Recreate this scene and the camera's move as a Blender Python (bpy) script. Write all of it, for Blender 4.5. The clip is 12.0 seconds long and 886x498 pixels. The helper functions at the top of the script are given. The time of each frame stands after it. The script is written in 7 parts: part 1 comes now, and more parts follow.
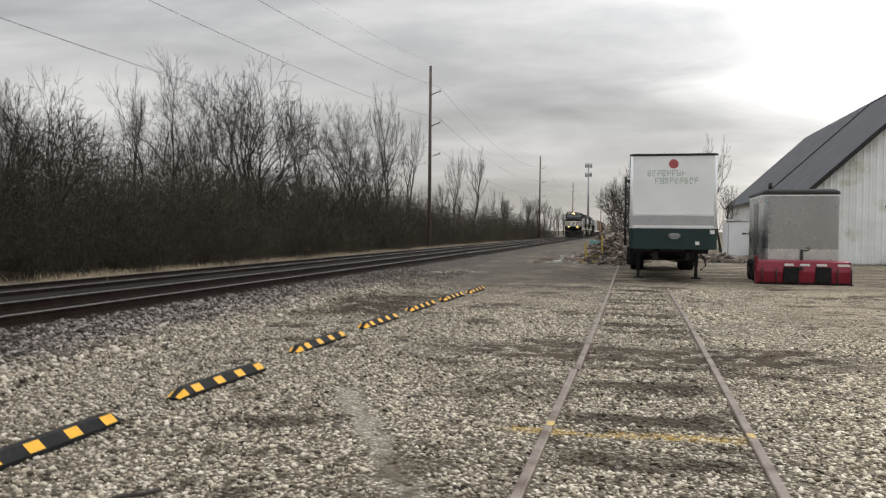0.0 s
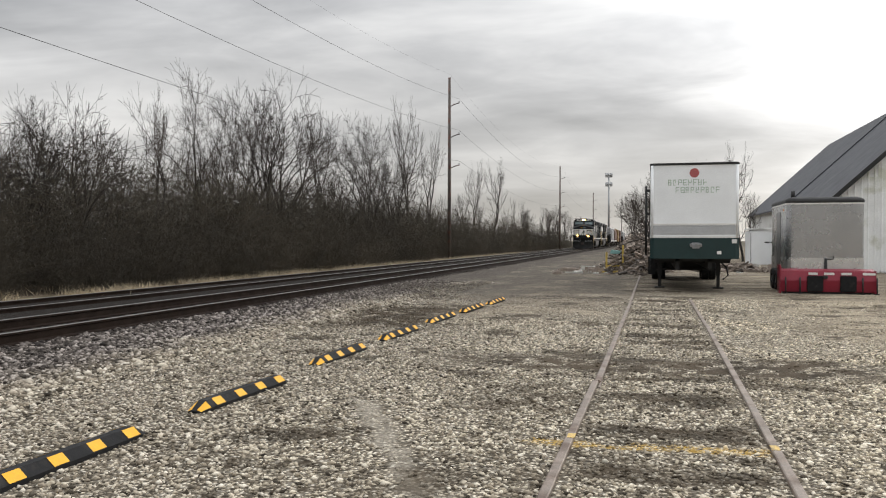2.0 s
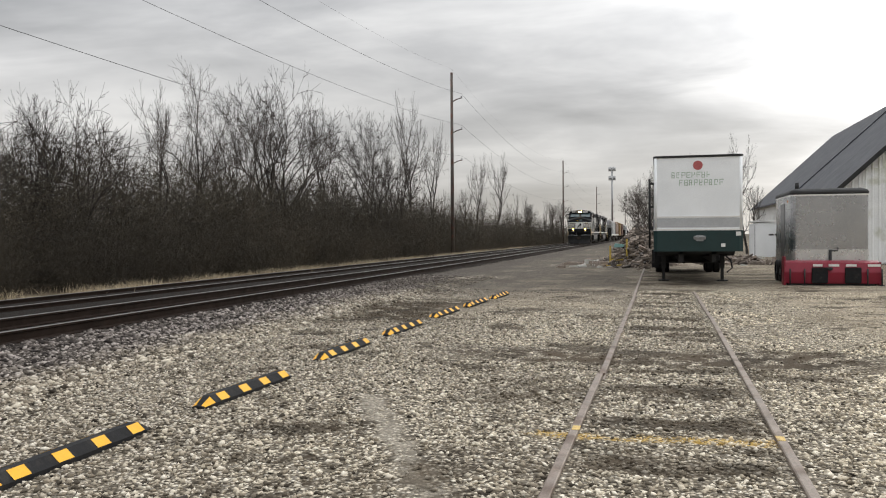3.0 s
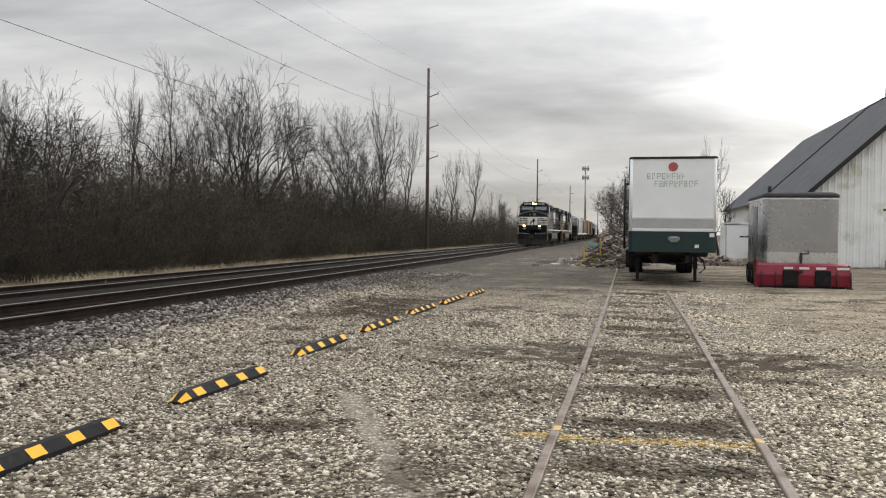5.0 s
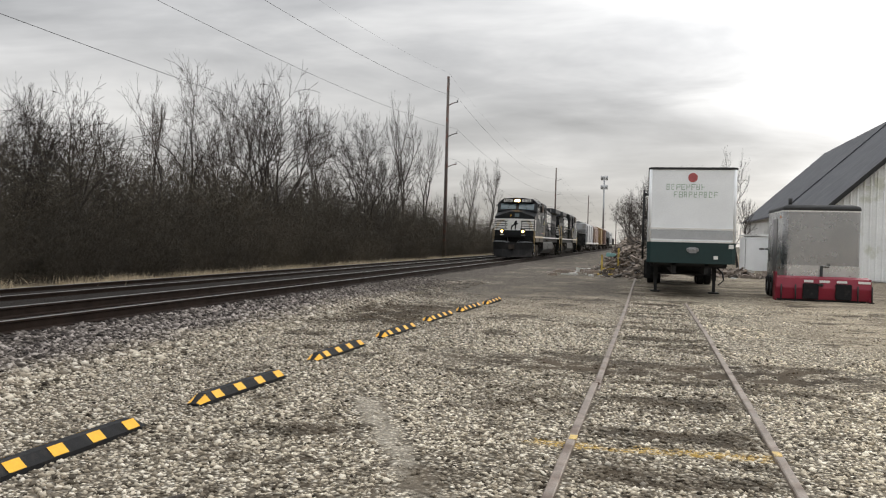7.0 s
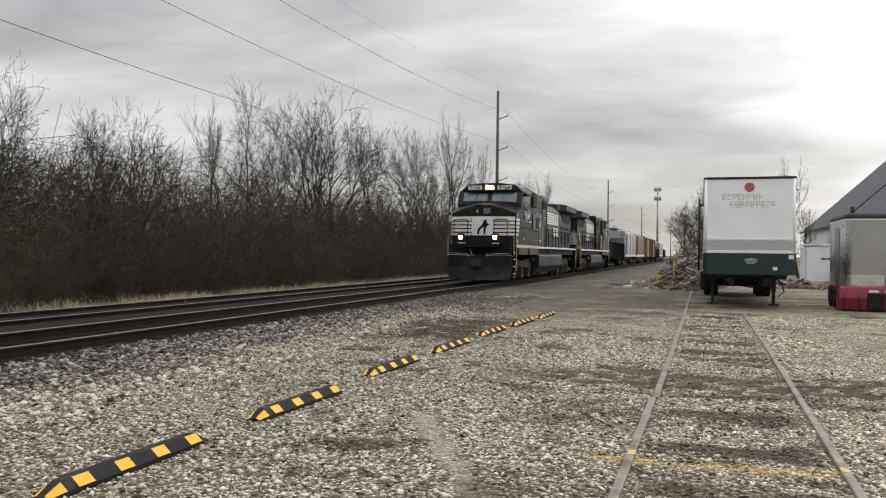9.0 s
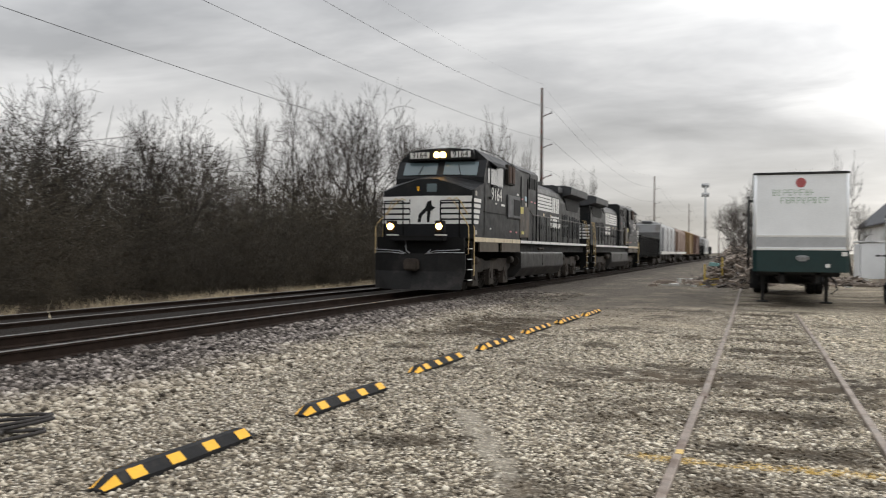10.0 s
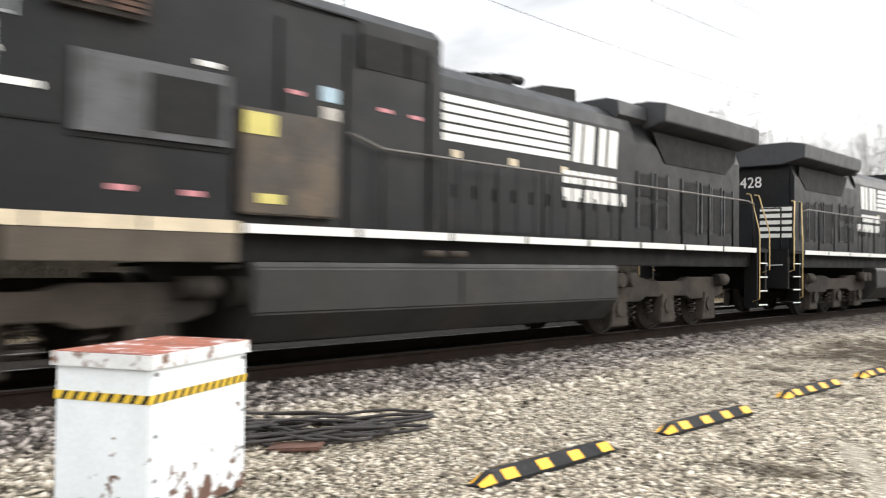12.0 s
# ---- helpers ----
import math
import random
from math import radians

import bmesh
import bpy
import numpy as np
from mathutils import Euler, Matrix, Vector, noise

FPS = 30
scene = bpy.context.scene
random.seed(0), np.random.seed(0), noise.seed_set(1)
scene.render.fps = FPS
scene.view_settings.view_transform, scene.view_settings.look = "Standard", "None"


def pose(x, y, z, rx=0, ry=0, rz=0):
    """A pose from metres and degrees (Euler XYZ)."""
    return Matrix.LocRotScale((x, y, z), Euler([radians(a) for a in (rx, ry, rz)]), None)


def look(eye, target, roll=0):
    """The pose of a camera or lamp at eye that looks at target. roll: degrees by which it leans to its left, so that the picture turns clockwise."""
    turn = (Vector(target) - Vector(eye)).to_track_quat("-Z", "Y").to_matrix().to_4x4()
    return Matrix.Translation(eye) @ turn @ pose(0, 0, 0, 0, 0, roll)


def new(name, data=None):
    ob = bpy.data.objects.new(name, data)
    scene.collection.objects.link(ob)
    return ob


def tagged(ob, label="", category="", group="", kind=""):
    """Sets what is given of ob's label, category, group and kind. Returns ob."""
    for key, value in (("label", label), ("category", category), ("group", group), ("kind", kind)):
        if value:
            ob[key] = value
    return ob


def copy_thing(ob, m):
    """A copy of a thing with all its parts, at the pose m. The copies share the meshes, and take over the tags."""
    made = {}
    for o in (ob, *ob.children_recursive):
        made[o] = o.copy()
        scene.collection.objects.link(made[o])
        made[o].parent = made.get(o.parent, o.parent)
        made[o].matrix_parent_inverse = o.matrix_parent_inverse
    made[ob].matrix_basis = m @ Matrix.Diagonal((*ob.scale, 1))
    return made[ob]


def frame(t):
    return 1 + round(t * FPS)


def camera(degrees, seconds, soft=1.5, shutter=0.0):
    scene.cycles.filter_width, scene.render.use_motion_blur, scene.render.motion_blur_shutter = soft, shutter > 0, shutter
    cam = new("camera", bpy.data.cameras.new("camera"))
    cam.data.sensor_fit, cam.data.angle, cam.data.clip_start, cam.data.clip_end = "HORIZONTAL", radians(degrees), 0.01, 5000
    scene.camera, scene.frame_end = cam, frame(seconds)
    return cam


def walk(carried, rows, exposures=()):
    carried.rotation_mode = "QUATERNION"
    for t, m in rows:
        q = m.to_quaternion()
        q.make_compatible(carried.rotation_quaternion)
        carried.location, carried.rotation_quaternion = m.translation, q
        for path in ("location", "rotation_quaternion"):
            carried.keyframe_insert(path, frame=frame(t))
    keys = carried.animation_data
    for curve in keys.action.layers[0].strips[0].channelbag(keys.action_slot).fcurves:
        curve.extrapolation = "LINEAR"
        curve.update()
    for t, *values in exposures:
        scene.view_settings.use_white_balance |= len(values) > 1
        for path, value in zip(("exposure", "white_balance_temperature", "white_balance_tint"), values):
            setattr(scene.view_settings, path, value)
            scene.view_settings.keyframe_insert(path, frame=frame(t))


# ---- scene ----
cam = camera(57.32, 12.0, soft=1.1, shutter=0.65)
walk(cam, [
    (0.0, pose(0.066, 0.025, 1.566, 88.619, -0.521, 13.099)),
    (0.5, pose(0.059, 0.024, 1.566, 87.729, -1.541, 12.406)),
    (1.0, pose(0.066, 0.022, 1.570, 88.547, -1.266, 12.727)),
    (1.5, pose(0.074, -0.007, 1.582, 89.347, -1.049, 13.637)),
    (2.0, pose(0.079, 0.021, 1.575, 89.388, -0.084, 14.524)),
    (2.5, pose(0.078, 0.051, 1.560, 88.948, 0.179, 14.789)),
    (3.0, pose(0.080, 0.040, 1.555, 89.071, 0.418, 14.770)),
    (5.0, pose(-0.016, 0.061, 1.570, 88.792, -0.630, 12.880)),
    (5.5, pose(-0.008, 0.059, 1.560, 88.213, 0.059, 12.884)),
    (6.0, pose(-0.011, 0.034, 1.561, 87.850, -0.237, 12.862)),
    (6.5, pose(-0.020, 0.021, 1.563, 88.672, -1.340, 13.346)),
    (7.0, pose(-0.022, 0.025, 1.566, 89.309, -1.487, 14.103)),
    (9.0, pose(-0.030, -0.006, 1.568, 90.280, -0.660, 17.757)),
    (9.5, pose(-0.029, 0.004, 1.567, 90.057, -0.547, 19.009)),
    (10.0, pose(-0.031, -0.015, 1.565, 90.103, -0.498, 20.867)),
    (10.5, pose(-0.047, -0.051, 1.570, 90.449, -0.225, 25.906)),
    (11.0, pose(-0.071, -0.069, 1.573, 90.768, -0.352, 32.151)),
    (11.5, pose(-0.106, -0.100, 1.561, 90.910, -0.632, 38.353)),
    (12.0, pose(-0.128, -0.119, 1.559, 90.936, -0.666, 44.899)),
], exposures=[(0.0, -0.14), (1.6, 0.0), (9.8, 0.0), (10.4, 0.12), (11.0, 0.48), (11.5, 0.70), (12.0, 1.0)])

# ---- world and light: a bright overcast sky with long dark cloud bands ----
SUN_DIR = Vector((0.52, 0.78, 0.36)).normalized()


def build_world():
    world = bpy.data.worlds.new("overcast_sky")
    scene.world = world
    world.use_nodes = True
    nt = world.node_tree
    nt.nodes.clear()

    def n(kind, **kw):
        node = nt.nodes.new(kind)
        for k, v in kw.items():
            node.inputs[k].default_value = v
        return node

    def math_node(op, a, b=None):
        node = nt.nodes.new("ShaderNodeMath")
        node.operation = op
        for i, v in enumerate((a, b)):
            if v is None:
                continue
            if isinstance(v, (int, float)):
                node.inputs[i].default_value = v
            else:
                nt.links.new(v, node.inputs[i])
        return node.outputs[0]

    sky = nt.nodes.new("ShaderNodeTexSky")
    sky.sky_type = "NISHITA"
    sky.sun_disc = False
    sky.sun_elevation = math.asin(SUN_DIR.z)
    sky.sun_rotation = math.atan2(SUN_DIR.x, SUN_DIR.y)
    coord = nt.nodes.new("ShaderNodeTexCoord")
    sep = nt.nodes.new("ShaderNodeSeparateXYZ")
    nt.links.new(coord.outputs["Generated"], sep.inputs[0])
    x, y, z = sep.outputs
    # the cloud layer as a flat ceiling high above: direction over height
    zz = math_node("ADD", math_node("MAXIMUM", z, 0.0), 0.15)
    u = math_node("DIVIDE", x, zz)
    v = math_node("DIVIDE", y, zz)
    plane = nt.nodes.new("ShaderNodeCombineXYZ")
    nt.links.new(u, plane.inputs[0])
    nt.links.new(v, plane.inputs[1])
    turn = nt.nodes.new("ShaderNodeMapping")
    turn.inputs["Rotation"].default_value = (0, 0, radians(-24))
    turn.inputs["Scale"].default_value = (0.42, 0.62, 1)
    turn.inputs["Location"].default_value = (1.3, 0.4, 0)
    nt.links.new(plane.outputs[0], turn.inputs["Vector"])
    big = n("ShaderNodeTexNoise", Scale=1.0, Detail=6.0, Roughness=0.52, Distortion=0.35)
    nt.links.new(turn.outputs[0], big.inputs["Vector"])
    fine = n("ShaderNodeTexNoise", Scale=3.1, Detail=5.0, Roughness=0.55, Distortion=0.5)
    nt.links.new(turn.outputs[0], fine.inputs["Vector"])
    cloud = math_node("ADD", math_node("MULTIPLY", big.outputs["Fac"], 0.72), math_node("MULTIPLY", fine.outputs["Fac"], 0.28))
    ramp = nt.nodes.new("ShaderNodeValToRGB")
    nt.links.new(cloud, ramp.inputs[0])
    els = ramp.color_ramp.elements
    els[0].position, els[0].color = 0.36, (0.30, 0.315, 0.34, 1)
    els[1].position, els[1].color = 0.62, (1.08, 1.08, 1.08, 1)
    mid = els.new(0.5)
    mid.color = (0.66, 0.67, 0.69, 1)
    # the veiled sun makes its side of the sky glow
    dot = nt.nodes.new("ShaderNodeVectorMath")
    dot.operation = "DOT_PRODUCT"
    nt.links.new(coord.outputs["Generated"], dot.inputs[0])
    dot.inputs[1].default_value = SUN_DIR
    near = math_node("POWER", math_node("MAXIMUM", dot.outputs["Value"], 0.0), 9.0)
    glow = math_node("ADD", math_node("MULTIPLY", near, 1.7), math_node("ADD", math_node("MULTIPLY", math_node("POWER", math_node("MAXIMUM", z, 0.0), 1.6), 2.15), 0.65))
    # thinner, brighter cloud over the wood
    dot2 = nt.nodes.new("ShaderNodeVectorMath")
    dot2.operation = "DOT_PRODUCT"
    nt.links.new(coord.outputs["Generated"], dot2.inputs[0])
    dot2.inputs[1].default_value = Vector((-0.88, 0.36, 0.30)).normalized()
    thin = math_node("POWER", math_node("MAXIMUM", dot2.outputs["Value"], 0.0), 12.0)
    glow = math_node("ADD", glow, math_node("MULTIPLY", thin, 0.75))
    # a pale warm band along the horizon
    low = math_node("POWER", math_node("SUBTRACT", 1.0, math_node("MINIMUM", math_node("ABSOLUTE", z), 1.0)), 6.0)
    warm = nt.nodes.new("ShaderNodeMix")
    warm.data_type = "RGBA"
    nt.links.new(math_node("MULTIPLY", low, 0.72), warm.inputs["Factor"])
    nt.links.new(ramp.outputs["Color"], warm.inputs["A"])
    warm.inputs["B"].default_value = (0.95, 0.90, 0.82, 1)
    scaled = nt.nodes.new("ShaderNodeVectorMath")
    scaled.operation = "SCALE"
    nt.links.new(warm.outputs["Result"], scaled.inputs[0])
    nt.links.new(glow, scaled.inputs["Scale"])
    veil = nt.nodes.new("ShaderNodeBackground")
    nt.links.new(scaled.outputs[0], veil.inputs["Color"])
    veil.inputs["Strength"].default_value = 1.0
    clear = nt.nodes.new("ShaderNodeBackground")
    nt.links.new(sky.outputs[0], clear.inputs["Color"])
    clear.inputs["Strength"].default_value = 0.05
    mix = nt.nodes.new("ShaderNodeMixShader")
    mix.inputs[0].default_value = 0.93
    nt.links.new(clear.outputs[0], mix.inputs[1])
    nt.links.new(veil.outputs[0], mix.inputs[2])
    out = nt.nodes.new("ShaderNodeOutputWorld")
    nt.links.new(mix.outputs[0], out.inputs["Surface"])


build_world()
sun_data = bpy.data.lights.new("sun", "SUN")
sun_data.energy, sun_data.angle, sun_data.color = 0.8, radians(40), (1.0, 0.95, 0.87)
sun = new("sun", sun_data)
sun.matrix_world = look(SUN_DIR * 50, (0, 0, 0))

# ---- materials ----
def material(name, base, rough=0.7, metal=0.0, vary=0.15, scale=6.0, fine=60.0, bump=0.15, dist=0.01, tint=None, patch=0.0, patch_scale=0.8, spec=0.5, island=0.0, each=0.0):
    """A surface with colour grain at two scales, an optional second colour in patches, and fine relief."""
    m = bpy.data.materials.new(name)
    m.use_nodes = True
    nt = m.node_tree
    bsdf = nt.nodes["Principled BSDF"]
    bsdf.inputs["Roughness"].default_value = rough
    bsdf.inputs["Metallic"].default_value = metal
    bsdf.inputs["Specular IOR Level"].default_value = spec
    coord = nt.nodes.new("ShaderNodeTexCoord")

    def noise_node(s, detail=4.0, roughness=0.6):
        t = nt.nodes.new("ShaderNodeTexNoise")
        t.inputs["Scale"].default_value, t.inputs["Detail"].default_value, t.inputs["Roughness"].default_value = s, detail, roughness
        nt.links.new(coord.outputs["Object"], t.inputs["Vector"])
        return t.outputs["Fac"]

    def mixed(fac, a, b, blend="MIX"):
        x = nt.nodes.new("ShaderNodeMix")
        x.data_type, x.blend_type = "RGBA", blend
        for sock, v in (("Factor", fac), ("A", a), ("B", b)):
            if isinstance(v, (int, float)):
                x.inputs[sock].default_value = v
            elif isinstance(v, tuple):
                x.inputs[sock].default_value = (*v[:3], 1)
            else:
                nt.links.new(v, x.inputs[sock])
        return x.outputs["Result"]

    def mapped(v, a, b, c, d):
        r = nt.nodes.new("ShaderNodeMapRange")
        nt.links.new(v, r.inputs["Value"])
        for i, k in enumerate((a, b, c, d)):
            r.inputs[i + 1].default_value = k
        return r.outputs["Result"]

    colour = mixed(0.0, base, base)
    if patch > 0:
        colour = mixed(mapped(noise_node(patch_scale, 6.0), 0.62 - 0.25 * patch, 0.72 - 0.2 * patch, 0, 1), base, tint or base)
    lo, hi = tuple(1 - vary for _ in range(3)), tuple(1 + vary for _ in range(3))
    g1 = mixed(mapped(noise_node(scale), 0.3, 0.7, 0, 1), lo, hi)
    g2 = mixed(mapped(noise_node(fine, 3.0), 0.3, 0.7, 0, 1), lo, hi)
    colour = mixed(1.0, colour, g1, "MULTIPLY")
    colour = mixed(1.0, colour, g2, "MULTIPLY")
    for amount, kind, sock in ((island, "ShaderNodeNewGeometry", "Random Per Island"), (each, "ShaderNodeObjectInfo", "Random")):
        if amount > 0:
            src = nt.nodes.new(kind)
            g = mixed(src.outputs[sock], tuple(1 - amount for _ in range(3)), tuple(1 + amount for _ in range(3)))
            colour = mixed(1.0, colour, g, "MULTIPLY")
    nt.links.new(colour, bsdf.inputs["Base Color"])
    r = mapped(noise_node(scale * 1.7), 0.25, 0.75, max(0.03, rough - 0.12), min(1.0, rough + 0.12))
    nt.links.new(r, bsdf.inputs["Roughness"])
    if bump > 0:
        b = nt.nodes.new("ShaderNodeBump")
        b.inputs["Strength"].default_value, b.inputs["Distance"].default_value = bump, dist
        nt.links.new(noise_node(fine, 5.0), b.inputs["Height"])
        nt.links.new(b.outputs[0], bsdf.inputs["Normal"])
    return m


def glow_material(name, colour, strength):
    m = bpy.data.materials.new(name)
    m.use_nodes = True
    b = m.node_tree.nodes["Principled BSDF"]
    b.inputs["Base Color"].default_value = (*colour, 1)
    b.inputs["Emission Color"].default_value = (*colour, 1)
    b.inputs["Emission Strength"].default_value = strength
    return m


def glass_material(name, tint=(0.10, 0.13, 0.14), rough=0.05):
    m = bpy.data.materials.new(name)
    m.use_nodes = True
    b = m.node_tree.nodes["Principled BSDF"]
    b.inputs["Base Color"].default_value = (*tint, 1)
    b.inputs["Roughness"].default_value = rough
    b.inputs["IOR"].default_value = 1.5
    b.inputs["Transmission Weight"].default_value = 0.35
    b.inputs["Coat Weight"].default_value = 0.4
    return m


RUST = (0.13, 0.055, 0.03)
M_RAIL_SIDE = material("rusty_rail_side", (0.020, 0.0125, 0.009), 0.85, 0.0, 0.25, 3, 70, 0.3, 0.004, spec=0.15)
M_RAIL_HEAD = material("worn_rail_head", (0.24, 0.225, 0.21), 0.36, 0.9, 0.12, 2, 50, 0.1, 0.002)
M_SIDING_RAIL = material("dull_siding_rail", (0.25, 0.205, 0.17), 0.55, 0.15, 0.25, 3, 80, 0.25, 0.003, tint=(0.15, 0.105, 0.078), patch=0.5, patch_scale=2.0)
M_TIE = material("weathered_tie", (0.035, 0.028, 0.023), 0.9, 0, 0.3, 5, 60, 0.5, 0.01, each=0.3, spec=0.15)
M_RUBBER = material("black_rubber", (0.010, 0.010, 0.011), 0.7, 0, 0.25, 6, 120, 0.3, 0.003, tint=(0.028, 0.026, 0.024), patch=0.25, patch_scale=5, spec=0.25)
M_YELLOW = material("yellow_reflective_film", (0.86, 0.44, 0.015), 0.5, 0, 0.08, 9, 90, 0.1, 0.002)
M_BLACK_PAINT = material("black_loco_paint", (0.0112, 0.0119, 0.0132), 0.46, 0, 0.25, 1.5, 30, 0.06, 0.004, tint=(0.018, 0.0176, 0.0172), patch=0.4, patch_scale=0.9, spec=0.20)
M_BLACK_DULL = material("black_dull_paint", (0.007, 0.007, 0.007), 0.7, 0, 0.2, 2, 40, 0.1, 0.004, spec=0.2)
M_WHITE_PAINT = material("white_stripe_paint", (0.72, 0.71, 0.68), 0.5, 0, 0.06, 3, 40, 0.05, 0.002)
M_GRIME = material("road_grime", (0.046, 0.037, 0.030), 0.85, 0, 0.25, 2.5, 40, 0.2, 0.006, tint=(0.022, 0.019, 0.016), patch=0.6, patch_scale=1.2, spec=0.25)
M_TANK = material("dusty_tank_steel", (0.025, 0.024, 0.023), 0.55, 0, 0.18, 1.5, 40, 0.1, 0.004, tint=(0.034, 0.031, 0.028), patch=0.5, patch_scale=0.7, spec=0.3)
M_TAN = material("dusty_sill_paint", (0.075, 0.060, 0.045), 0.8, 0, 0.2, 2, 40, 0.1, 0.003)
M_CREAM = material("cream_sill_stripe", (0.58, 0.49, 0.35), 0.65, 0, 0.12, 3, 40, 0.05, 0.002)
M_GOLD = material("yellow_handrail_paint", (0.52, 0.38, 0.17), 0.55, 0, 0.12, 6, 60, 0.05, 0.002)
M_CAB_GLASS = glass_material("cab_glass", (0.16, 0.22, 0.24))
M_HEADLIGHT = glow_material("lit_headlight", (1.0, 0.54, 0.14), 26.0)
M_DITCH = glow_material("lit_ditch_light", (1.0, 0.47, 0.11), 20.0)
M_TRAILER_WHITE = material("trailer_white_paint", (0.84, 0.86, 0.87), 0.45, 0, 0.05, 1.2, 30, 0.05, 0.003)
M_TRAILER_GREEN = material("trailer_green_paint", (0.004, 0.026, 0.026), 0.45, 0, 0.12, 2, 40, 0.05, 0.003)
M_TRAILER_GREY = material("trailer_grey_trim", (0.42, 0.43, 0.44), 0.45, 0.2, 0.08, 2, 40, 0.05, 0.003)
M_STEEL_DARK = material("dark_chassis_steel", (0.025, 0.025, 0.025), 0.7, 0.2, 0.2, 3, 40, 0.15, 0.004)
M_ALU = material("brushed_aluminium_sheet", (0.40, 0.40, 0.405), 0.24, 0.9, 0.06, 1.2, 40, 0.04, 0.002)
M_RED = material("red_trailer_paint", (0.22, 0.010, 0.028), 0.45, 0, 0.1, 2, 50, 0.05, 0.003)
M_SIDING_WHITE = material("white_corrugated_steel", (0.82, 0.82, 0.81), 0.55, 0.0, 0.06, 0.8, 20, 0.05, 0.004, tint=(0.50, 0.50, 0.49), patch=0.3, patch_scale=0.5)
M_ROOF = material("grey_shingle_roof", (0.075, 0.078, 0.086), 0.85, 0, 0.15, 0.7, 30, 0.2, 0.01)
M_BARK = material("grey_bark", (0.042, 0.035, 0.030), 0.95, 0, 0.25, 3, 40, 0.3, 0.01, each=0.25)
M_TWIG = material("bare_twigs", (0.048, 0.038, 0.031), 0.95, 0, 0.2, 1.5, 20, 0.0, 0.01, each=0.3)
M_BRUSH = material("thicket_twigs", (0.058, 0.048, 0.033), 0.95, 0, 0.25, 0.8, 20, 0.0, 0.01, each=0.35, island=0.25)
M_DRY_GRASS = material("dry_grass", (0.42, 0.35, 0.24), 0.95, 0, 0.25, 2, 20, 0.0, 0.01, island=0.35)
M_POLE = material("weathered_pole_wood", (0.10, 0.085, 0.075), 0.9, 0, 0.25, 2, 40, 0.2, 0.01, tint=(0.15, 0.065, 0.05), patch=0.45, patch_scale=1.4)
M_WIRE = material("dark_wire", (0.05, 0.05, 0.055), 0.6, 0.3, 0.1, 3, 30, 0, 0.01)
M_GALV = material("galvanised_steel", (0.33, 0.34, 0.35), 0.5, 0.6, 0.1, 3, 40, 0.05, 0.003)
M_BOX_WHITE = material("chipped_white_enamel", (0.74, 0.78, 0.80), 0.4, 0, 0.05, 3, 40, 0.1, 0.003)
M_BOX_RUST = material("rusty_lid", (0.24, 0.075, 0.045), 0.85, 0, 0.3, 5, 60, 0.3, 0.004, tint=(0.60, 0.60, 0.60), patch=0.3, patch_scale=6.0)
M_TAPE_OLD = material("worn_yellow_spray", (0.62, 0.44, 0.15), 0.7, 0, 0.2, 20, 90, 0.1, 0.002, tint=(0.22, 0.17, 0.12), patch=0.4, patch_scale=14.0)
M_CABLE = material("old_black_cable", (0.03, 0.026, 0.024), 0.8, 0, 0.25, 6, 60, 0.2, 0.004)
M_RUBBLE = material("broken_wood_and_rubble", (0.17, 0.14, 0.115), 0.9, 0, 0.25, 3, 40, 0.3, 0.01, island=0.85)


def rusting(m):
    """Flaked paint: rust that creeps up from the foot of a sheet and at a few chips."""
    nt = m.node_tree
    bsdf = nt.nodes["Principled BSDF"]
    old = bsdf.inputs["Base Color"].links[0].from_socket
    coord = nt.nodes.new("ShaderNodeTexCoord")
    sep = nt.nodes.new("ShaderNodeSeparateXYZ")
    nt.links.new(coord.outputs["Object"], sep.inputs[0])
    t = nt.nodes.new("ShaderNodeTexNoise")
    t.inputs["Scale"].default_value, t.inputs["Detail"].default_value, t.inputs["Roughness"].default_value = 6.0, 6.0, 0.62
    nt.links.new(coord.outputs["Object"], t.inputs["Vector"])
    low = nt.nodes.new("ShaderNodeMapRange")
    nt.links.new(sep.outputs[2], low.inputs["Value"])
    for i, v in enumerate((0.0, 0.48, 0.22, 0.0)):
        low.inputs[i + 1].default_value = v
    add = nt.nodes.new("ShaderNodeMath")
    nt.links.new(t.outputs["Fac"], add.inputs[0])
    nt.links.new(low.outputs["Result"], add.inputs[1])
    cut = nt.nodes.new("ShaderNodeMapRange")
    nt.links.new(add.outputs[0], cut.inputs["Value"])
    cut.inputs[1].default_value, cut.inputs[2].default_value = 0.655, 0.685
    mix = nt.nodes.new("ShaderNodeMix")
    mix.data_type = "RGBA"
    nt.links.new(cut.outputs["Result"], mix.inputs["Factor"])
    nt.links.new(old, mix.inputs["A"])
    mix.inputs["B"].default_value = (0.13, 0.07, 0.05, 1)
    nt.links.new(mix.outputs["Result"], bsdf.inputs["Base Color"])


rusting(M_BOX_WHITE)


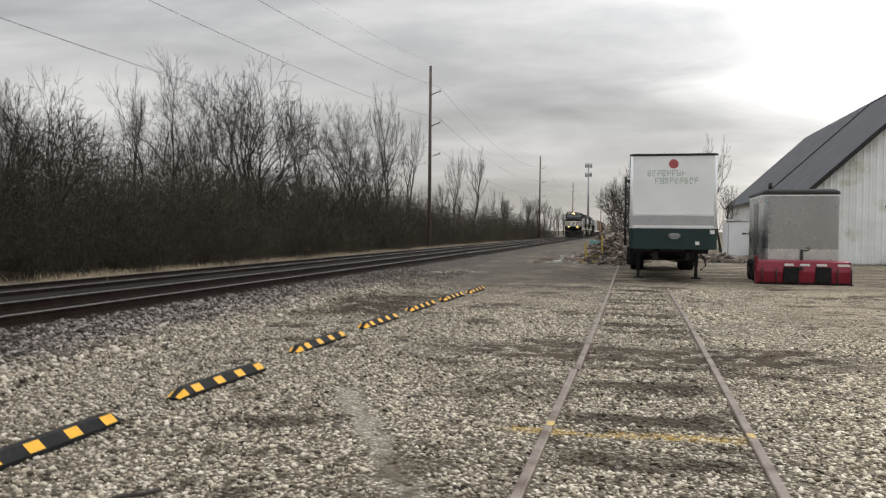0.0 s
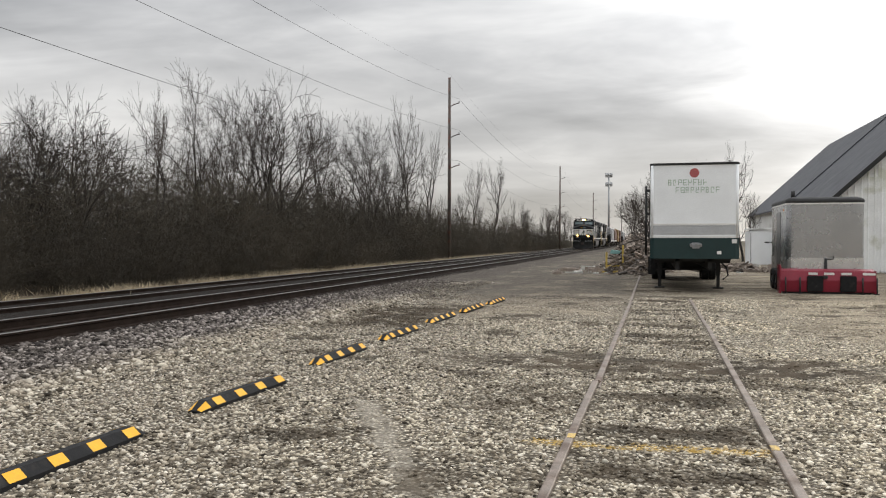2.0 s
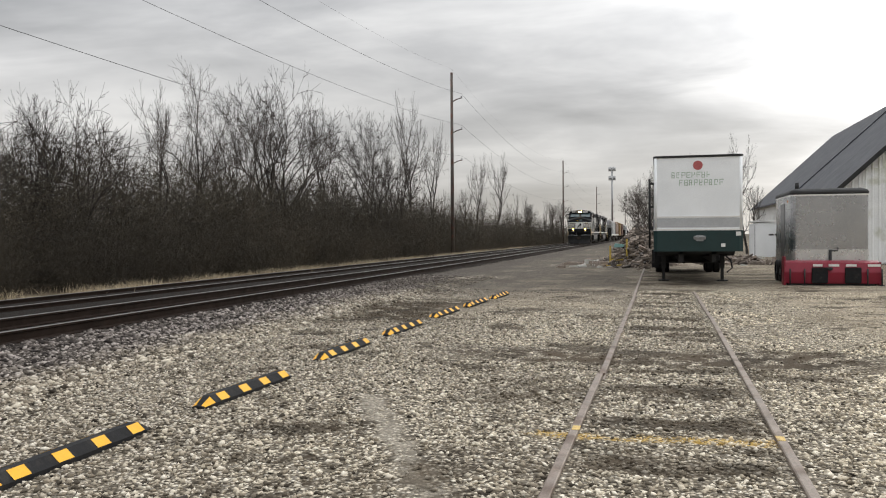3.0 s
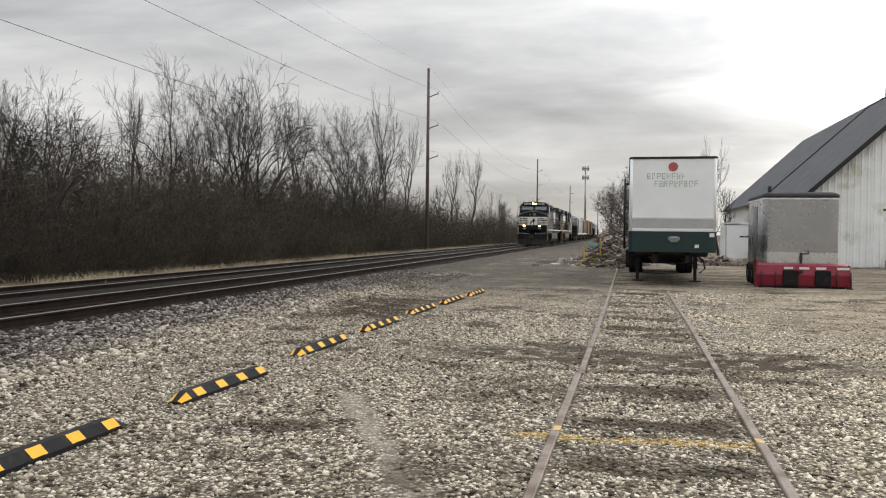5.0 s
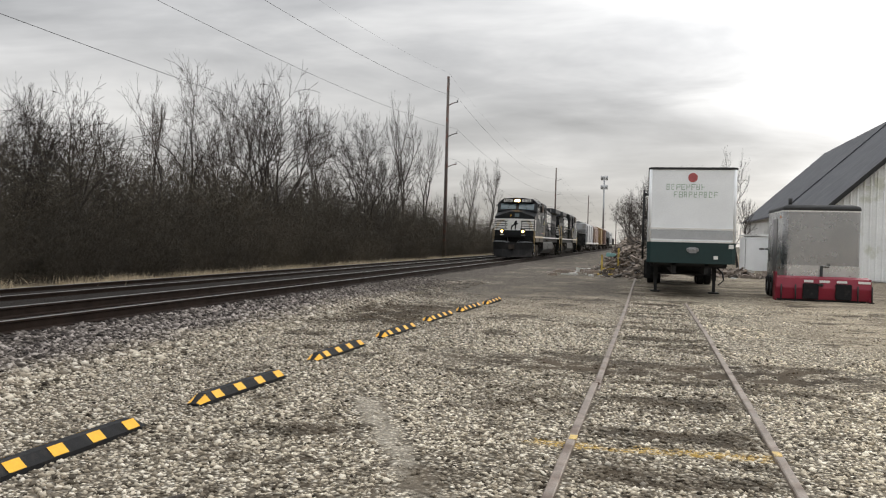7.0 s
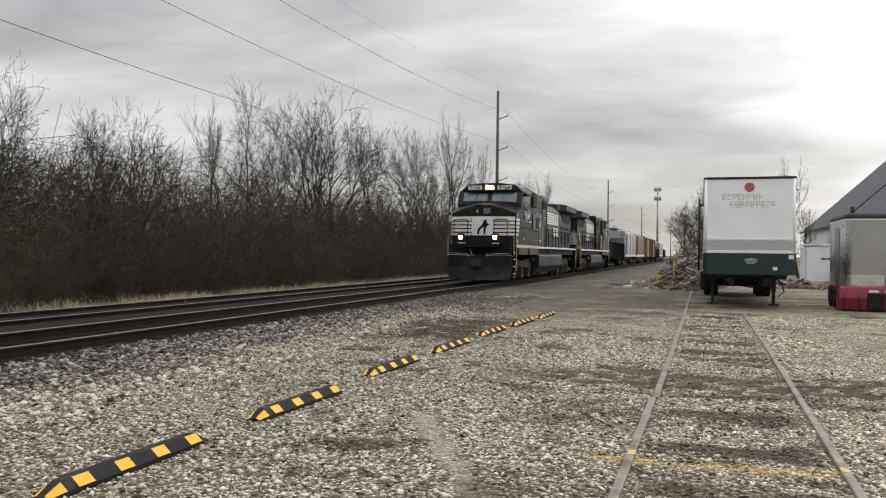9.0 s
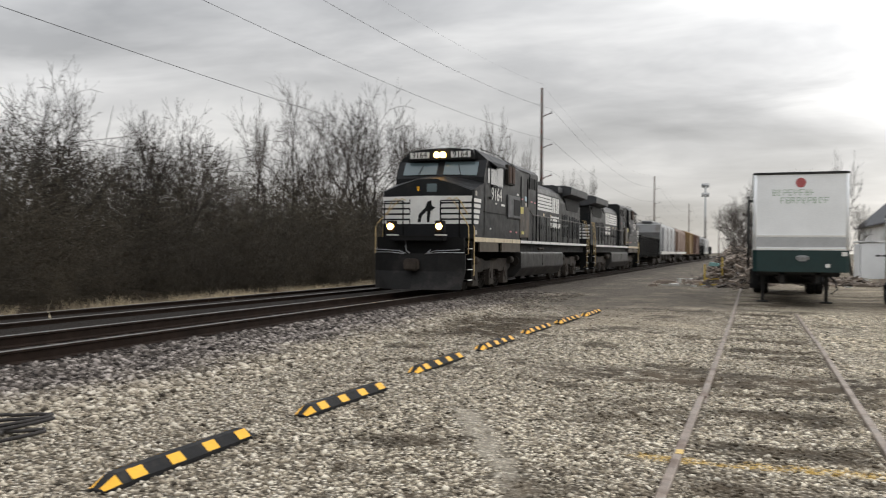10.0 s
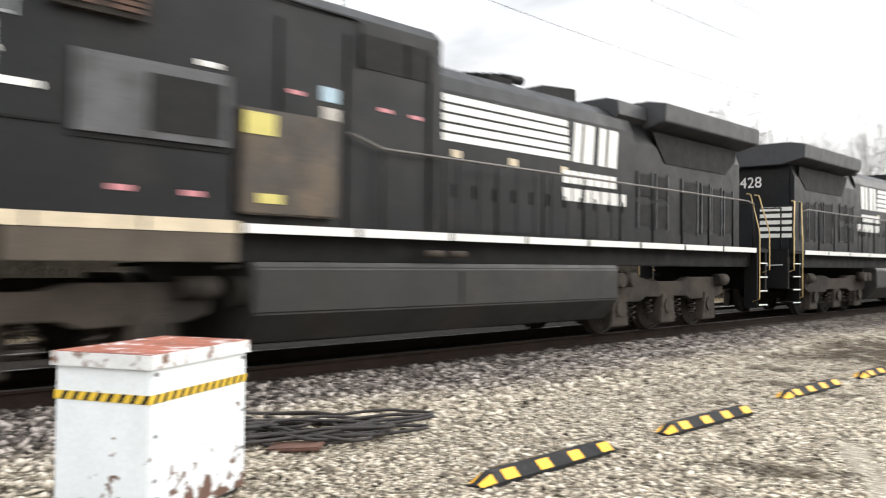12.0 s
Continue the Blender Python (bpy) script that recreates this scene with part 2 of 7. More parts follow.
def ground_material(name, stones):
    """Gravel yard: pale limestone, dirt lanes, dark ballast by the main line, litter under the wood. stones: for the loose stones alone."""
    m = bpy.data.materials.new(name)
    m.use_nodes = True
    nt = m.node_tree
    bsdf = nt.nodes["Principled BSDF"]
    bsdf.inputs["Roughness"].default_value = 0.92
    bsdf.inputs["Specular IOR Level"].default_value = 0.12
    coord = nt.nodes.new("ShaderNodeTexCoord").outputs["Object"]
    sep = nt.nodes.new("ShaderNodeSeparateXYZ")
    nt.links.new(coord, sep.inputs[0])
    X, Y = sep.outputs[0], sep.outputs[1]

    def mth(op, a, b=0.0):
        k = nt.nodes.new("ShaderNodeMath")
        k.operation = op
        for i, v in enumerate((a, b)):
            if isinstance(v, (int, float)):
                k.inputs[i].default_value = v
            else:
                nt.links.new(v, k.inputs[i])
        return k.outputs[0]

    def rng(v, a, b, c=0.0, d=1.0):
        r = nt.nodes.new("ShaderNodeMapRange")
        r.interpolation_type = "SMOOTHSTEP"
        nt.links.new(v, r.inputs["Value"])
        for i, k in enumerate((a, b, c, d)):
            r.inputs[i + 1].default_value = k
        return r.outputs["Result"]

    def noi(scale, detail=4.0, rough=0.6, stretch=None):
        t = nt.nodes.new("ShaderNodeTexNoise")
        t.inputs["Scale"].default_value, t.inputs["Detail"].default_value, t.inputs["Roughness"].default_value = scale, detail, rough
        src = coord
        if stretch:
            mp = nt.nodes.new("ShaderNodeMapping")
            mp.inputs["Scale"].default_value = stretch
            nt.links.new(coord, mp.inputs["Vector"])
            src = mp.outputs[0]
        nt.links.new(src, t.inputs["Vector"])
        return t.outputs["Fac"]

    def mix(fac, a, b, blend="MIX"):
        x = nt.nodes.new("ShaderNodeMix")
        x.data_type, x.blend_type = "RGBA", blend
        for sock, v in (("Factor", fac), ("A", a), ("B", b)):
            if isinstance(v, (int, float)):
                x.inputs[sock].default_value = v
            elif isinstance(v, tuple):
                x.inputs[sock].default_value = (*v, 1)
            else:
                nt.links.new(v, x.inputs[sock])
        return x.outputs["Result"]

    def band(v, lo, hi, soft):
        return mth("MULTIPLY", rng(v, lo - soft, lo + soft), rng(v, hi - soft, hi + soft, 1.0, 0.0))

    wob = mth("MULTIPLY", mth("SUBTRACT", noi(0.35, 3.0), 0.5), 3.2)
    Xw, Yw = mth("ADD", X, wob), mth("ADD", Y, wob)
    # one stone's own shade
    if stones:
        shade = nt.nodes.new("ShaderNodeNewGeometry").outputs["Random Per Island"]
        ramp = nt.nodes.new("ShaderNodeValToRGB")
        nt.links.new(shade, ramp.inputs[0])
        cells = None
    else:
        vor = nt.nodes.new("ShaderNodeTexVoronoi")
        vor.inputs["Scale"].default_value = 30.0
        nt.links.new(coord, vor.inputs["Vector"])
        sc = nt.nodes.new("ShaderNodeSeparateColor")
        nt.links.new(vor.outputs["Color"], sc.inputs[0])
        shade, cells = sc.outputs[0], vor.outputs["Distance"]
        ramp = nt.nodes.new("ShaderNodeValToRGB")
        nt.links.new(shade, ramp.inputs[0])
    els = ramp.color_ramp.elements
    els[0].position, els[0].color = 0.0, (0.045, 0.038, 0.030, 1)
    els[1].position, els[1].color = 1.0, (0.90, 0.83, 0.70, 1)
    e = els.new(0.35)
    e.color = (0.38, 0.325, 0.245, 1)
    e = els.new(0.75)
    e.color = (0.73, 0.65, 0.515, 1)
    gravel = ramp.outputs["Color"]
    bal = nt.nodes.new("ShaderNodeValToRGB")
    nt.links.new(shade, bal.inputs[0])
    els = bal.color_ramp.elements
    els[0].color, els[1].color = (0.022, 0.019, 0.018, 1), (0.46, 0.41, 0.375, 1)
    e = els.new(0.5)
    e.color = (0.125, 0.108, 0.097, 1)
    near_main = rng(Xw, -6.2, -7.6)
    # fresh white stone right of the siding, greyer stone towards the main line
    tone = mix(rng(Xw, 0.6, 2.2), mix(rng(Xw, -1.5, -4.5), (1.0, 1.0, 1.0), (0.84, 0.84, 0.85)), (1.22, 1.21, 1.18))
    gravel = mix(1.0, gravel, tone, "MULTIPLY")
    col = mix(near_main, gravel, bal.outputs["Color"])
    # fines between the stones, coloured extra dark to paint shade into the gaps
    dirt = mix(rng(noi(1.3, 5.0), 0.35, 0.65), (0.024, 0.018, 0.012), (0.075, 0.056, 0.037))
    if not stones:
        shaded_fines = mix(rng(noi(14.0, 3.0), 0.3, 0.7), (0.016, 0.012, 0.008), (0.07, 0.058, 0.042))
        col = mix(mth("MULTIPLY", rng(cells, 0.25, 0.55), 0.75), col, shaded_fines)
    # bare earth: wheel lanes, the crossing band beyond, the yard in front of the barn
    clods = noi(2.6, 5.0, 0.65)
    lane = mth("MULTIPLY", band(Xw, -4.4, -0.6, 0.6), rng(Yw, 14.0, 19.0))
    cross = mth("MULTIPLY", mth("MULTIPLY", band(Yw, 9.7, 11.3, 0.35), band(Xw, -2.6, 2.6, 0.6)), rng(clods, 0.42, 0.54))
    blue = mth("MULTIPLY", mth("MULTIPLY", band(Yw, 7.4, 8.7, 0.4), band(X, -1.7, -0.5, 0.3)), rng(clods, 0.40, 0.55))
    inner = mth("MULTIPLY", band(X, -0.42, 0.9, 0.2), rng(noi(0.9, 4.0, 0.6, (0.3, 1.25, 1.0)), 0.50, 0.58))
    yard = mth("MULTIPLY", rng(Xw, 2.0, 3.6), rng(Yw, 11.5, 15.5))
    far = mth("MULTIPLY", rng(Yw, 20.0, 28.0), rng(Xw, -2.5, 1.0))
    farlane = mth("MULTIPLY", mth("MULTIPLY", rng(Yw, 17.0, 25.0), band(Xw, -8.6, -0.8, 0.9)), rng(noi(0.55, 6.0, 0.7, (1.0, 0.35, 1)), 0.30, 0.55))
    spots = mth("MULTIPLY", rng(noi(0.6, 6.0, 0.72), 0.55, 0.60), 0.8)
    path = mth("MULTIPLY", band(mth("ADD", mth("ADD", X, mth("MULTIPLY", Y, 0.5)), mth("MULTIPLY", mth("SUBTRACT", clods, 0.5), 0.5)), 0.98, 1.20, 0.06), rng(Y, 7.9, 7.2))
    side = mth("MULTIPLY", mth("MULTIPLY", band(Xw, -6.2, -4.0, 0.5), band(Yw, 13.5, 18.5, 0.8)), rng(clods, 0.35, 0.5))
    stain = mth("MULTIPLY", mth("MULTIPLY", mth("MULTIPLY", band(Xw, -1.9, -0.5, 0.3), rng(Y, 6.2, 5.2)), rng(clods, 0.42, 0.56)), 0.75)
    dark = mth("MAXIMUM", mth("MAXIMUM", mth("MAXIMUM", cross, stain), mth("MULTIPLY", blue, 0.75)), mth("MAXIMUM", mth("MULTIPLY", inner, 0.9), mth("MAXIMUM", spots, side)))
    pale = mth("MAXIMUM", mth("MAXIMUM", mth("MULTIPLY", lane, 0.8), yard), mth("MULTIPLY", far, 0.9))
    yes = rng(X, -7.4, -6.0)
    dark, pale = mth("MULTIPLY", dark, yes), mth("MULTIPLY", pale, yes)
    bare = mth("MAXIMUM", dark, pale)
    tan = mix(rng(noi(0.9, 6.0, 0.7, (0.6, 1.0, 1)), 0.38, 0.60), (0.12, 0.094, 0.064), (0.42, 0.355, 0.255))
    tan = mix(rng(noi(0.5, 6.0, 0.7, (0.55, 1.1, 1)), 0.52, 0.60), tan, (0.085, 0.064, 0.044))
    tan = mix(mth("MULTIPLY", rng(noi(22.0, 4.0, 0.7), 0.40, 0.48, 1.0, 0.0), 0.6), tan, (0.10, 0.08, 0.058))
    tan = mix(mth("MULTIPLY", rng(noi(16.0, 4.0, 0.7), 0.56, 0.60), 0.6), tan, (0.62, 0.55, 0.44))
    soil = mth("MULTIPLY", mth("MULTIPLY", rng(Yw, 21.0, 27.0), rng(noi(0.7, 6.0, 0.7, (0.4, 1.2, 1)), 0.38, 0.55)), 0.7)
    tan = mix(soil, tan, (0.075, 0.058, 0.042))
    col = mix(mth("MULTIPLY", pale, 0.35 if stones else 0.68), col, tan)
    col = mix(mth("MULTIPLY", path, 0.55), col, (0.36, 0.325, 0.265))
    col = mix(mth("MULTIPLY", dark, 0.82 if stones else 0.94), col, dirt)
    trodden = mix(rng(noi(9.0, 5.0, 0.7), 0.36, 0.64), (0.045, 0.038, 0.032), (0.14, 0.122, 0.102))
    col = mix(mth("MULTIPLY", farlane, 0.8), col, trodden)
    # yellow line sprayed across the siding
    line = mth("MULTIPLY", band(mth("ADD", Y, mth("ADD", mth("MULTIPLY", X, -0.05), mth("MULTIPLY", mth("SUBTRACT", noi(5.0, 3.0), 0.5), 0.12))), 6.27, 6.46, 0.04), band(X, -0.9, 0.95, 0.1))
    line = mth("MULTIPLY", line, mth("MULTIPLY", rng(noi(24.0, 4.0, 0.7), 0.44, 0.54), rng(noi(3.0, 3.0), 0.34, 0.52)))
    col = mix(mth("MULTIPLY", line, 0.6), col, (0.72, 0.47, 0.11))
    # dark oily bed under the main line; straw and leaf litter beyond it
    bed = band(X, -14.9, -8.7, 0.35)
    col = mix(mth("MULTIPLY", bed, 0.93), col, (0.014, 0.0115, 0.0095))
    straw = rng(Xw, -15.0, -16.2)
    col = mix(straw, col, mix(rng(noi(2.0, 4.0), 0.35, 0.65), (0.19, 0.16, 0.11), (0.40, 0.33, 0.22)))
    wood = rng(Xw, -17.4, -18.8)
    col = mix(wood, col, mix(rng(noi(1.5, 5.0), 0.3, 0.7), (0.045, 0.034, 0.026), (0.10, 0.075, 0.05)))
    distant = rng(Y, 150.0, 260.0)
    col = mix(distant, col, (0.12, 0.105, 0.08))
    grain = mix(noi(90.0, 3.0), (0.7, 0.7, 0.7), (1.3, 1.3, 1.3))
    col = mix(1.0, col, grain, "MULTIPLY")
    nt.links.new(col, bsdf.inputs["Base Color"])
    bump = nt.nodes.new("ShaderNodeBump")
    bump.inputs["Strength"].default_value, bump.inputs["Distance"].default_value = (0.5, 0.006) if stones else (0.9, 0.025)
    if stones:
        height = noi(70.0, 4.0)
    else:
        height = mth("ADD", mth("MULTIPLY", mth("MULTIPLY", cells, -1.0), mth("SUBTRACT", 1.0, mth("MULTIPLY", bare, 0.8))), mth("MULTIPLY", noi(7.0, 6.0), 0.8))
    nt.links.new(height, bump.inputs["Height"])
    nt.links.new(bump.outputs[0], bsdf.inputs["Normal"])
    return m


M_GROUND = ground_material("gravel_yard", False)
M_STONES = ground_material("loose_gravel", True)

# ---- mesh helpers ----
def link_bm(name, bm, mats, parent=None, label="", smooth=False):
    me = bpy.data.meshes.new(name)
    bm.normal_update()
    bm.to_mesh(me)
    bm.free()
    for m in mats if isinstance(mats, (list, tuple)) else [mats]:
        me.materials.append(m)
    if smooth:
        me.polygons.foreach_set("use_smooth", [True] * len(me.polygons))
    ob = new(name, me)
    if parent is not None:
        ob.parent = parent
    if label:
        ob["label"] = label
    return ob


def part(name, bm, mat, parent, label="", smooth=False):
    return link_bm(name, bm, mat, parent, label, smooth)


def box(bm, x0, x1, y0, y1, z0, z1, bevel=0.0, mat=0):
    vs = [bm.verts.new((x, y, z)) for z in (z0, z1) for y in (y0, y1) for x in (x0, x1)]
    fs = []
    for idx in ((0, 2, 3, 1), (4, 5, 7, 6), (0, 1, 5, 4), (2, 6, 7, 3), (0, 4, 6, 2), (1, 3, 7, 5)):
        f = bm.faces.new([vs[i] for i in idx])
        f.material_index = mat
        fs.append(f)
    if bevel > 0:
        edges = list({e for f in fs for e in f.edges})
        bmesh.ops.bevel(bm, geom=edges, offset=bevel, segments=2, affect="EDGES", material=-1)
    return bm


def rod(bm, a, b, r, sides=8, r2=None, mat=0, caps=True):
    a, b = Vector(a), Vector(b)
    d = (b - a).normalized()
    up = Vector((0, 0, 1)) if abs(d.z) < 0.9 else Vector((1, 0, 0))
    s = d.cross(up).normalized()
    w = d.cross(s)
    rings = []
    for p, rr in ((a, r), (b, r if r2 is None else r2)):
        rings.append([bm.verts.new(p + (s * math.cos(2 * math.pi * i / sides) + w * math.sin(2 * math.pi * i / sides)) * rr) for i in range(sides)])
    for i in range(sides):
        f = bm.faces.new((rings[0][i], rings[0][(i + 1) % sides], rings[1][(i + 1) % sides], rings[1][i]))
        f.material_index = mat
        f.smooth = True
    if caps:
        for ring, rev in ((rings[0], True), (rings[1], False)):
            f = bm.faces.new(ring[::-1] if rev else ring)
            f.material_index = mat
    return bm


def pipe(bm, pts, r, sides=6, mat=0):
    """A tube through points, one ring at each."""
    pts = [Vector(p) for p in pts]
    rings = []
    for i, p in enumerate(pts):
        d = (pts[min(i + 1, len(pts) - 1)] - pts[max(i - 1, 0)]).normalized()
        up = Vector((0, 0, 1)) if abs(d.z) < 0.95 else Vector((1, 0, 0))
        s = d.cross(up).normalized()
        w = d.cross(s)
        rings.append([bm.verts.new(p + (s * math.cos(2 * math.pi * k / sides) + w * math.sin(2 * math.pi * k / sides)) * r) for k in range(sides)])
    for a, b in zip(rings, rings[1:]):
        for k in range(sides):
            f = bm.faces.new((a[k], a[(k + 1) % sides], b[(k + 1) % sides], b[k]))
            f.smooth, f.material_index = True, mat
    bm.faces.new(rings[0][::-1])
    bm.faces.new(rings[-1])
    return bm


def prism(bm, outline, axis, lo, hi, mat=0, bevel=0.0):
    """An outline of 2D points swept along an axis from lo to hi."""
    def place(p, t):
        return {"x": (t, p[0], p[1]), "y": (p[0], t, p[1]), "z": (p[0], p[1], t)}[axis]
    a = [bm.verts.new(place(p, lo)) for p in outline]
    b = [bm.verts.new(place(p, hi)) for p in outline]
    k = len(outline)
    fs = [bm.faces.new(a[::-1]), bm.faces.new(b)]
    for i in range(k):
        fs.append(bm.faces.new((a[i], a[(i + 1) % k], b[(i + 1) % k], b[i])))
    bmesh.ops.recalc_face_normals(bm, faces=fs)
    for f in fs:
        f.material_index = mat
    if bevel > 0:
        bmesh.ops.bevel(bm, geom=list({e for f in fs for e in f.edges}), offset=bevel, segments=2, affect="EDGES")
    return bm


def empty(name, m=None, **tags):
    ob = new(name)
    ob.empty_display_size = 0.2
    if m is not None:
        ob.matrix_world = m
    return tagged(ob, **tags)


def B():
    return bmesh.new()

# ---- ground and tracks ----
MAIN_X, MAIN_SLOPE, RAIL_TOP = -9.6, -0.005, 0.25
FAR_X, FAR_TOP = -13.6, 0.16
SIDING_L, SIDING_R = -0.52, 0.985


def main_x(y, base=MAIN_X):
    return base + MAIN_SLOPE * (y - 15.0)


def ground_z(x, y):
    """Height of the yard: flat, with a low ballast bed under the two main tracks and a ditch before the wood."""
    z = 0.055 * max(0.0, min(1.0, (-x - 6.8) / 1.4))
    if x < -14.8:
        z -= 0.25 * min(1.0, (-14.8 - x) / 1.5)
    if x < -20:
        z += 0.25 * min(1.0, (-20 - x) / 6.0)
    w = 0.03 * noise.noise((x * 0.35, y * 0.35, 0.0)) + 0.012 * noise.noise((x * 1.7, y * 1.7, 3.0))
    return z + w * (0.3 if -15 < x < -8.3 else 1.0) * (0.35 if -0.9 < x < 1.35 else 1.0)


def steps(*spans):
    out = []
    for a, b, d in spans:
        n = max(1, round((b - a) / d))
        out += [a + (b - a) * i / n for i in range(n)]
    return out + [spans[-1][1]]


def build_ground():
    xs = steps((-3000, -400, 650), (-400, -60, 60), (-60, -22, 4), (-22, 8, 0.3), (8, 40, 2), (40, 400, 60), (400, 3000, 650))
    ys = steps((-800, -100, 350), (-100, -10, 15), (-10, 26, 0.3), (26, 90, 1.5), (90, 400, 15), (400, 4000, 600))
    verts = [(x, y, ground_z(x, y) if -70 < x < 60 and -20 < y < 400 else 0.0) for y in ys for x in xs]
    k = len(xs)
    faces = [(j * k + i, j * k + i + 1, (j + 1) * k + i + 1, (j + 1) * k + i) for j in range(len(ys) - 1) for i in range(k - 1)]
    me = bpy.data.meshes.new("ground")
    me.from_pydata(verts, [], faces)
    me.polygons.foreach_set("use_smooth", [True] * len(faces))
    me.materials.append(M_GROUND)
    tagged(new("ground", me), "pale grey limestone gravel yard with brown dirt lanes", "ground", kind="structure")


build_ground()


def rail_outline(w=0.075, h=0.186, foot=0.15):
    a, b, f = w / 2, 0.010, foot / 2
    return [(-f, 0), (f, 0), (f, 0.012), (b, 0.035), (b, h - 0.045), (a, h - 0.035), (a, h - 0.006), (a - 0.008, h), (-a + 0.008, h), (-a, h - 0.006), (-a, h - 0.035), (-b, h - 0.045), (-b, 0.035), (-f, 0.012)]


def build_main_track(name, base, top, label, tie_parts):
    track = empty(name, label=label, category="railway track", kind="structure")
    y0, y1 = -60.0, 620.0
    for side, rail_label in ((-0.7525, "far rail"), (0.7525, "near rail")):
        bm = B()
        prism(bm, rail_outline(), "y", y0, y1)
        bm.faces.ensure_lookup_table()
        for f in bm.faces:
            c = f.calc_center_median()
            if c.z > 0.182:
                f.material_index = 1
        for v in bm.verts:
            v.co.x += main_x(v.co.y, base) + side
            v.co.z += top - 0.186
        part("rail", bm, [M_RAIL_SIDE, M_RAIL_HEAD], track, "rusty steel rail with a bright worn head")
    tie = B()
    box(tie, -1.3, 1.3, -0.115, 0.115, -0.16, 0.0, 0.012)
    me = bpy.data.meshes.new("tie")
    tie.to_mesh(me)
    tie.free()
    me.materials.append(M_TIE)
    rest_v, rest_f = [], []
    rnd = random.Random(5)
    n = 0
    y = -20.0
    while y < 420:
        z = top - 0.188
        if n < tie_parts:
            ob = new("tie", me)
            ob.parent = track
            ob.matrix_local = pose(main_x(y, base) + rnd.uniform(-0.05, 0.05), y, z, 0, 0, rnd.uniform(-1.5, 1.5))
            n += 1
        else:
            x = main_x(y, base)
            i = len(rest_v)
            rest_v += [(x + a, y + b, z + c) for c in (-0.16, 0) for b in (-0.115, 0.115) for a in (-1.3, 1.3)]
            rest_f += [tuple(i + q for q in f) for f in ((0, 2, 3, 1), (4, 5, 7, 6), (0, 1, 5, 4), (2, 6, 7, 3), (0, 4, 6, 2), (1, 3, 7, 5))]
        y += 0.52
    rm = bpy.data.meshes.new("far_ties")
    rm.from_pydata(rest_v, [], rest_f)
    rm.materials.append(M_TIE)
    far = new("far_ties", rm)
    far.parent = track
    tagged(far, kind="stuff")


def build_siding():
    track = empty("siding_track", label="disused yard siding with dull rails sunk in gravel", category="railway track", kind="structure")
    def skew(y):
        return 0.0075 * (min(y, 16.0) - 9.0)

    for x, cuts in ((SIDING_L, (-12.0, 9.1, 21.0, 44.0)), (SIDING_R, (-12.0, 3.6, 15.5, 22.5))):
        for k, (ya, yb) in enumerate(zip(cuts, cuts[1:])):
            bm = B()
            prism(bm, rail_outline(0.068, 0.15, 0.13), "y", ya + 0.008, yb - 0.008)
            for v in bm.verts:
                v.co.x += x + (-0.012, 0.012, -0.006)[k] * (1 if abs(v.co.y - 9.1) < 0.1 else 0.4) + skew(v.co.y)
                v.co.z += -0.118
            part("rail", bm, M_SIDING_RAIL, track, "worn dull brown siding rail")
        bm = B()
        box(bm, x + skew(6.47) - 0.030, x + skew(6.47) + 0.030, 6.40, 6.54, 0.030, 0.0345)
        part("paint_mark", bm, M_TAPE_OLD, track, "worn yellow paint mark on the rail head")
        for yc in cuts[1:-1]:
            bm = B()
            box(bm, x + skew(yc) + 0.036, x + skew(yc) + 0.055, yc - 0.3, yc + 0.3, -0.06, 0.012, 0.004)
            part("joint_bar", bm, M_SIDING_RAIL, track, "bolted joint bar")


# ---- rubber parking stops ----
def build_stop():
    stop = empty("parking_stop", label="black rubber parking stop with yellow reflective stripes", category="parking stop", group="row of parking stops")
    L, w, h = 1.74, 0.105, 0.095
    prof = [(-w, 0), (w, 0), (w, h * 0.34), (w * 0.34, h), (-w * 0.34, h), (-w, h * 0.34)]
    bm = B()
    rings = []
    n = 24
    for i in range(n + 1):
        y = -L / 2 + L * i / n
        d = min(y + L / 2, L / 2 - y)
        s = min(1.0, 0.22 + d / 0.15 * 0.78)
        rings.append([bm.verts.new((px * (0.5 + 0.5 * s), y, pz * s)) for px, pz in prof])
    for a, b in zip(rings, rings[1:]):
        for k in range(6):
            bm.faces.new((a[k], a[(k + 1) % 6], b[(k + 1) % 6], b[k]))
    bm.faces.new(rings[0])
    bm.faces.new(rings[-1][::-1])
    bmesh.ops.recalc_face_normals(bm, faces=bm.faces[:])
    part("body", bm, M_RUBBER, stop)
    for yc, hw in ((-0.80, 0.06), (-0.57, 0.075), (-0.17, 0.075), (0.23, 0.075), (0.64, 0.075)):
        for side in (-1, 1):
            bm = B()
            loop = []
            for yy in (yc - hw, yc + hw):
                d = min(yy + L / 2, L / 2 - yy)
                s = min(1.0, 0.22 + d / 0.15 * 0.78)
                loop.append([bm.verts.new((side * (px * (0.5 + 0.5 * s) + 0.003), yy, pz * s + 0.003)) for px, pz in ((w * 0.97, h * 0.37), (w * 0.36, h * 0.98))])
            bm.faces.new((loop[0][0], loop[0][1], loop[1][1], loop[1][0]))
            part("stripe", bm, M_YELLOW, stop, "yellow reflective stripe")
    return stop


STOPS = [(-3.94, 4.90, 0.5), (-3.92, 7.42, -1.5), (-3.99, 10.22, -0.5), (-3.98, 12.83, -1.0), (-3.98, 15.56, -1.5), (-3.86, 17.84, -1.5), (-3.80, 20.36, -1.0)]


def build_stops():
    first = build_stop()
    for i, (x, y, a) in enumerate(STOPS):
        m = pose(x, y, ground_z(x, y) + 0.004, 0, 0, a)
        if i == 0:
            first.matrix_world = m
        else:
            copy_thing(first, m)


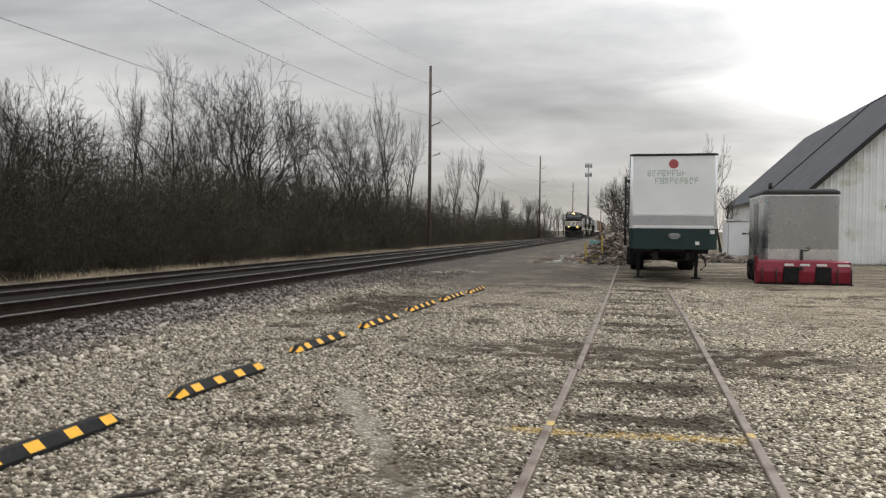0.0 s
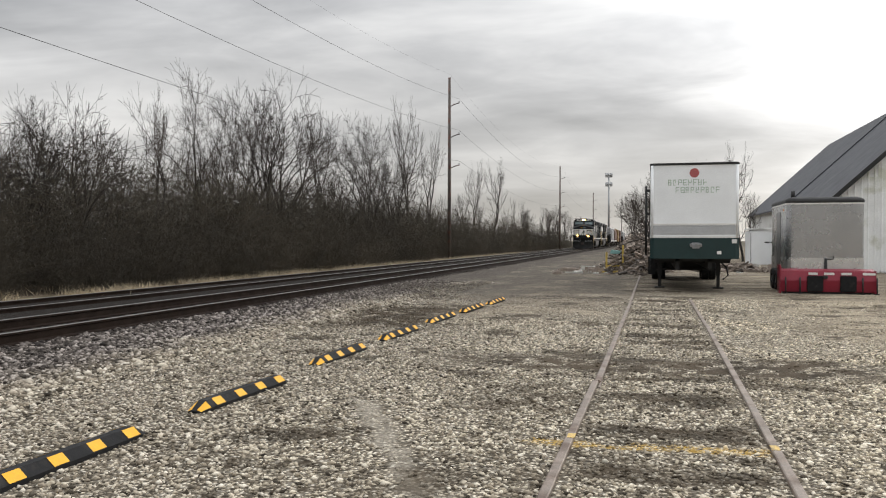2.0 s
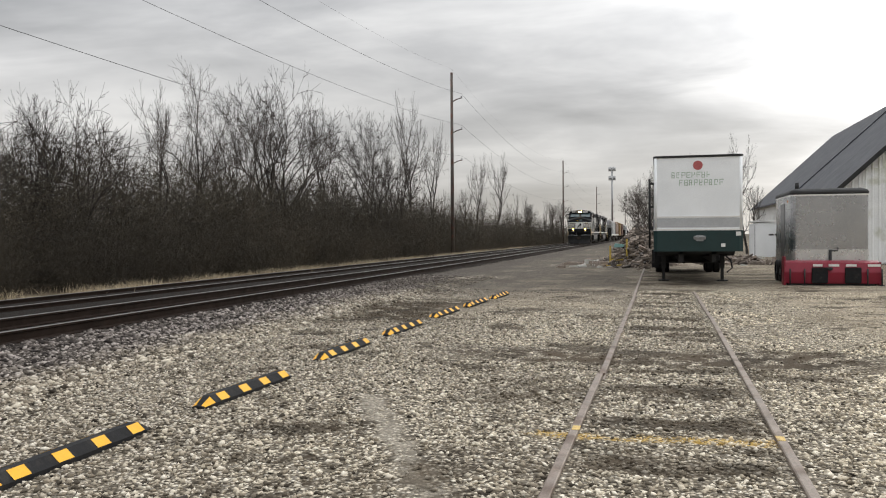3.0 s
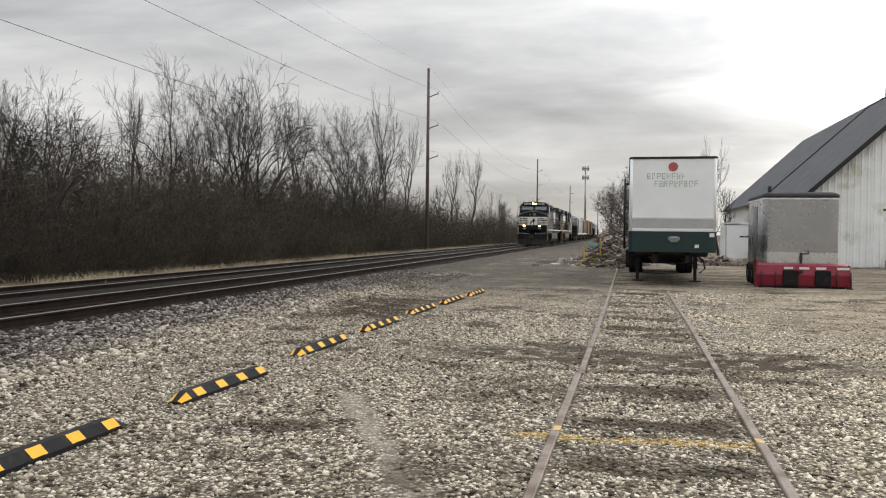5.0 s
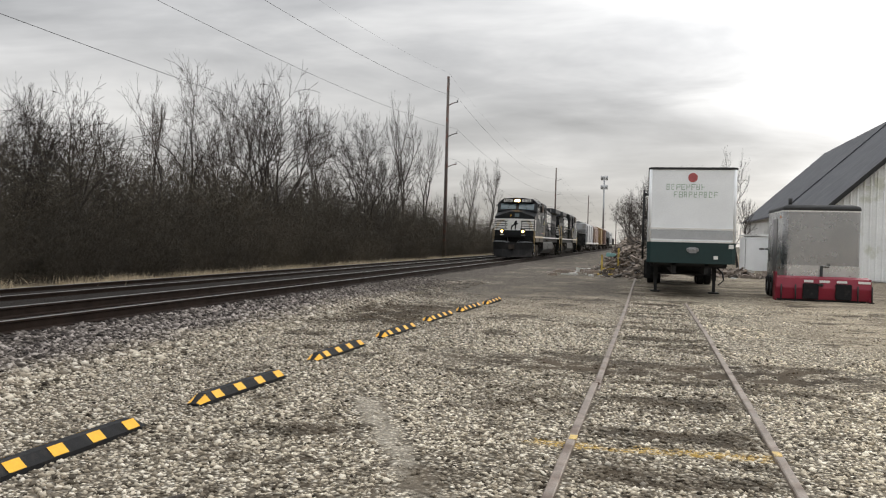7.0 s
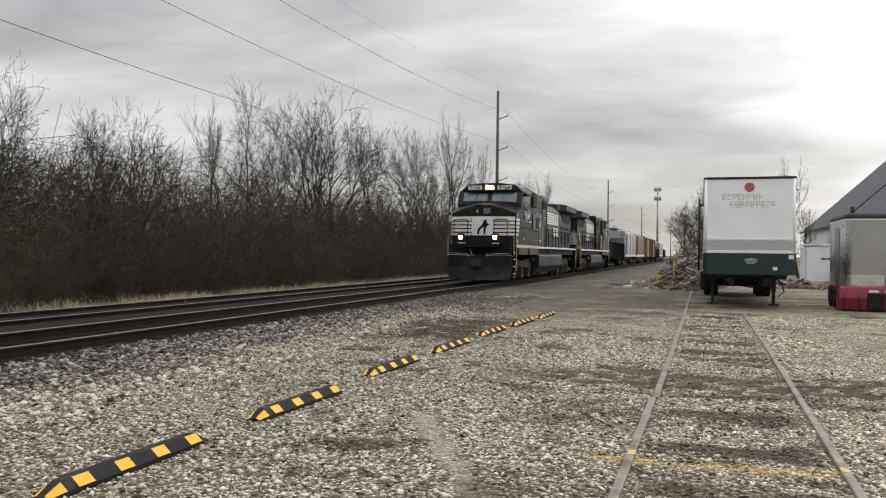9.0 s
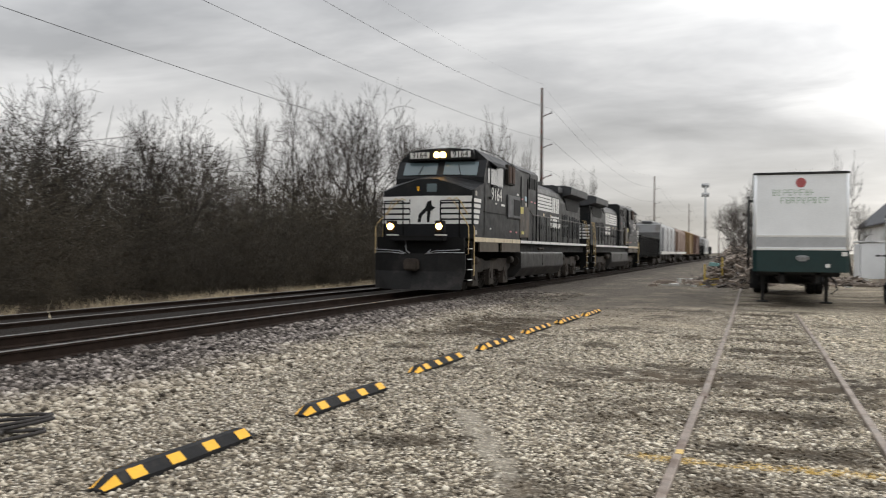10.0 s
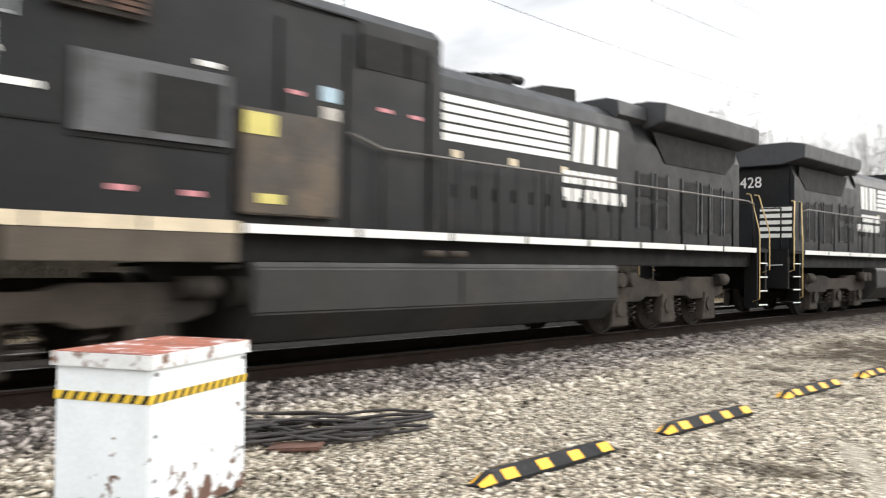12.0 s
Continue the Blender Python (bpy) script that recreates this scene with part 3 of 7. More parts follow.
build_stops()

# ---- bare trees and thicket ----
def tube_mesh(name, segs, mat, sides=3):
    """segs: rows of start, end, start radius, end radius, as one mesh."""
    A = np.array([s[0] for s in segs], float)
    Bp = np.array([s[1] for s in segs], float)
    ra = np.array([s[2] for s in segs], float)
    rb = np.array([s[3] for s in segs], float)
    d = Bp - A
    d /= np.linalg.norm(d, axis=1, keepdims=True) + 1e-9
    ref = np.where(np.abs(d[:, 2:3]) < 0.9, np.array([[0, 0, 1.0]]), np.array([[1.0, 0, 0]]))
    s = np.cross(d, ref)
    s /= np.linalg.norm(s, axis=1, keepdims=True) + 1e-9
    w = np.cross(d, s)
    k = len(segs)
    V = np.empty((k, 2, sides, 3))
    for i in range(sides):
        o = s * math.cos(2 * math.pi * i / sides) + w * math.sin(2 * math.pi * i / sides)
        V[:, 0, i] = A + o * ra[:, None]
        V[:, 1, i] = Bp + o * rb[:, None]
    base = (np.arange(k) * 2 * sides)[:, None]
    F = np.concatenate([base + np.array([[i, (i + 1) % sides, sides + (i + 1) % sides, sides + i]]) for i in range(sides)])
    me = bpy.data.meshes.new(name)
    me.from_pydata(V.reshape(-1, 3).tolist(), [], F.tolist())
    me.polygons.foreach_set("use_smooth", [True] * len(F))
    me.materials.append(mat)
    return me


def grow(rnd, start, way, length, radius, depth, out, spread=0.5, kids=(3, 5), up=0.25, tip=0.008):
    """One limb in bent pieces, with side limbs."""
    p, d = Vector(start), Vector(way).normalized()
    n = 8 if depth >= 3 else (6 if depth == 2 else (3 if depth == 1 else 1))
    pts = [(p.copy(), radius)]
    for i in range(n):
        d = (d + Vector((rnd.uniform(-1, 1), rnd.uniform(-1, 1), rnd.uniform(-0.6, 1) * 0.6 + up * depth / 3)) * (0.30, 0.26, 0.17, 0.08)[min(depth, 3)]).normalized()
        p = p + d * (length / n)
        pts.append((p.copy(), max(tip, radius * (1 - 0.85 * (i + 1) / n))))
    for a, b in zip(pts, pts[1:]):
        out[min(depth, 3)].append((a[0], b[0], a[1], b[1]))
    if depth == 0:
        return
    count = rnd.randint(*kids) * (2 if depth == 1 else 1)
    for c in range(count):
        t = min(1.0, (0.30 if depth > 1 else 0.15) + (0.70 if depth > 1 else 0.85) * (c + rnd.random()) / count)
        i = min(n - 1, int(t * n))
        a, b = pts[i], pts[i + 1]
        f = min(1.0, t * n - i)
        q = a[0].lerp(b[0], f)
        r = a[1] + (b[1] - a[1]) * f
        along = (b[0] - a[0]).normalized()
        side = Vector((rnd.gauss(0, 1), rnd.gauss(0, 1), rnd.gauss(0, 0.5))).normalized()
        nd = (along * (1 - spread) + side * spread + Vector((0, 0, up * depth / 3))).normalized()
        grow(rnd, q, nd, length * rnd.uniform(0.36, 0.60) * (1.2 - 0.5 * t) * (0.72 if depth == 1 else 1.0), max(tip, r * 0.62), depth - 1, out, spread, kids, up, tip)


def fork(rnd, start, way, length, radius, level, out, spread, up, tip):
    """A limb that bends, throws side shoots and splits at its end, down to fine twigs."""
    p, d = Vector(start), Vector(way).normalized()
    n = 3 if level >= 3 else 2
    end = max(tip, radius * 0.70)
    pts = [p.copy()]
    for i in range(n):
        d = (d + Vector((rnd.gauss(0, 0.17), rnd.gauss(0, 0.17), rnd.gauss(0, 0.10) + up * 0.14))).normalized()
        p = p + d * (length / n)
        pts.append(p.copy())
    for i in range(n):
        ra, rb = radius + (end - radius) * i / n, radius + (end - radius) * (i + 1) / n
        out[0 if level < 4 else 1].append((pts[i], pts[i + 1], ra, rb))
    if level == 0:
        return
    side = d.cross(Vector((0.3, 0.5, 0.1))).normalized()
    over = d.cross(side)
    turn = rnd.uniform(0, 6.283)
    kids = 3 if rnd.random() < 0.38 else 2
    for k in range(kids):
        a = turn + 6.283 * k / kids + rnd.uniform(-0.5, 0.5)
        w = spread * rnd.uniform(0.45, 1.15)
        nd = d + (side * math.cos(a) + over * math.sin(a)) * w + Vector((0, 0, up * 0.5))
        fork(rnd, p, nd, length * rnd.uniform(0.60, 0.88), end * (0.85 if kids == 2 else 0.74), level - 1, out, spread, up, tip)
    # side shoots
    for k in range(2):
        i = rnd.randrange(1 if level > 4 else 0, n)
        q = pts[i].lerp(pts[i + 1], rnd.random())
        a = rnd.uniform(0, 6.283)
        nd = d * 0.5 + (side * math.cos(a) + over * math.sin(a)) * 0.8 + Vector((0, 0, up * 0.6))
        fork(rnd, q, nd, length * rnd.uniform(0.40, 0.65), max(tip, radius * 0.38), min(level - 1, 2 if level > 4 else 1), out, spread, up, tip)


def build_tree(seed, label, stems=1, spread=0.5, up=0.3, level=6, bole=2.4):
    """A bare tree, scaled to its true height where it is set. Returns it with its height."""
    rnd = random.Random(seed)
    tree = empty("tree", label=label, category="tree", group="bare trees behind the tracks")
    out = [[], []]
    for k in range(stems):
        a = 6.283 * k / stems + rnd.uniform(-0.5, 0.5)
        w = 0.05 if stems == 1 else 0.26
        lean = Vector((w * math.cos(a), w * math.sin(a), 1))
        fork(rnd, (0.14 * math.cos(a) * (stems > 1), 0.14 * math.sin(a) * (stems > 1), -0.2), lean, bole * rnd.uniform(0.85, 1.15), 0.15 if stems == 1 else 0.105, level, out, spread, up, 0.0065)
    ob = new("trunk", tube_mesh("trunk", out[1], M_BARK, 6))
    ob.parent = tree
    ob = new("crown", tube_mesh("crown", out[0], M_TWIG, 3))
    ob.parent = tree
    ob["label"] = "leafless crown of fine twigs"
    return tree, 1.03 * max(s[1].z for s in out[0])


def build_shrub(seed):
    rnd = random.Random(seed)
    shrub = empty("shrub", label="leafless brown thicket shrub at the edge of the wood", category="shrub", group="thicket behind the tracks")
    out = [[], [], [], []]
    for k in range(28):
        a = rnd.uniform(0, 6.283)
        r = rnd.uniform(0, 1.5)
        grow(rnd, (r * math.cos(a), r * math.sin(a), -0.3), (rnd.uniform(-0.5, 0.5), rnd.uniform(-0.5, 0.5), 1), rnd.uniform(2.2, 4.2), 0.011, 1, out, 0.75, (7, 9), 0.2, 0.0065)
    ob = new("brushwood", tube_mesh("brushwood", out[1] + out[0] + out[2], M_BRUSH, 3))
    ob.parent = shrub
    return shrub


def scaled(x, y, z, rz, s, sz=None):
    return pose(x, y, z, 0, 0, rz) @ Matrix.Diagonal((s, s, s if sz is None else sz, 1))


TREES = [build_tree(*a) for a in (
    (1, "tall bare grey tree with a rounded leafless crown", 2, 0.44, 0.22, 6, 2.5),
    (2, "bare grey tree forked near the ground", 2, 0.52, 0.14, 6, 2.4),
    (3, "slender bare grey tree with upright twigs", 1, 0.30, 0.42, 6, 2.4),
    (4, "dense bare tree with a broad twiggy crown", 2, 0.60, 0.12, 6, 1.9),
    (5, "small dense bare tree with several stems", 3, 0.58, 0.10, 5, 1.7),
    (6, "bare grey tree far along the line", 1, 0.36, 0.35, 5, 2.4),
    (7, "thin bare tree deeper in the wood", 1, 0.42, 0.25, 5, 2.2))]
SET_TREES = set()


def set_tree(k, x, y, height, turn):
    tree, tall = TREES[k]
    s = height * 1.03 / tall
    m = scaled(x, y, ground_z(x, y), turn, s * 0.80, s)
    if k in SET_TREES:
        copy_thing(tree, m)
    else:
        tree.matrix_basis = m
        SET_TREES.add(k)


def build_wood():
    rnd = random.Random(11)
    for x, y, k, h in ((-23.0, 0.5, 0, 9.0), (-24.0, 4.5, 3, 8.5), (-23.0, 8.5, 1, 9.5), (-22.5, 12.0, 2, 10.4), (-23.5, 15.6, 1, 10.8), (-24.0, 17.3, 2, 10.4), (-22.6, 19.0, 5, 7.0),
                       (-23.7, 20.2, 4, 6.2), (-23.0, 22.0, 3, 6.2), (-22.7, 25.4, 3, 5.9), (-22.1, 27.4, 4, 5.8), (-24.4, 29.9, 5, 5.0), (-22.4, 30.9, 6, 5.0),
                       (-22.7, 32.6, 2, 7.8), (-22.8, 34.8, 5, 6.3), (-23.7, 38.4, 1, 10.8), (-23.0, 39.6, 6, 9.0), (-23.0, 41.8, 0, 11.2), (-23.0, 44.6, 3, 9.1), (-24.1, 49.4, 4, 9.3),
                       (-23.4, 51.4, 5, 8.0), (-23.5, 55.2, 2, 10.5), (-22.7, 57.0, 6, 8.7), (-22.0, 59.6, 0, 10.5), (-22.1, 62.8, 3, 9.9), (-23.1, 70.4, 4, 8.5), (-23.4, 77.6, 2, 14.0),
                       (-23.8, 86.8, 2, 12.0), (-24.4, 95.7, 5, 9.6), (-24.4, 102.9, 6, 9.4), (-23.3, 105.7, 2, 10.8), (-23.7, 119.6, 2, 12.2)):
        set_tree(k, x, y, h, rnd.uniform(0, 360))
    y = 122.0
    while y < 420:
        set_tree(rnd.randrange(5, 7), rnd.uniform(-26, -20), y, rnd.uniform(8.5, 12.5), rnd.uniform(0, 360))
        y += rnd.uniform(2.5, 6) * (1 + (y - 120) / 250)
    for _ in range(16):
        set_tree(rnd.randrange(5, 7), rnd.uniform(-40, -27), rnd.uniform(2, 140), rnd.uniform(5.0, 7), rnd.uniform(0, 360))
    # bare trees beyond the trailers
    for x, y, k, h in ((3.0, 60.0, 5, 8.0), (4.5, 62.0, 6, 8.1), (3.7, 66.0, 6, 8.4), (6.2, 60.0, 2, 7.4), (7.5, 64.0, 5, 6.9), (6.9, 62.5, 6, 6.2), (-1.2, 92.0, 0, 7.6), (-0.4, 86.0, 3, 7.2), (0.6, 96.0, 1, 8.4), (-2.0, 104.0, 4, 6.5), (-2.5, 120.0, 3, 7.0), (-1.0, 126.0, 0, 8.0), (0.5, 80.0, 4, 6.5), (2.5, 92.0, 3, 8.0)):
        set_tree(k, x, y, h, rnd.uniform(0, 360))
    shrubs = [build_shrub(s) for s in (21, 22, 23, 24)]
    used = set()
    spots = []
    for row, (x0, step) in enumerate(((-18.7, 1.5), (-19.9, 1.6), (-21.6, 1.9), (-23.8, 2.3), (-26.5, 2.8))):
        y = -4.0 + row * 0.7
        while y < (200 if row < 3 else 100):
            spots.append((x0 + rnd.uniform(-0.5, 0.5), y, (0.60, 1.0, 1.36, 1.58, 1.70)[row] * rnd.uniform(0.8, 1.2)))
            y += step * rnd.uniform(0.75, 1.25) * (1 + max(0, y - 40) / 60)
    for y in range(70, 130, 7):
        spots.append((rnd.uniform(-2.5, 0.5), y, rnd.uniform(0.5, 0.8)))
        spots.append((rnd.uniform(5, 9), y + 22, rnd.uniform(0.7, 1.0)))
    for x, y, s in spots:
        k = rnd.randrange(4)
        m = scaled(x, y, ground_z(x, y), rnd.uniform(0, 360), s * 1.15, s * 1.2)
        if k in used:
            copy_thing(shrubs[k], m)
        else:
            shrubs[k].matrix_basis = m
            used.add(k)


build_wood()

# ---- the train ----
def writing(name, text, size, mat, parent, m, label="", depth=0.004):
    cu = bpy.data.curves.new(name, "FONT")
    cu.body, cu.size, cu.extrude, cu.align_x, cu.align_y = text, size, depth, "CENTER", "CENTER"
    cu.offset = 0.0
    tmp = bpy.data.objects.new(name, cu)
    scene.collection.objects.link(tmp)
    me = bpy.data.meshes.new_from_object(tmp.evaluated_get(bpy.context.evaluated_depsgraph_get()))
    bpy.data.objects.remove(tmp)
    me.materials.clear()
    me.materials.append(mat)
    ob = new(name, me)
    ob.parent = parent
    ob.matrix_local = m
    if label:
        ob["label"] = label
    return ob


def wheel_mesh(r, gauge=1.435):
    """A wheelset on its axle, lying along x."""
    bm = B()
    rod(bm, (-1.0, 0, 0), (1.0, 0, 0), 0.09, 10)
    for s in (-1, 1):
        a = s * gauge / 2
        prof = [(a - s * 0.02, r + 0.025), (a + s * 0.01, r + 0.02), (a + s * 0.02, r), (a + s * 0.12, r - 0.004), (a + s * 0.12, r - 0.06), (a + s * 0.07, r - 0.07), (a + s * 0.06, 0.16), (a + s * 0.13, 0.15), (a + s * 0.13, 0.0)]
        n = 24
        rings = [[bm.verts.new((px, pr * math.cos(2 * math.pi * k / n), pr * math.sin(2 * math.pi * k / n))) for k in range(n)] for px, pr in prof[:-1]]
        for p, q in zip(rings, rings[1:]):
            for k in range(n):
                bm.faces.new((p[k], p[(k + 1) % n], q[(k + 1) % n], q[k]))
        bm.faces.new(rings[-1])
        # lightening dimples that show the turning
        for k in range(3):
            t = 2 * math.pi * k / 3
            rod(bm, (a + s * 0.062, 0.3 * r * 1.9 * math.cos(t), 0.3 * r * 1.9 * math.sin(t)), (a + s * 0.075, 0.3 * r * 1.9 * math.cos(t), 0.3 * r * 1.9 * math.sin(t)), 0.05, 8)
    bmesh.ops.recalc_face_normals(bm, faces=bm.faces[:])
    me = bpy.data.meshes.new("wheelset")
    bm.to_mesh(me)
    bm.free()
    me.materials.append(M_GRIME)
    return me


WHEEL_LOCO = wheel_mesh(0.52)
WHEEL_CAR = wheel_mesh(0.46)
WHEELS = []


def add_wheelset(parent, y, r, me):
    ob = new("wheelset", me)
    ob.parent = parent
    ob.matrix_local = pose(0, y, r)
    WHEELS.append((ob, y, r))
    return ob


def loco_truck(loco, y0):
    """A three-axle truck: cast side frames with pedestals, springs and a brake cylinder, wheels between them."""
    for s in (1, -1):
        bm = B()
        x0, x1 = (1.02, 1.20) if s > 0 else (-1.20, -1.02)
        prof = [(y0 - 0.35, 0.95), (y0 - 0.1, 1.06), (y0 + 1.2, 1.06), (y0 + 1.5, 0.98), (y0 + 2.7, 0.98), (y0 + 3.0, 1.06), (y0 + 4.3, 1.06), (y0 + 4.55, 0.95), (y0 + 4.55, 0.72), (y0 + 4.25, 0.62), (y0 + 3.1, 0.60), (y0 + 2.9, 0.68), (y0 + 1.3, 0.68), (y0 + 1.1, 0.60), (y0 - 0.05, 0.62), (y0 - 0.35, 0.72)]
        prism(bm, prof, "x", x0, x1, bevel=0.015)
        for k in range(3):
            yc = y0 + 0.35 + 1.75 * k
            prism(bm, [(yc - 0.30, 0.16), (yc + 0.30, 0.16), (yc + 0.22, 0.75), (yc - 0.22, 0.75)], "x", x0 + 0.02, x1 + 0.03, bevel=0.02)
            rod(bm, (x1 + 0.02 if s > 0 else x0 - 0.06, yc, 0.50), (x1 + 0.06 if s > 0 else x0 - 0.02, yc, 0.50), 0.15, 14)
        part("truck_frame", bm, M_GRIME, loco, "dusty cast truck side frame")
        for k in range(2):
            for d in (-0.42, 0.42):
                yc = y0 + 0.35 + 0.875 + 1.75 * k + d * 0.75
                bm = B()
                pts = [((x0 + x1) / 2 + 0.075 * math.cos(a * 0.9), yc + 0.075 * math.sin(a * 0.9), 0.28 + 0.016 * a) for a in range(22)]
                pipe(bm, pts, 0.017, 5)
                part("spring", bm, M_GRIME, loco)
        for yc in (y0 + 0.2, y0 + 4.35):
            bm = B()
            xa = x1 + 0.02 if s > 0 else x0 - 0.02
            rod(bm, (xa, yc - 0.22, 1.0), (xa, yc + 0.22, 1.0), 0.13, 14)
            rod(bm, (xa, yc + 0.22, 1.0), (xa, yc + 0.28, 1.0), 0.09, 12)
            part("brake_cylinder", bm, M_GRIME, loco, "grey dusty brake cylinder")
    for k in range(3):
        add_wheelset(loco, y0 + 0.35 + 1.75 * k, 0.52, WHEEL_LOCO)


def plate(bm, x, y0, y1, z0, z1, t=0.012):
    """A thin plate proud of a side at x (its outer face beyond it by t)."""
    s = 1 if x > 0 else -1
    box(bm, min(x - s * 0.01, x + s * t), max(x - s * 0.01, x + s * t), y0, y1, z0, z1)
    return bm


def build_loco(number, label, lit):
    L = 20.9
    loco = empty("locomotive", label=label, category="locomotive", group="locomotives of the freight train")
    W = 1.55
    # underframe and walkway
    bm = B()
    box(bm, -1.35, 1.35, 0.35, L - 0.35, 1.28, 1.62, 0.02)
    part("underframe", bm, M_BLACK_DULL, loco)
    bm = B()
    box(bm, -W, W, 6.45, L - 0.45, 1.62, 1.70, 0.01)
    part("walkway", bm, M_BLACK_DULL, loco, "black walkway deck")
    for s in (1, -1):
        for k in range(8):
            bm = B()
            y = 6.5 + k * 1.66
            plate(bm, s * W, y, y + 1.58, 1.61, 1.715, 0.012)
            part("sill_stripe", bm, M_WHITE_PAINT, loco, "white reflective sill stripe")
        for k in range(5):
            bm = B()
            y = 1.0 + k * 1.09
            plate(bm, s * W, y, y + 1.05, 1.60, 1.74, 0.012)
            part("sill_stripe", bm, M_CREAM, loco, "cream dusty sill stripe")
        for ya, yb in ((1.55, 3.6), (4.0, 6.4)):
            bm = B()
            box(bm, min(s * 1.50, s * 1.555), max(s * 1.50, s * 1.555), ya, yb, 1.28, 1.60, 0.008)
            part("skirt", bm, M_TAN, loco, "tan dusty skirt panel")
    # plough pilot
    bm = B()
    top = [(-1.5, 0.30), (-0.75, -0.05), (0.0, -0.12), (0.75, -0.05), (1.5, 0.30)]
    low = [(-1.42, 0.12), (-0.72, -0.30), (0.0, -0.40), (0.72, -0.30), (1.42, 0.12)]
    back = 0.06
    rings = []
    for pts, z in ((top, 1.22), ([(a[0], (a[1] + b[1]) / 2 + 0.08) for a, b in zip(top, low)], 0.68), (low, 0.13)):
        rings.append(([bm.verts.new((x, y, z)) for x, y in pts], [bm.verts.new((x, y + back, z)) for x, y in pts]))
    for (fa, ba), (fb, bb) in zip(rings, rings[1:]):
        for i in range(4):
            bm.faces.new((fa[i], fa[i + 1], fb[i + 1], fb[i]))
            bm.faces.new((ba[i + 1], ba[i], bb[i], bb[i + 1]))
        for i in (0, 4):
            bm.faces.new((fa[i], fb[i], bb[i], ba[i]))
    for i in range(4):
        bm.faces.new((rings[0][0][i], rings[0][1][i], rings[0][1][i + 1], rings[0][0][i + 1]))
        bm.faces.new((rings[2][0][i], rings[2][0][i + 1], rings[2][1][i + 1], rings[2][1][i]))
    bmesh.ops.recalc_face_normals(bm, faces=bm.faces[:])
    part("plough", bm, M_PLOUGH, loco, "dark scuffed steel snow plough")
    for s in (-1, 1):
        bm = B()
        pipe(bm, [(s * 1.48, 0.28, 1.25), (s * 0.8, -0.06, 1.25), (s * 0.35, -0.1, 1.21)], 0.014, 6)
        part("plough_rail", bm, M_GALV, loco)
    # end sheet with coupler, hoses and step wells
    for yy, f in ((0.36, -1), (L - 0.42, 1)):
        bm = B()
        box(bm, -1.45, 1.45, yy - 0.06, yy + 0.06, 0.75, 1.72, 0.02)
        box(bm, -0.9, 0.9, min(yy, yy + f * 0.42), max(yy, yy + f * 0.42), 1.60, 1.76, 0.02)
        part("end_sheet", bm, M_BLACK_DULL, loco)
        bm = B()
        box(bm, -0.16, 0.16, min(yy, yy + f * 0.62), max(yy, yy + f * 0.62), 0.78, 1.02, 0.04)
        box(bm, -0.24, 0.20, min(yy + f * 0.50, yy + f * 0.80), max(yy + f * 0.50, yy + f * 0.80), 0.70, 1.06, 0.05)
        part("coupler", bm, M_GRIME, loco, "grey cast coupler")
        for x in (-0.85, -0.62, 0.62, 0.85):
            bm = B()
            pipe(bm, [(x, yy + f * 0.06, 1.30), (x, yy + f * 0.2, 1.32), (x * 0.9, yy + f * 0.3, 1.12), (x * 0.75, yy + f * 0.32, 0.98), (x * 0.6, yy + f * 0.30, 1.04)], 0.022, 6)
            part("brake_hose", bm, M_RUBBER, loco)
        bm = B()
        pipe(bm, [(-1.4, yy + f * 0.25, 1.34), (-0.6, yy + f * 0.28, 1.30), (-0.3, yy + f * 0.30, 1.20), (0.3, yy + f * 0.30, 1.20), (0.6, yy + f * 0.28, 1.30), (1.4, yy + f * 0.25, 1.34)], 0.014, 6)
        part("uncoupling_lever", bm, M_GALV, loco)
        bm = B()
        pipe(bm, [(-0.42, yy + f * 0.2, 1.62), (-0.36, yy + f * 0.26, 1.32), (-0.1, yy + f * 0.28, 1.10), (0.25, yy + f * 0.28, 1.14), (0.45, yy + f * 0.25, 1.34)], 0.018, 6)
        part("jumper_cable", bm, M_GALV, loco)
        for s in (-1, 1):
            for k in range(4):
                z = 0.40 + 0.32 * k
                bm = B()
                y0, y1 = (yy + 0.10, yy + 0.55) if f < 0 else (yy - 0.55, yy - 0.10)
                box(bm, min(s * 1.22, s * 1.52), max(s * 1.22, s * 1.52), y0, y1, z, z + 0.03)
                step = part("step", bm, M_BLACK_DULL, loco)
                bm = B()
                box(bm, min(s * 1.521, s * 1.535), max(s * 1.521, s * 1.535), y0, y1, z, z + 0.026)
                part("step_edge", bm, M_WHITE_PAINT, step, "white step edge")
            bm = B()
            box(bm, min(s * 1.20, s * 1.5), max(s * 1.20, s * 1.5), yy + (0.56 if f < 0 else -0.60), yy + (0.60 if f < 0 else -0.56), 0.35, 1.62)
            part("step_well", bm, M_BLACK_DULL, loco)
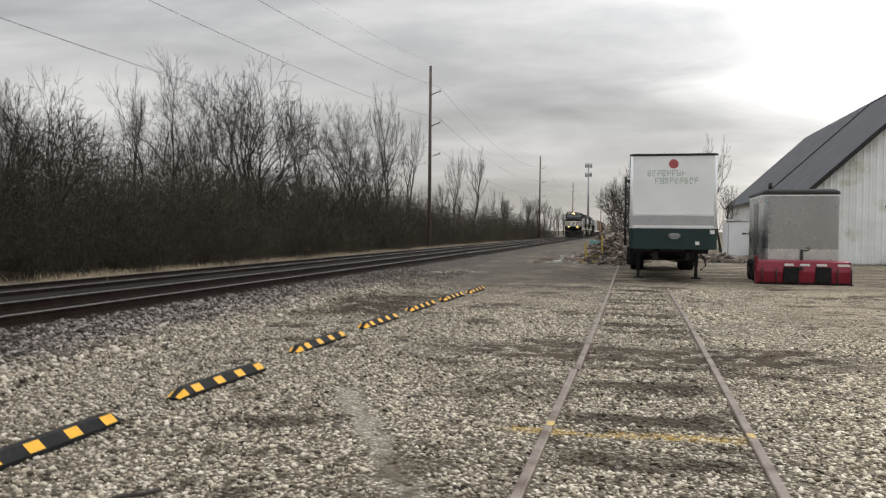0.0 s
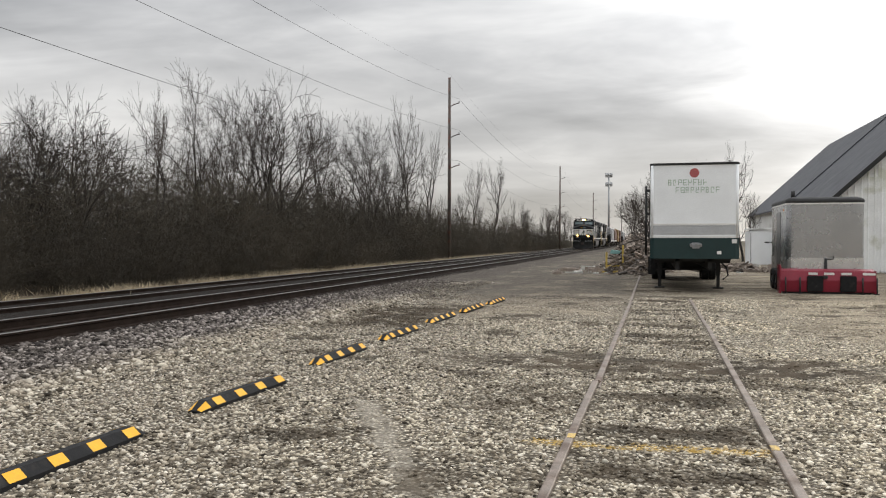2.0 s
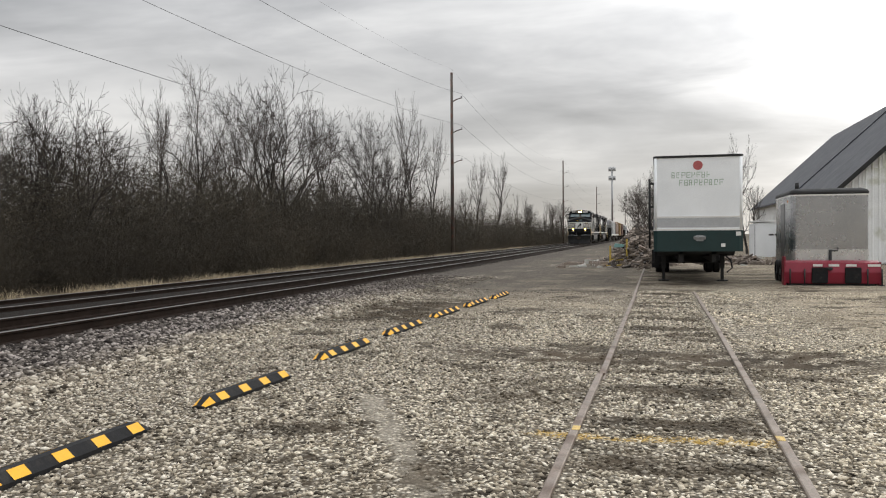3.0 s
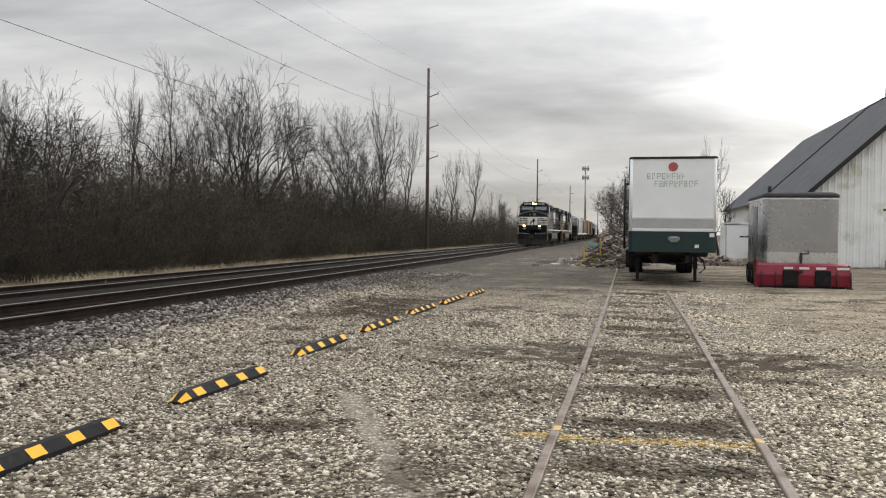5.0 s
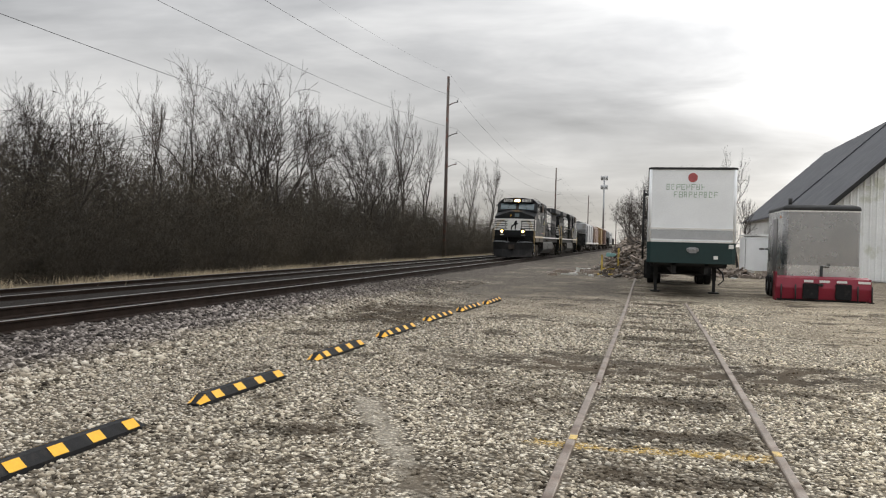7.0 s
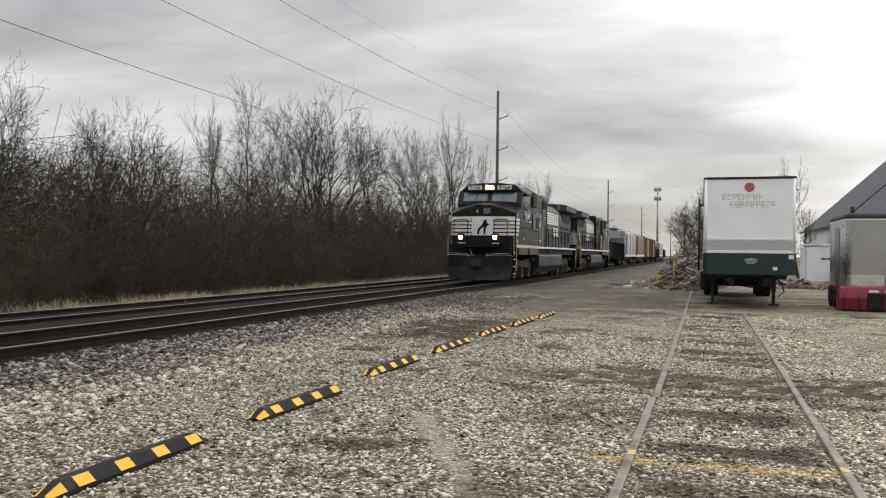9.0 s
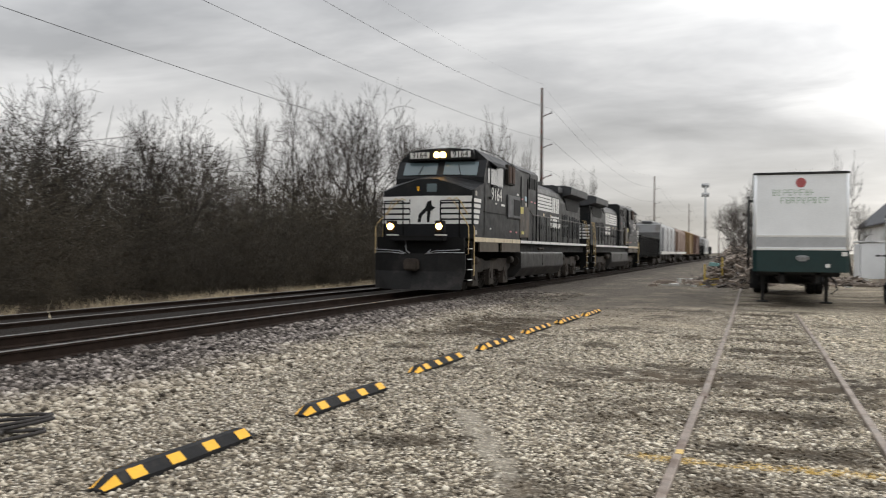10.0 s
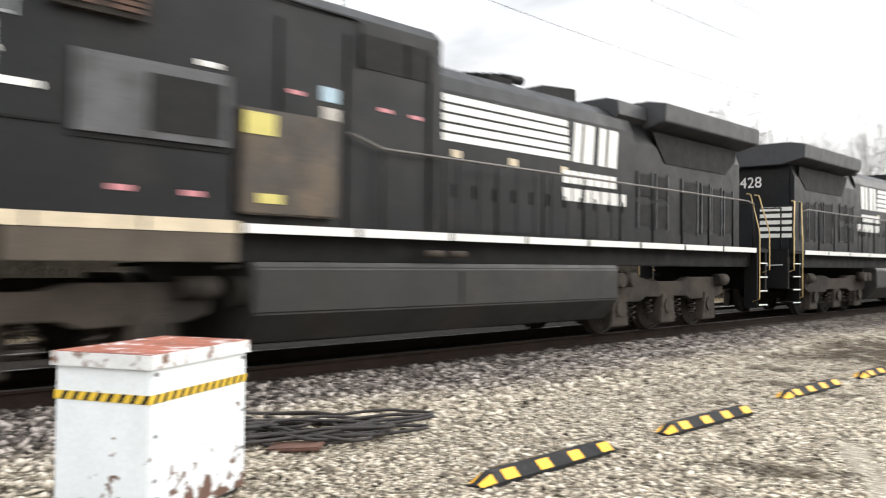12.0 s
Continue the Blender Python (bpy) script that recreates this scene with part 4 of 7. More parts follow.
            # tall looped handrails beside the steps
            for dy in (0.06, 0.60):
                bm = B()
                ya = yy + dy if f < 0 else yy - dy
                zb = 1.22 if dy < 0.3 else 0.55
                yt = ya + (0.35 if dy < 0.3 else 0.25) * (-f)
                if f < 0:
                    xt, yt = (0.70, 0.80) if dy < 0.3 else (0.92, 0.82)
                    pipe(bm, [(s * xt, yt, 2.90), (s * (xt + 0.1), yt - 0.05, 2.96), (s * (xt + 0.26), yt - 0.06, 2.84), (s * 1.50, ya, 2.16), (s * 1.56, ya, 2.04), (s * 1.56, ya, zb), (s * 1.40, ya, zb - 0.06)], 0.016, 6)
                else:
                    pipe(bm, [(s * 1.35, yt, 2.95), (s * 1.44, yt + f * 0.03, 2.93), (s * 1.55, ya, 2.12), (s * 1.56, ya, 2.0), (s * 1.56, ya, zb), (s * 1.40, ya, zb - 0.06)], 0.016, 6)
                part("grab_rail", bm, M_GOLD, loco, "yellow curved grab rail")
    # wide nose with a peaked brow
    bm = B()
    def nose_ring(y, pts):
        return [bm.verts.new((x, y, z)) for x, z in pts]
    half = [(1.55, 1.70), (1.55, 2.20), (1.55, 3.22), (0.95, 3.42), (0.32, 3.60)]
    full = half + [(-x, z) for x, z in half[::-1]]
    back_half = [(1.55, 1.70), (1.55, 2.20), (1.55, 3.52), (0.95, 3.66), (0.32, 3.76)]
    back_full = back_half + [(-x, z) for x, z in back_half[::-1]]
    chamfer = [(x * (0.965 if abs(x) > 1 else 1.0), z - (0.03 if z > 3 else 0)) for x, z in full]
    r0, r1, r2 = nose_ring(0.88, chamfer), nose_ring(0.98, full), nose_ring(2.05, back_full)
    n = len(full)
    bm.faces.new(r0)
    bm.faces.new(r2[::-1])
    for p, q in ((r0, r1), (r1, r2)):
        for k in range(n):
            bm.faces.new((p[k], p[(k + 1) % n], q[(k + 1) % n], q[k]))
    bmesh.ops.recalc_face_normals(bm, faces=bm.faces[:])
    part("nose", bm, M_BLACK_PAINT, loco, "black wide nose with a peaked brow")
    for k in range(5):
        z = 2.15 + 0.172 * k
        for x0, x1 in ((-1.49, -0.60 + 0.05 * (k % 2)), (0.52 - 0.06 * k, 1.49)):
            bm = B()
            box(bm, x0, x1, 0.868, 0.884, z, z + 0.115)
            part("nose_stripe", bm, M_WHITE_PAINT, loco, "white nose stripe")
        for s in (-1, 1):
            bm = B()
            plate(bm, s * 1.55, 0.96, 1.36 + 0.07 * k, z, z + 0.115)
            part("side_stripe", bm, M_WHITE_PAINT, loco, "white nose stripe")
    # emblem: a white panel with a dark slanting figure, kept abstract
    bm = B()
    box(bm, -0.56, 0.46, 0.860, 0.882, 2.15, 2.935)
    part("emblem_panel", bm, M_WHITE_PAINT, loco, "white emblem panel on the nose")
    bm = B()
    prism(bm, [(-0.30, 2.20), (-0.20, 2.20), (-0.16, 2.40), (0.02, 2.56), (0.02, 2.20), (0.10, 2.20), (0.14, 2.55), (0.30, 2.66), (0.18, 2.72), (0.16, 2.90), (0.02, 2.84), (-0.04, 2.66), (-0.26, 2.46)], "y", 0.850, 0.859)
    part("emblem", bm, M_BLACK_DULL, loco, "black slanting emblem shape")
    bm = B()
    prism(bm, [(-1.51, 2.935), (-1.51, 3.02), (-0.6, 3.03), (0.0, 3.04), (0.6, 3.03), (1.51, 3.02), (1.51, 2.935)], "y", 0.866, 0.884)
    part("nose_stripe", bm, M_WHITE_PAINT, loco)
    bm = B()
    box(bm, 0.0, 0.34, 0.862, 0.886, 3.16, 3.42, 0.01)
    part("nose_window", bm, M_CAB_GLASS, loco, "small nose door window")
    bm = B()
    box(bm, -0.33, -0.26, 0.864, 0.886, 3.20, 3.34)
    part("nose_label", bm, M_YELLOW, loco, "yellow label")
    for s in (-1, 1):
        for z in (3.04, 1.82):
            bm = B()
            plate(bm, s * 1.55, 1.06, 1.22, z, z + 0.14)
            part("side_label", bm, M_LABEL_PALE, loco, "small faded warning label")
    # railing across the nose platform
    for x in (-1.30, -0.66, 0.60, 1.22):
        bm = B()
        rod(bm, (x, 0.52, 1.72), (x, 0.52, 2.86), 0.022, 6)
        part("stanchion", bm, M_BLACK_DULL, loco)
    for x0, x1 in ((-1.30, -0.66), (0.60, 1.22)):
        bm = B()
        rod(bm, (x0, 0.52, 2.86), (x1, 0.52, 2.86), 0.022, 6)
        part("end_rail", bm, M_BLACK_DULL, loco)
    # ditch lights on the anticlimber
    for s in (-1, 1):
        bm = B()
        box(bm, s * 0.8 - 0.14, s * 0.8 + 0.14, -0.12, 0.10, 1.84, 2.22, 0.02)
        housing = part("ditch_light", bm, M_BLACK_DULL, loco, "ditch light housing")
        bm = B()
        rod(bm, (s * 0.8, -0.115, 2.04), (s * 0.8, -0.15, 2.04), 0.098, 20)
        part("lens", bm, M_DITCH if lit else M_GALV, housing, "lit warm ditch light lens" if lit else "unlit lens")
        bm = B()
        box(bm, s * 0.8 - 0.14, s * 0.8 + 0.14, -0.10, 0.20, 1.765, 1.80)
        part("bracket", bm, M_WHITE_PAINT, housing)
    # cab
    bm = B()
    # body below the roof line, then a chamfered roof
    prism(bm, [(1.96, 1.70), (1.96, 3.70), (2.26, 4.28), (6.31, 4.28), (6.31, 1.70)], "x", -W, W)
    roof_y = (2.26, 6.31)
    a = [bm.verts.new((x, roof_y[0], z)) for x, z in ((-W, 4.28), (-1.15, 4.62), (1.15, 4.62), (W, 4.28))]
    b = [bm.verts.new((x, roof_y[1], z)) for x, z in ((-W, 4.28), (-1.15, 4.62), (1.15, 4.62), (W, 4.28))]
    for i in range(4):
        bm.faces.new((a[i], a[(i + 1) % 4], b[(i + 1) % 4], b[i]))
    bm.faces.new(a[::-1])
    bm.faces.new(b)
    bmesh.ops.recalc_face_normals(bm, faces=bm.faces[:])
    part("cab", bm, M_BLACK_PAINT, loco, "black dusty cab")
    bm = B()
    prism(bm, [(-1.20, 4.30), (-1.12, 4.60), (-0.4, 4.68), (0.4, 4.68), (1.12, 4.60), (1.20, 4.30)], "y", 2.02, 2.36, bevel=0.02)
    brow = part("brow", bm, M_BLACK_PAINT, loco, "brow over the windscreen")
    for s in (-1, 1):
        bm = B()
        box(bm, s * 0.72 - 0.34, s * 0.72 + 0.34, 2.0, 2.02, 4.36, 4.56, 0.004)
        nb = part("number_board", bm, M_WHITE_PAINT, loco, "white number board")
        writing("number", number, 0.27, M_BLACK_DULL, nb, pose(s * 0.72, 1.994, 4.455, 90, 0, 0), "black road number")
        bm = B()
        rod(bm, (s * 0.11, 2.03, 4.46), (s * 0.11, 1.985, 4.46), 0.098, 16)
        part("headlight", bm, M_HEADLIGHT if lit else M_GALV, loco, "lit twin headlight" if lit else "unlit twin headlight")
        # windscreens lie on the raked cab front
        bm = B()
        k = (4.28 - 3.70)
        def on(x, z, d):
            t = (z - 3.70) / k
            return (x, 1.96 + 0.30 * t - d, z + d * 0.5)
        x0, x1 = sorted((s * 0.12, s * 1.30))
        vs = [bm.verts.new(on(x, z, d)) for d in (0.004, 0.03) for x, z in ((x0, 3.80), (x1, 3.74 if s > 0 else 3.80), (x1, 4.20), (x0, 4.24))]
        for q in ((0, 1, 2, 3), (7, 6, 5, 4), (0, 4, 5, 1), (1, 5, 6, 2), (2, 6, 7, 3), (3, 7, 4, 0)):
            bm.faces.new([vs[i] for i in q])
        bmesh.ops.recalc_face_normals(bm, faces=bm.faces[:])
        part("windscreen", bm, M_CAB_GLASS, loco, "pale reflecting windscreen")
        bm = B()
        pipe(bm, [on(s * 0.75, 3.76, 0.05), on(s * 0.62, 4.10, 0.05)], 0.012, 5)
        part("wiper", bm, M_BLACK_DULL, loco)
        # side windows with a sunshade over them
        for y0, y1, z0, z1, lab in ((2.30, 2.54, 3.54, 4.06, "cab side window"), (2.66, 3.30, 3.52, 4.13, "cab sliding window"), (3.35, 4.04, 3.52, 4.13, "cab sliding window")):
            bm = B()
            plate(bm, s * W, y0 - 0.03, y1 + 0.03, z0 - 0.03, z1 + 0.03, 0.010)
            fr = part("window", bm, M_GALV if y0 > 2.7 else M_BLACK_DULL, loco, lab)
            bm = B()
            plate(bm, s * (W + 0.006), y0, y1, z0, z1, 0.012)
            part("pane", bm, M_PANE, fr, "pale dusty pane")
        bm = B()
        sx = s * W
        vs = [bm.verts.new(v) for v in ((sx, 2.45, 4.27), (sx, 4.05, 4.29), (sx + s * 0.22, 3.95, 4.14), (sx + s * 0.22, 2.66, 4.10), (sx, 2.45, 4.24), (sx, 4.05, 4.26), (sx + s * 0.22, 3.95, 4.11), (sx + s * 0.22, 2.66, 4.07))]
        for q in ((0, 1, 2, 3), (7, 6, 5, 4), (0, 4, 5, 1), (1, 5, 6, 2), (2, 6, 7, 3), (3, 7, 4, 0)):
            bm.faces.new([vs[i] for i in q])
        bmesh.ops.recalc_face_normals(bm, faces=bm.faces[:])
        part("sunshade", bm, M_BLACK_DULL, loco, "black sunshade")
        bm = B()
        plate(bm, s * W, 2.72, 3.22, 3.43, 3.49, 0.08)
        part("armrest", bm, M_BLACK_DULL, loco)
        # louvred box, hatch and panel seams behind the cab
        bm = B()
        plate(bm, s * W, 4.40, 5.30, 3.66, 4.34, 0.10)
        lv = part("louvre_box", bm, M_GRIME, loco, "louvred air box with dusty frame")
        for k in range(9):
            bm = B()
            plate(bm, s * (W + 0.105), 4.47, 4.78, 3.72 + 0.064 * k, 3.765 + 0.064 * k, 0.02)
            plate(bm, s * (W + 0.105), 4.92, 5.24, 3.72 + 0.064 * k, 3.765 + 0.064 * k, 0.02)
            part("slat", bm, M_RUSTY_SLAT, lv)
        bm = B()
        plate(bm, s * W, 4.62, 6.26, 2.52, 3.30, 0.05)
        part("access_panel", bm, M_PANEL_GREY, loco, "scuffed grey access panel")
        # no hole here: a black plate stands in for the vent's shaded inside
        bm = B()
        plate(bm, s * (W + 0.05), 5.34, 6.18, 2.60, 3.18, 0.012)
        part("vent", bm, M_OPENING_SHADE, loco, "flat black plate for the shade inside a vent")
        for y0, y1, z in ((1.9, 4.5, 2.56), (4.6, 6.28, 2.46)):
            bm = B()
            plate(bm, s * W, y0, y1, z, z + 0.025, 0.02)
            part("drip_strip", bm, M_BLACK_DULL, loco)
        for y0, z0, w, h, mt in ((3.9, 2.86, 0.42, 0.07, M_WHITE_PAINT), (3.2, 2.88, 0.16, 0.05, M_WHITE_PAINT), (4.98, 1.98, 0.22, 0.06, M_PINK), (5.75, 1.97, 0.22, 0.06, M_PINK), (2.6, 2.02, 0.14, 0.05, M_WHITE_PAINT), (5.9, 3.36, 0.26, 0.06, M_WHITE_PAINT)):
            bm = B()
            plate(bm, s * W, y0, y0 + w, z0, z0 + h, 0.010)
            part("decal", bm, mt, loco)
        writing("number", number, 0.62, M_WHITE_PAINT, loco, pose(s * (W + 0.012), 3.33, 3.19, 90, 0, 90 * s), "white road number on the cab side")
        bm = B()
        rod(bm, (s * (W + 0.02), 2.5, 3.05), (s * (W + 0.07), 2.5, 3.05), 0.05, 10)
        part("marker_lamp", bm, M_BLACK_DULL, loco)
    # blower section behind the cab, narrower below the roof
    bm = B()
    prism(bm, [(-1.40, 1.70), (-1.40, 4.40), (-1.24, 4.56), (1.24, 4.56), (1.40, 4.40), (1.40, 1.70)], "y", 6.31, 9.69)
    part("blower_housing", bm, M_BLACK_PAINT, loco, "black blower housing")
    for s in (-1, 1):
        # the grille's shaded depth is a near-black plate on the housing
        bm = B()
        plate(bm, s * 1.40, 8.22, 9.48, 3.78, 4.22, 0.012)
        g = part("grille", bm, M_OPENING_SHADE, loco, "flat black plate for the shade inside the intake grille")
        bm = B()
        plate(bm, s * 1.412, 9.02, 9.08, 3.78, 4.22, 0.02)
        part("grille_bar", bm, M_BLACK_DULL, g)
        bm = B()
        box(bm, min(s * 1.40, s * 1.54), max(s * 1.40, s * 1.54), 6.44, 7.82, 1.82, 3.02, 0.02)
        cab_box = part("equipment_locker", bm, M_LOCKER, loco, "brown dusty equipment locker")
        for ya, yb, za, zb in ((6.48, 6.88, 2.72, 2.97), (6.66, 6.98, 1.95, 2.06)):
            bm = B()
            plate(bm, s * 1.54, ya, yb, za, zb)
            part("locker_label", bm, M_LABEL_YELLOW, cab_box, "yellow warning label")
        for y0, z0, w, h, mt in ((7.62, 3.26, 0.26, 0.18, M_BLUE_LABEL), (7.64, 3.02, 0.26, 0.17, M_LABEL_PALE), (7.60, 2.68, 0.3, 0.12, M_LABEL_PALE), (7.15, 3.28, 0.2, 0.05, M_PINK), (8.55, 3.26, 0.22, 0.05, M_PINK), (9.10, 3.24, 0.22, 0.05, M_PINK)):
            bm = B()
            plate(bm, s * 1.40, y0, y0 + w, z0, z0 + h, 0.010)
            part("decal", bm, mt, loco)
        for y in (7.0, 8.0, 9.45):
            bm = B()
            plate(bm, s * 1.40, y, y + 0.03, 1.72, 4.15, 0.03)
            part("door_post", bm, M_BLACK_DULL, loco)
        bm = B()
        pipe(bm, [(s * 1.18, 2.6, 4.68), (s * 1.18, 4.6, 4.70), (s * 1.45, 6.4, 4.36), (s * 1.42, 8.15, 4.36), (s * 1.45, 8.2, 4.30), (s * 1.42, 8.22, 3.75)], 0.016, 5)
        part("conduit", bm, M_BLACK_DULL, loco)
    # engine hood
    hw = 1.22
    bm = B()
    prism(bm, [(-hw, 1.70), (-hw, 3.80), (-hw * 0.93, 4.02), (-hw * 0.72, 4.22), (-0.5, 4.30), (0.5, 4.30), (hw * 0.72, 4.22), (hw * 0.93, 4.02), (hw, 3.80), (hw, 1.70)], "y", 9.69, 15.0)
    part("engine_hood", bm, M_BLACK_PAINT, loco, "black engine hood with door seams")
    bm = B()
    prism(bm, [(-hw, 1.70), (-hw, 3.60), (-1.05, 4.02), (1.05, 4.02), (hw, 3.60), (hw, 1.70)], "y", 15.0, 19.55)
    part("radiator_hood", bm, M_BLACK_PAINT, loco, "black radiator hood")
    bm = B()
    prism(bm, [(-1.0, 3.92), (-1.56, 4.06), (-1.58, 4.40), (-1.2, 4.48), (1.2, 4.48), (1.58, 4.40), (1.56, 4.06), (1.0, 3.92)], "y", 15.6, 19.8, bevel=0.015)
    prism(bm, [(-0.95, 3.95), (-1.18, 4.1), (-1.15, 4.36), (-0.9, 4.44), (0.9, 4.44), (1.15, 4.36), (1.18, 4.1), (0.95, 3.95)], "y", 14.6, 15.6)
    part("radiator_wing", bm, M_WING, loco, "flared radiator wings")
    bm = B()
    prism(bm, [(12.95, 4.26), (13.15, 4.50), (14.05, 4.58), (14.2, 4.58), (14.2, 4.26)], "x", -0.5, 0.5, bevel=0.02)
    part("exhaust", bm, M_BLACK_DULL, loco)
    bm = B()
    for k in range(5):
        rod(bm, (0.25 + 0.09 * k, 11.4 + 0.12 * k, 4.42), (0.25 + 0.09 * k, 11.95 + 0.12 * k, 4.42), 0.05, 8, 0.08)
    box(bm, 0.0, 0.7, 11.5, 12.1, 4.22, 4.38)
    part("horn", bm, M_BLACK_DULL, loco, "five-chime air horn")
    for s in (-1, 1):
        for k in range(5):
            bm = B()
            z = 3.07 + 0.142 * k
            plate(bm, s * hw, 9.91, 13.00 - 0.02 * k, z, z + 0.104, 0.008)
            part("hood_stripe", bm, M_WHITE_PAINT, loco, "white hood stripe")
        # bold emblem as plain slanting slabs
        for y0 in (13.08, 13.84):
            bm = B()
            for a, w in ((0.0, 0.22), (0.30, 0.30)):
                prism(bm, [(y0 + a + 0.06, 3.74), (y0 + a + w + 0.06, 3.74), (y0 + a + w, 3.06), (y0 + a, 3.06)], "x", s * hw, s * (hw + 0.009))
            part("hood_mark", bm, M_WHITE_PAINT, loco, "white slab mark on the hood")
        for z, y0, y1 in ((2.68, 12.80, 14.45), (2.38, 12.80, 14.80)):
            bm = B()
            for j in range(7):
                w = (y1 - y0) / 7
                plate(bm, s * hw, y0 + j * w, y0 + j * w + w * 0.86, z, z + 0.22, 0.018)
            part("lettering_bar", bm, M_WHITE_PAINT, loco, "row of plain white bars")
        for j, (y0, h) in enumerate(((10.1, 0.07), (11.4, 0.07), (12.75, 0.07), (13.5, 0.05), (14.3, 0.05))):
            bm = B()
            plate(bm, s * hw, y0, y0 + 0.2, 2.84 if j < 3 else 2.15, 2.95 if j < 3 else 2.20, 0.008)
            part("decal", bm, M_CREAM if j < 3 else M_WHITE_PAINT, loco)
        for k in range(11):
            bm = B()
            y = 9.79 + k * 0.45
            plate(bm, s * hw, y, y + 0.42, 1.78, 2.80, 0.012)
            door = part("hood_door", bm, M_BLACK_PAINT, loco)
            bm = B()
            plate(bm, s * (hw + 0.012), y + 0.33, y + 0.37, 2.25, 2.45, 0.02)
            part("latch", bm, M_BLACK_DULL, door)
        # radiator and dynamic brake openings: flat black plates paint in their inner shade
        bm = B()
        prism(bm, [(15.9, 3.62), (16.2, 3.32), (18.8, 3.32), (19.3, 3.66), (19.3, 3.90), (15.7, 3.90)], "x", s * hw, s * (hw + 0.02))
        part("radiator_intake", bm, M_OPENING_SHADE, loco, "flat black plate for the shade inside the radiator intake")
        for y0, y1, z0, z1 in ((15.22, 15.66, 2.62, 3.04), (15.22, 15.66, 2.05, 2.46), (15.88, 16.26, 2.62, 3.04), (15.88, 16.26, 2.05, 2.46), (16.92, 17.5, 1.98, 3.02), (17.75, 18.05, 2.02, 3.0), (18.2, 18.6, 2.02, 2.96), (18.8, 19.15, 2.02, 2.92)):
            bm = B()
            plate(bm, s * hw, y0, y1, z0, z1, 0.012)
            part("louvre", bm, M_OPENING_SHADE, loco, "flat black plate for the shade inside a louvre")
            bm = B()
            plate(bm, s * hw, y0 - 0.05, y0 - 0.02, z0 - 0.05, z1 + 0.05, 0.03)
            part("louvre_frame", bm, M_PANEL_GREY, loco)
            bm = B()
            plate(bm, s * hw, y1 + 0.02, y1 + 0.05, z0 - 0.05, z1 + 0.05, 0.03)
            part("louvre_frame", bm, M_PANEL_GREY, loco)
        # walkway railing
        y = 8.55
        ys = []
        while y < 19.7:
            ys.append(y)
            y += 1.12
        for y in ys:
            bm = B()
            rod(bm, (s * 1.50, y, 1.68), (s * 1.50, y, 2.74), 0.02, 6)
            part("stanchion", bm, M_BLACK_DULL, loco)
        bm = B()
        pipe(bm, [(s * 1.50, 8.0, 2.90), (s * 1.50, 8.55, 2.76), (s * 1.50, 19.4, 2.76), (s * 1.50, 19.7, 2.7)], 0.02, 6)
        part("handrail", bm, M_HANDRAIL, loco, "long side handrail")
        # fuel tank sides
    bm = B()
    prism(bm, [(-1.50, 1.29), (-1.54, 1.22), (-1.54, 0.70), (-1.25, 0.34), (1.25, 0.34), (1.54, 0.70), (1.54, 1.22), (1.50, 1.29)], "y", 6.62, 14.05, bevel=0.02)
    part("fuel_tank", bm, M_TANK, loco, "long grey dusty fuel tank")
    for s in (-1, 1):
        bm = B()
        plate(bm, s * 1.54, 10.0, 10.03, 0.74, 1.18, 0.01)
        part("tank_seam", bm, M_BLACK_DULL, loco)
        bm = B()
        rod(bm, (s * 1.3, 6.5, 0.95), (s * 1.3, 6.82, 0.95), 0.18, 12)
        part("air_filter", bm, M_GRIME, loco)
        bm = B()
        pipe(bm, [(s * 1.3, 6.3, 1.22), (s * 1.3, 10.0, 1.40), (s * 1.3, 14.2, 1.40), (s * 1.28, 14.6, 1.1)], 0.03, 6)
        part("air_pipe", bm, M_GRIME, loco)
        for y in (14.35, 14.75):
            bm = B()
            rod(bm, (s * 1.2, y, 1.02), (s * 1.45, y, 1.02), 0.13, 12)
            part("air_valve", bm, M_GRIME, loco)
    for y in (9.3, 9.75):
        bm = B()
        rod(bm, (1.52, y, 1.42), (1.56, y + 0.3, 1.42), 0.05, 8)
        part("valve", bm, M_GRIME, loco)
    # rear end panel with stripes and number
    bm = B()
    box(bm, -1.1, 1.1, 19.56, 19.60, 1.75, 3.85, 0.01)
    part("rear_panel", bm, M_BLACK_PAINT, loco)
    for k in range(5):
        for x0, x1 in ((-1.18, -0.35), (0.35, 1.18)):
            bm = B()
            box(bm, x0, x1, 19.60, 19.612, 2.05 + 0.172 * k, 2.15 + 0.172 * k)
            part("rear_stripe", bm, M_WHITE_PAINT, loco, "white rear stripe")
    writing("number", number, 0.40, M_WHITE_PAINT, loco, pose(0, 19.61, 3.50, 90, 0, 180), "white road number on the rear")
    for x in (-1.2, -0.5, 0.5, 1.2):
        bm = B()
        rod(bm, (x, L - 0.55, 1.7), (x, L - 0.55, 2.76), 0.02, 6)
        part("stanchion", bm, M_BLACK_DULL, loco)
    for x0, x1 in ((-1.2, -0.5), (0.5, 1.2)):
        bm = B()
        rod(bm, (x0, L - 0.55, 2.76), (x1, L - 0.55, 2.76), 0.02, 6)
        part("end_rail", bm, M_BLACK_DULL, loco)
    loco_truck(loco, 1.75)
    loco_truck(loco, 14.25)
    return loco


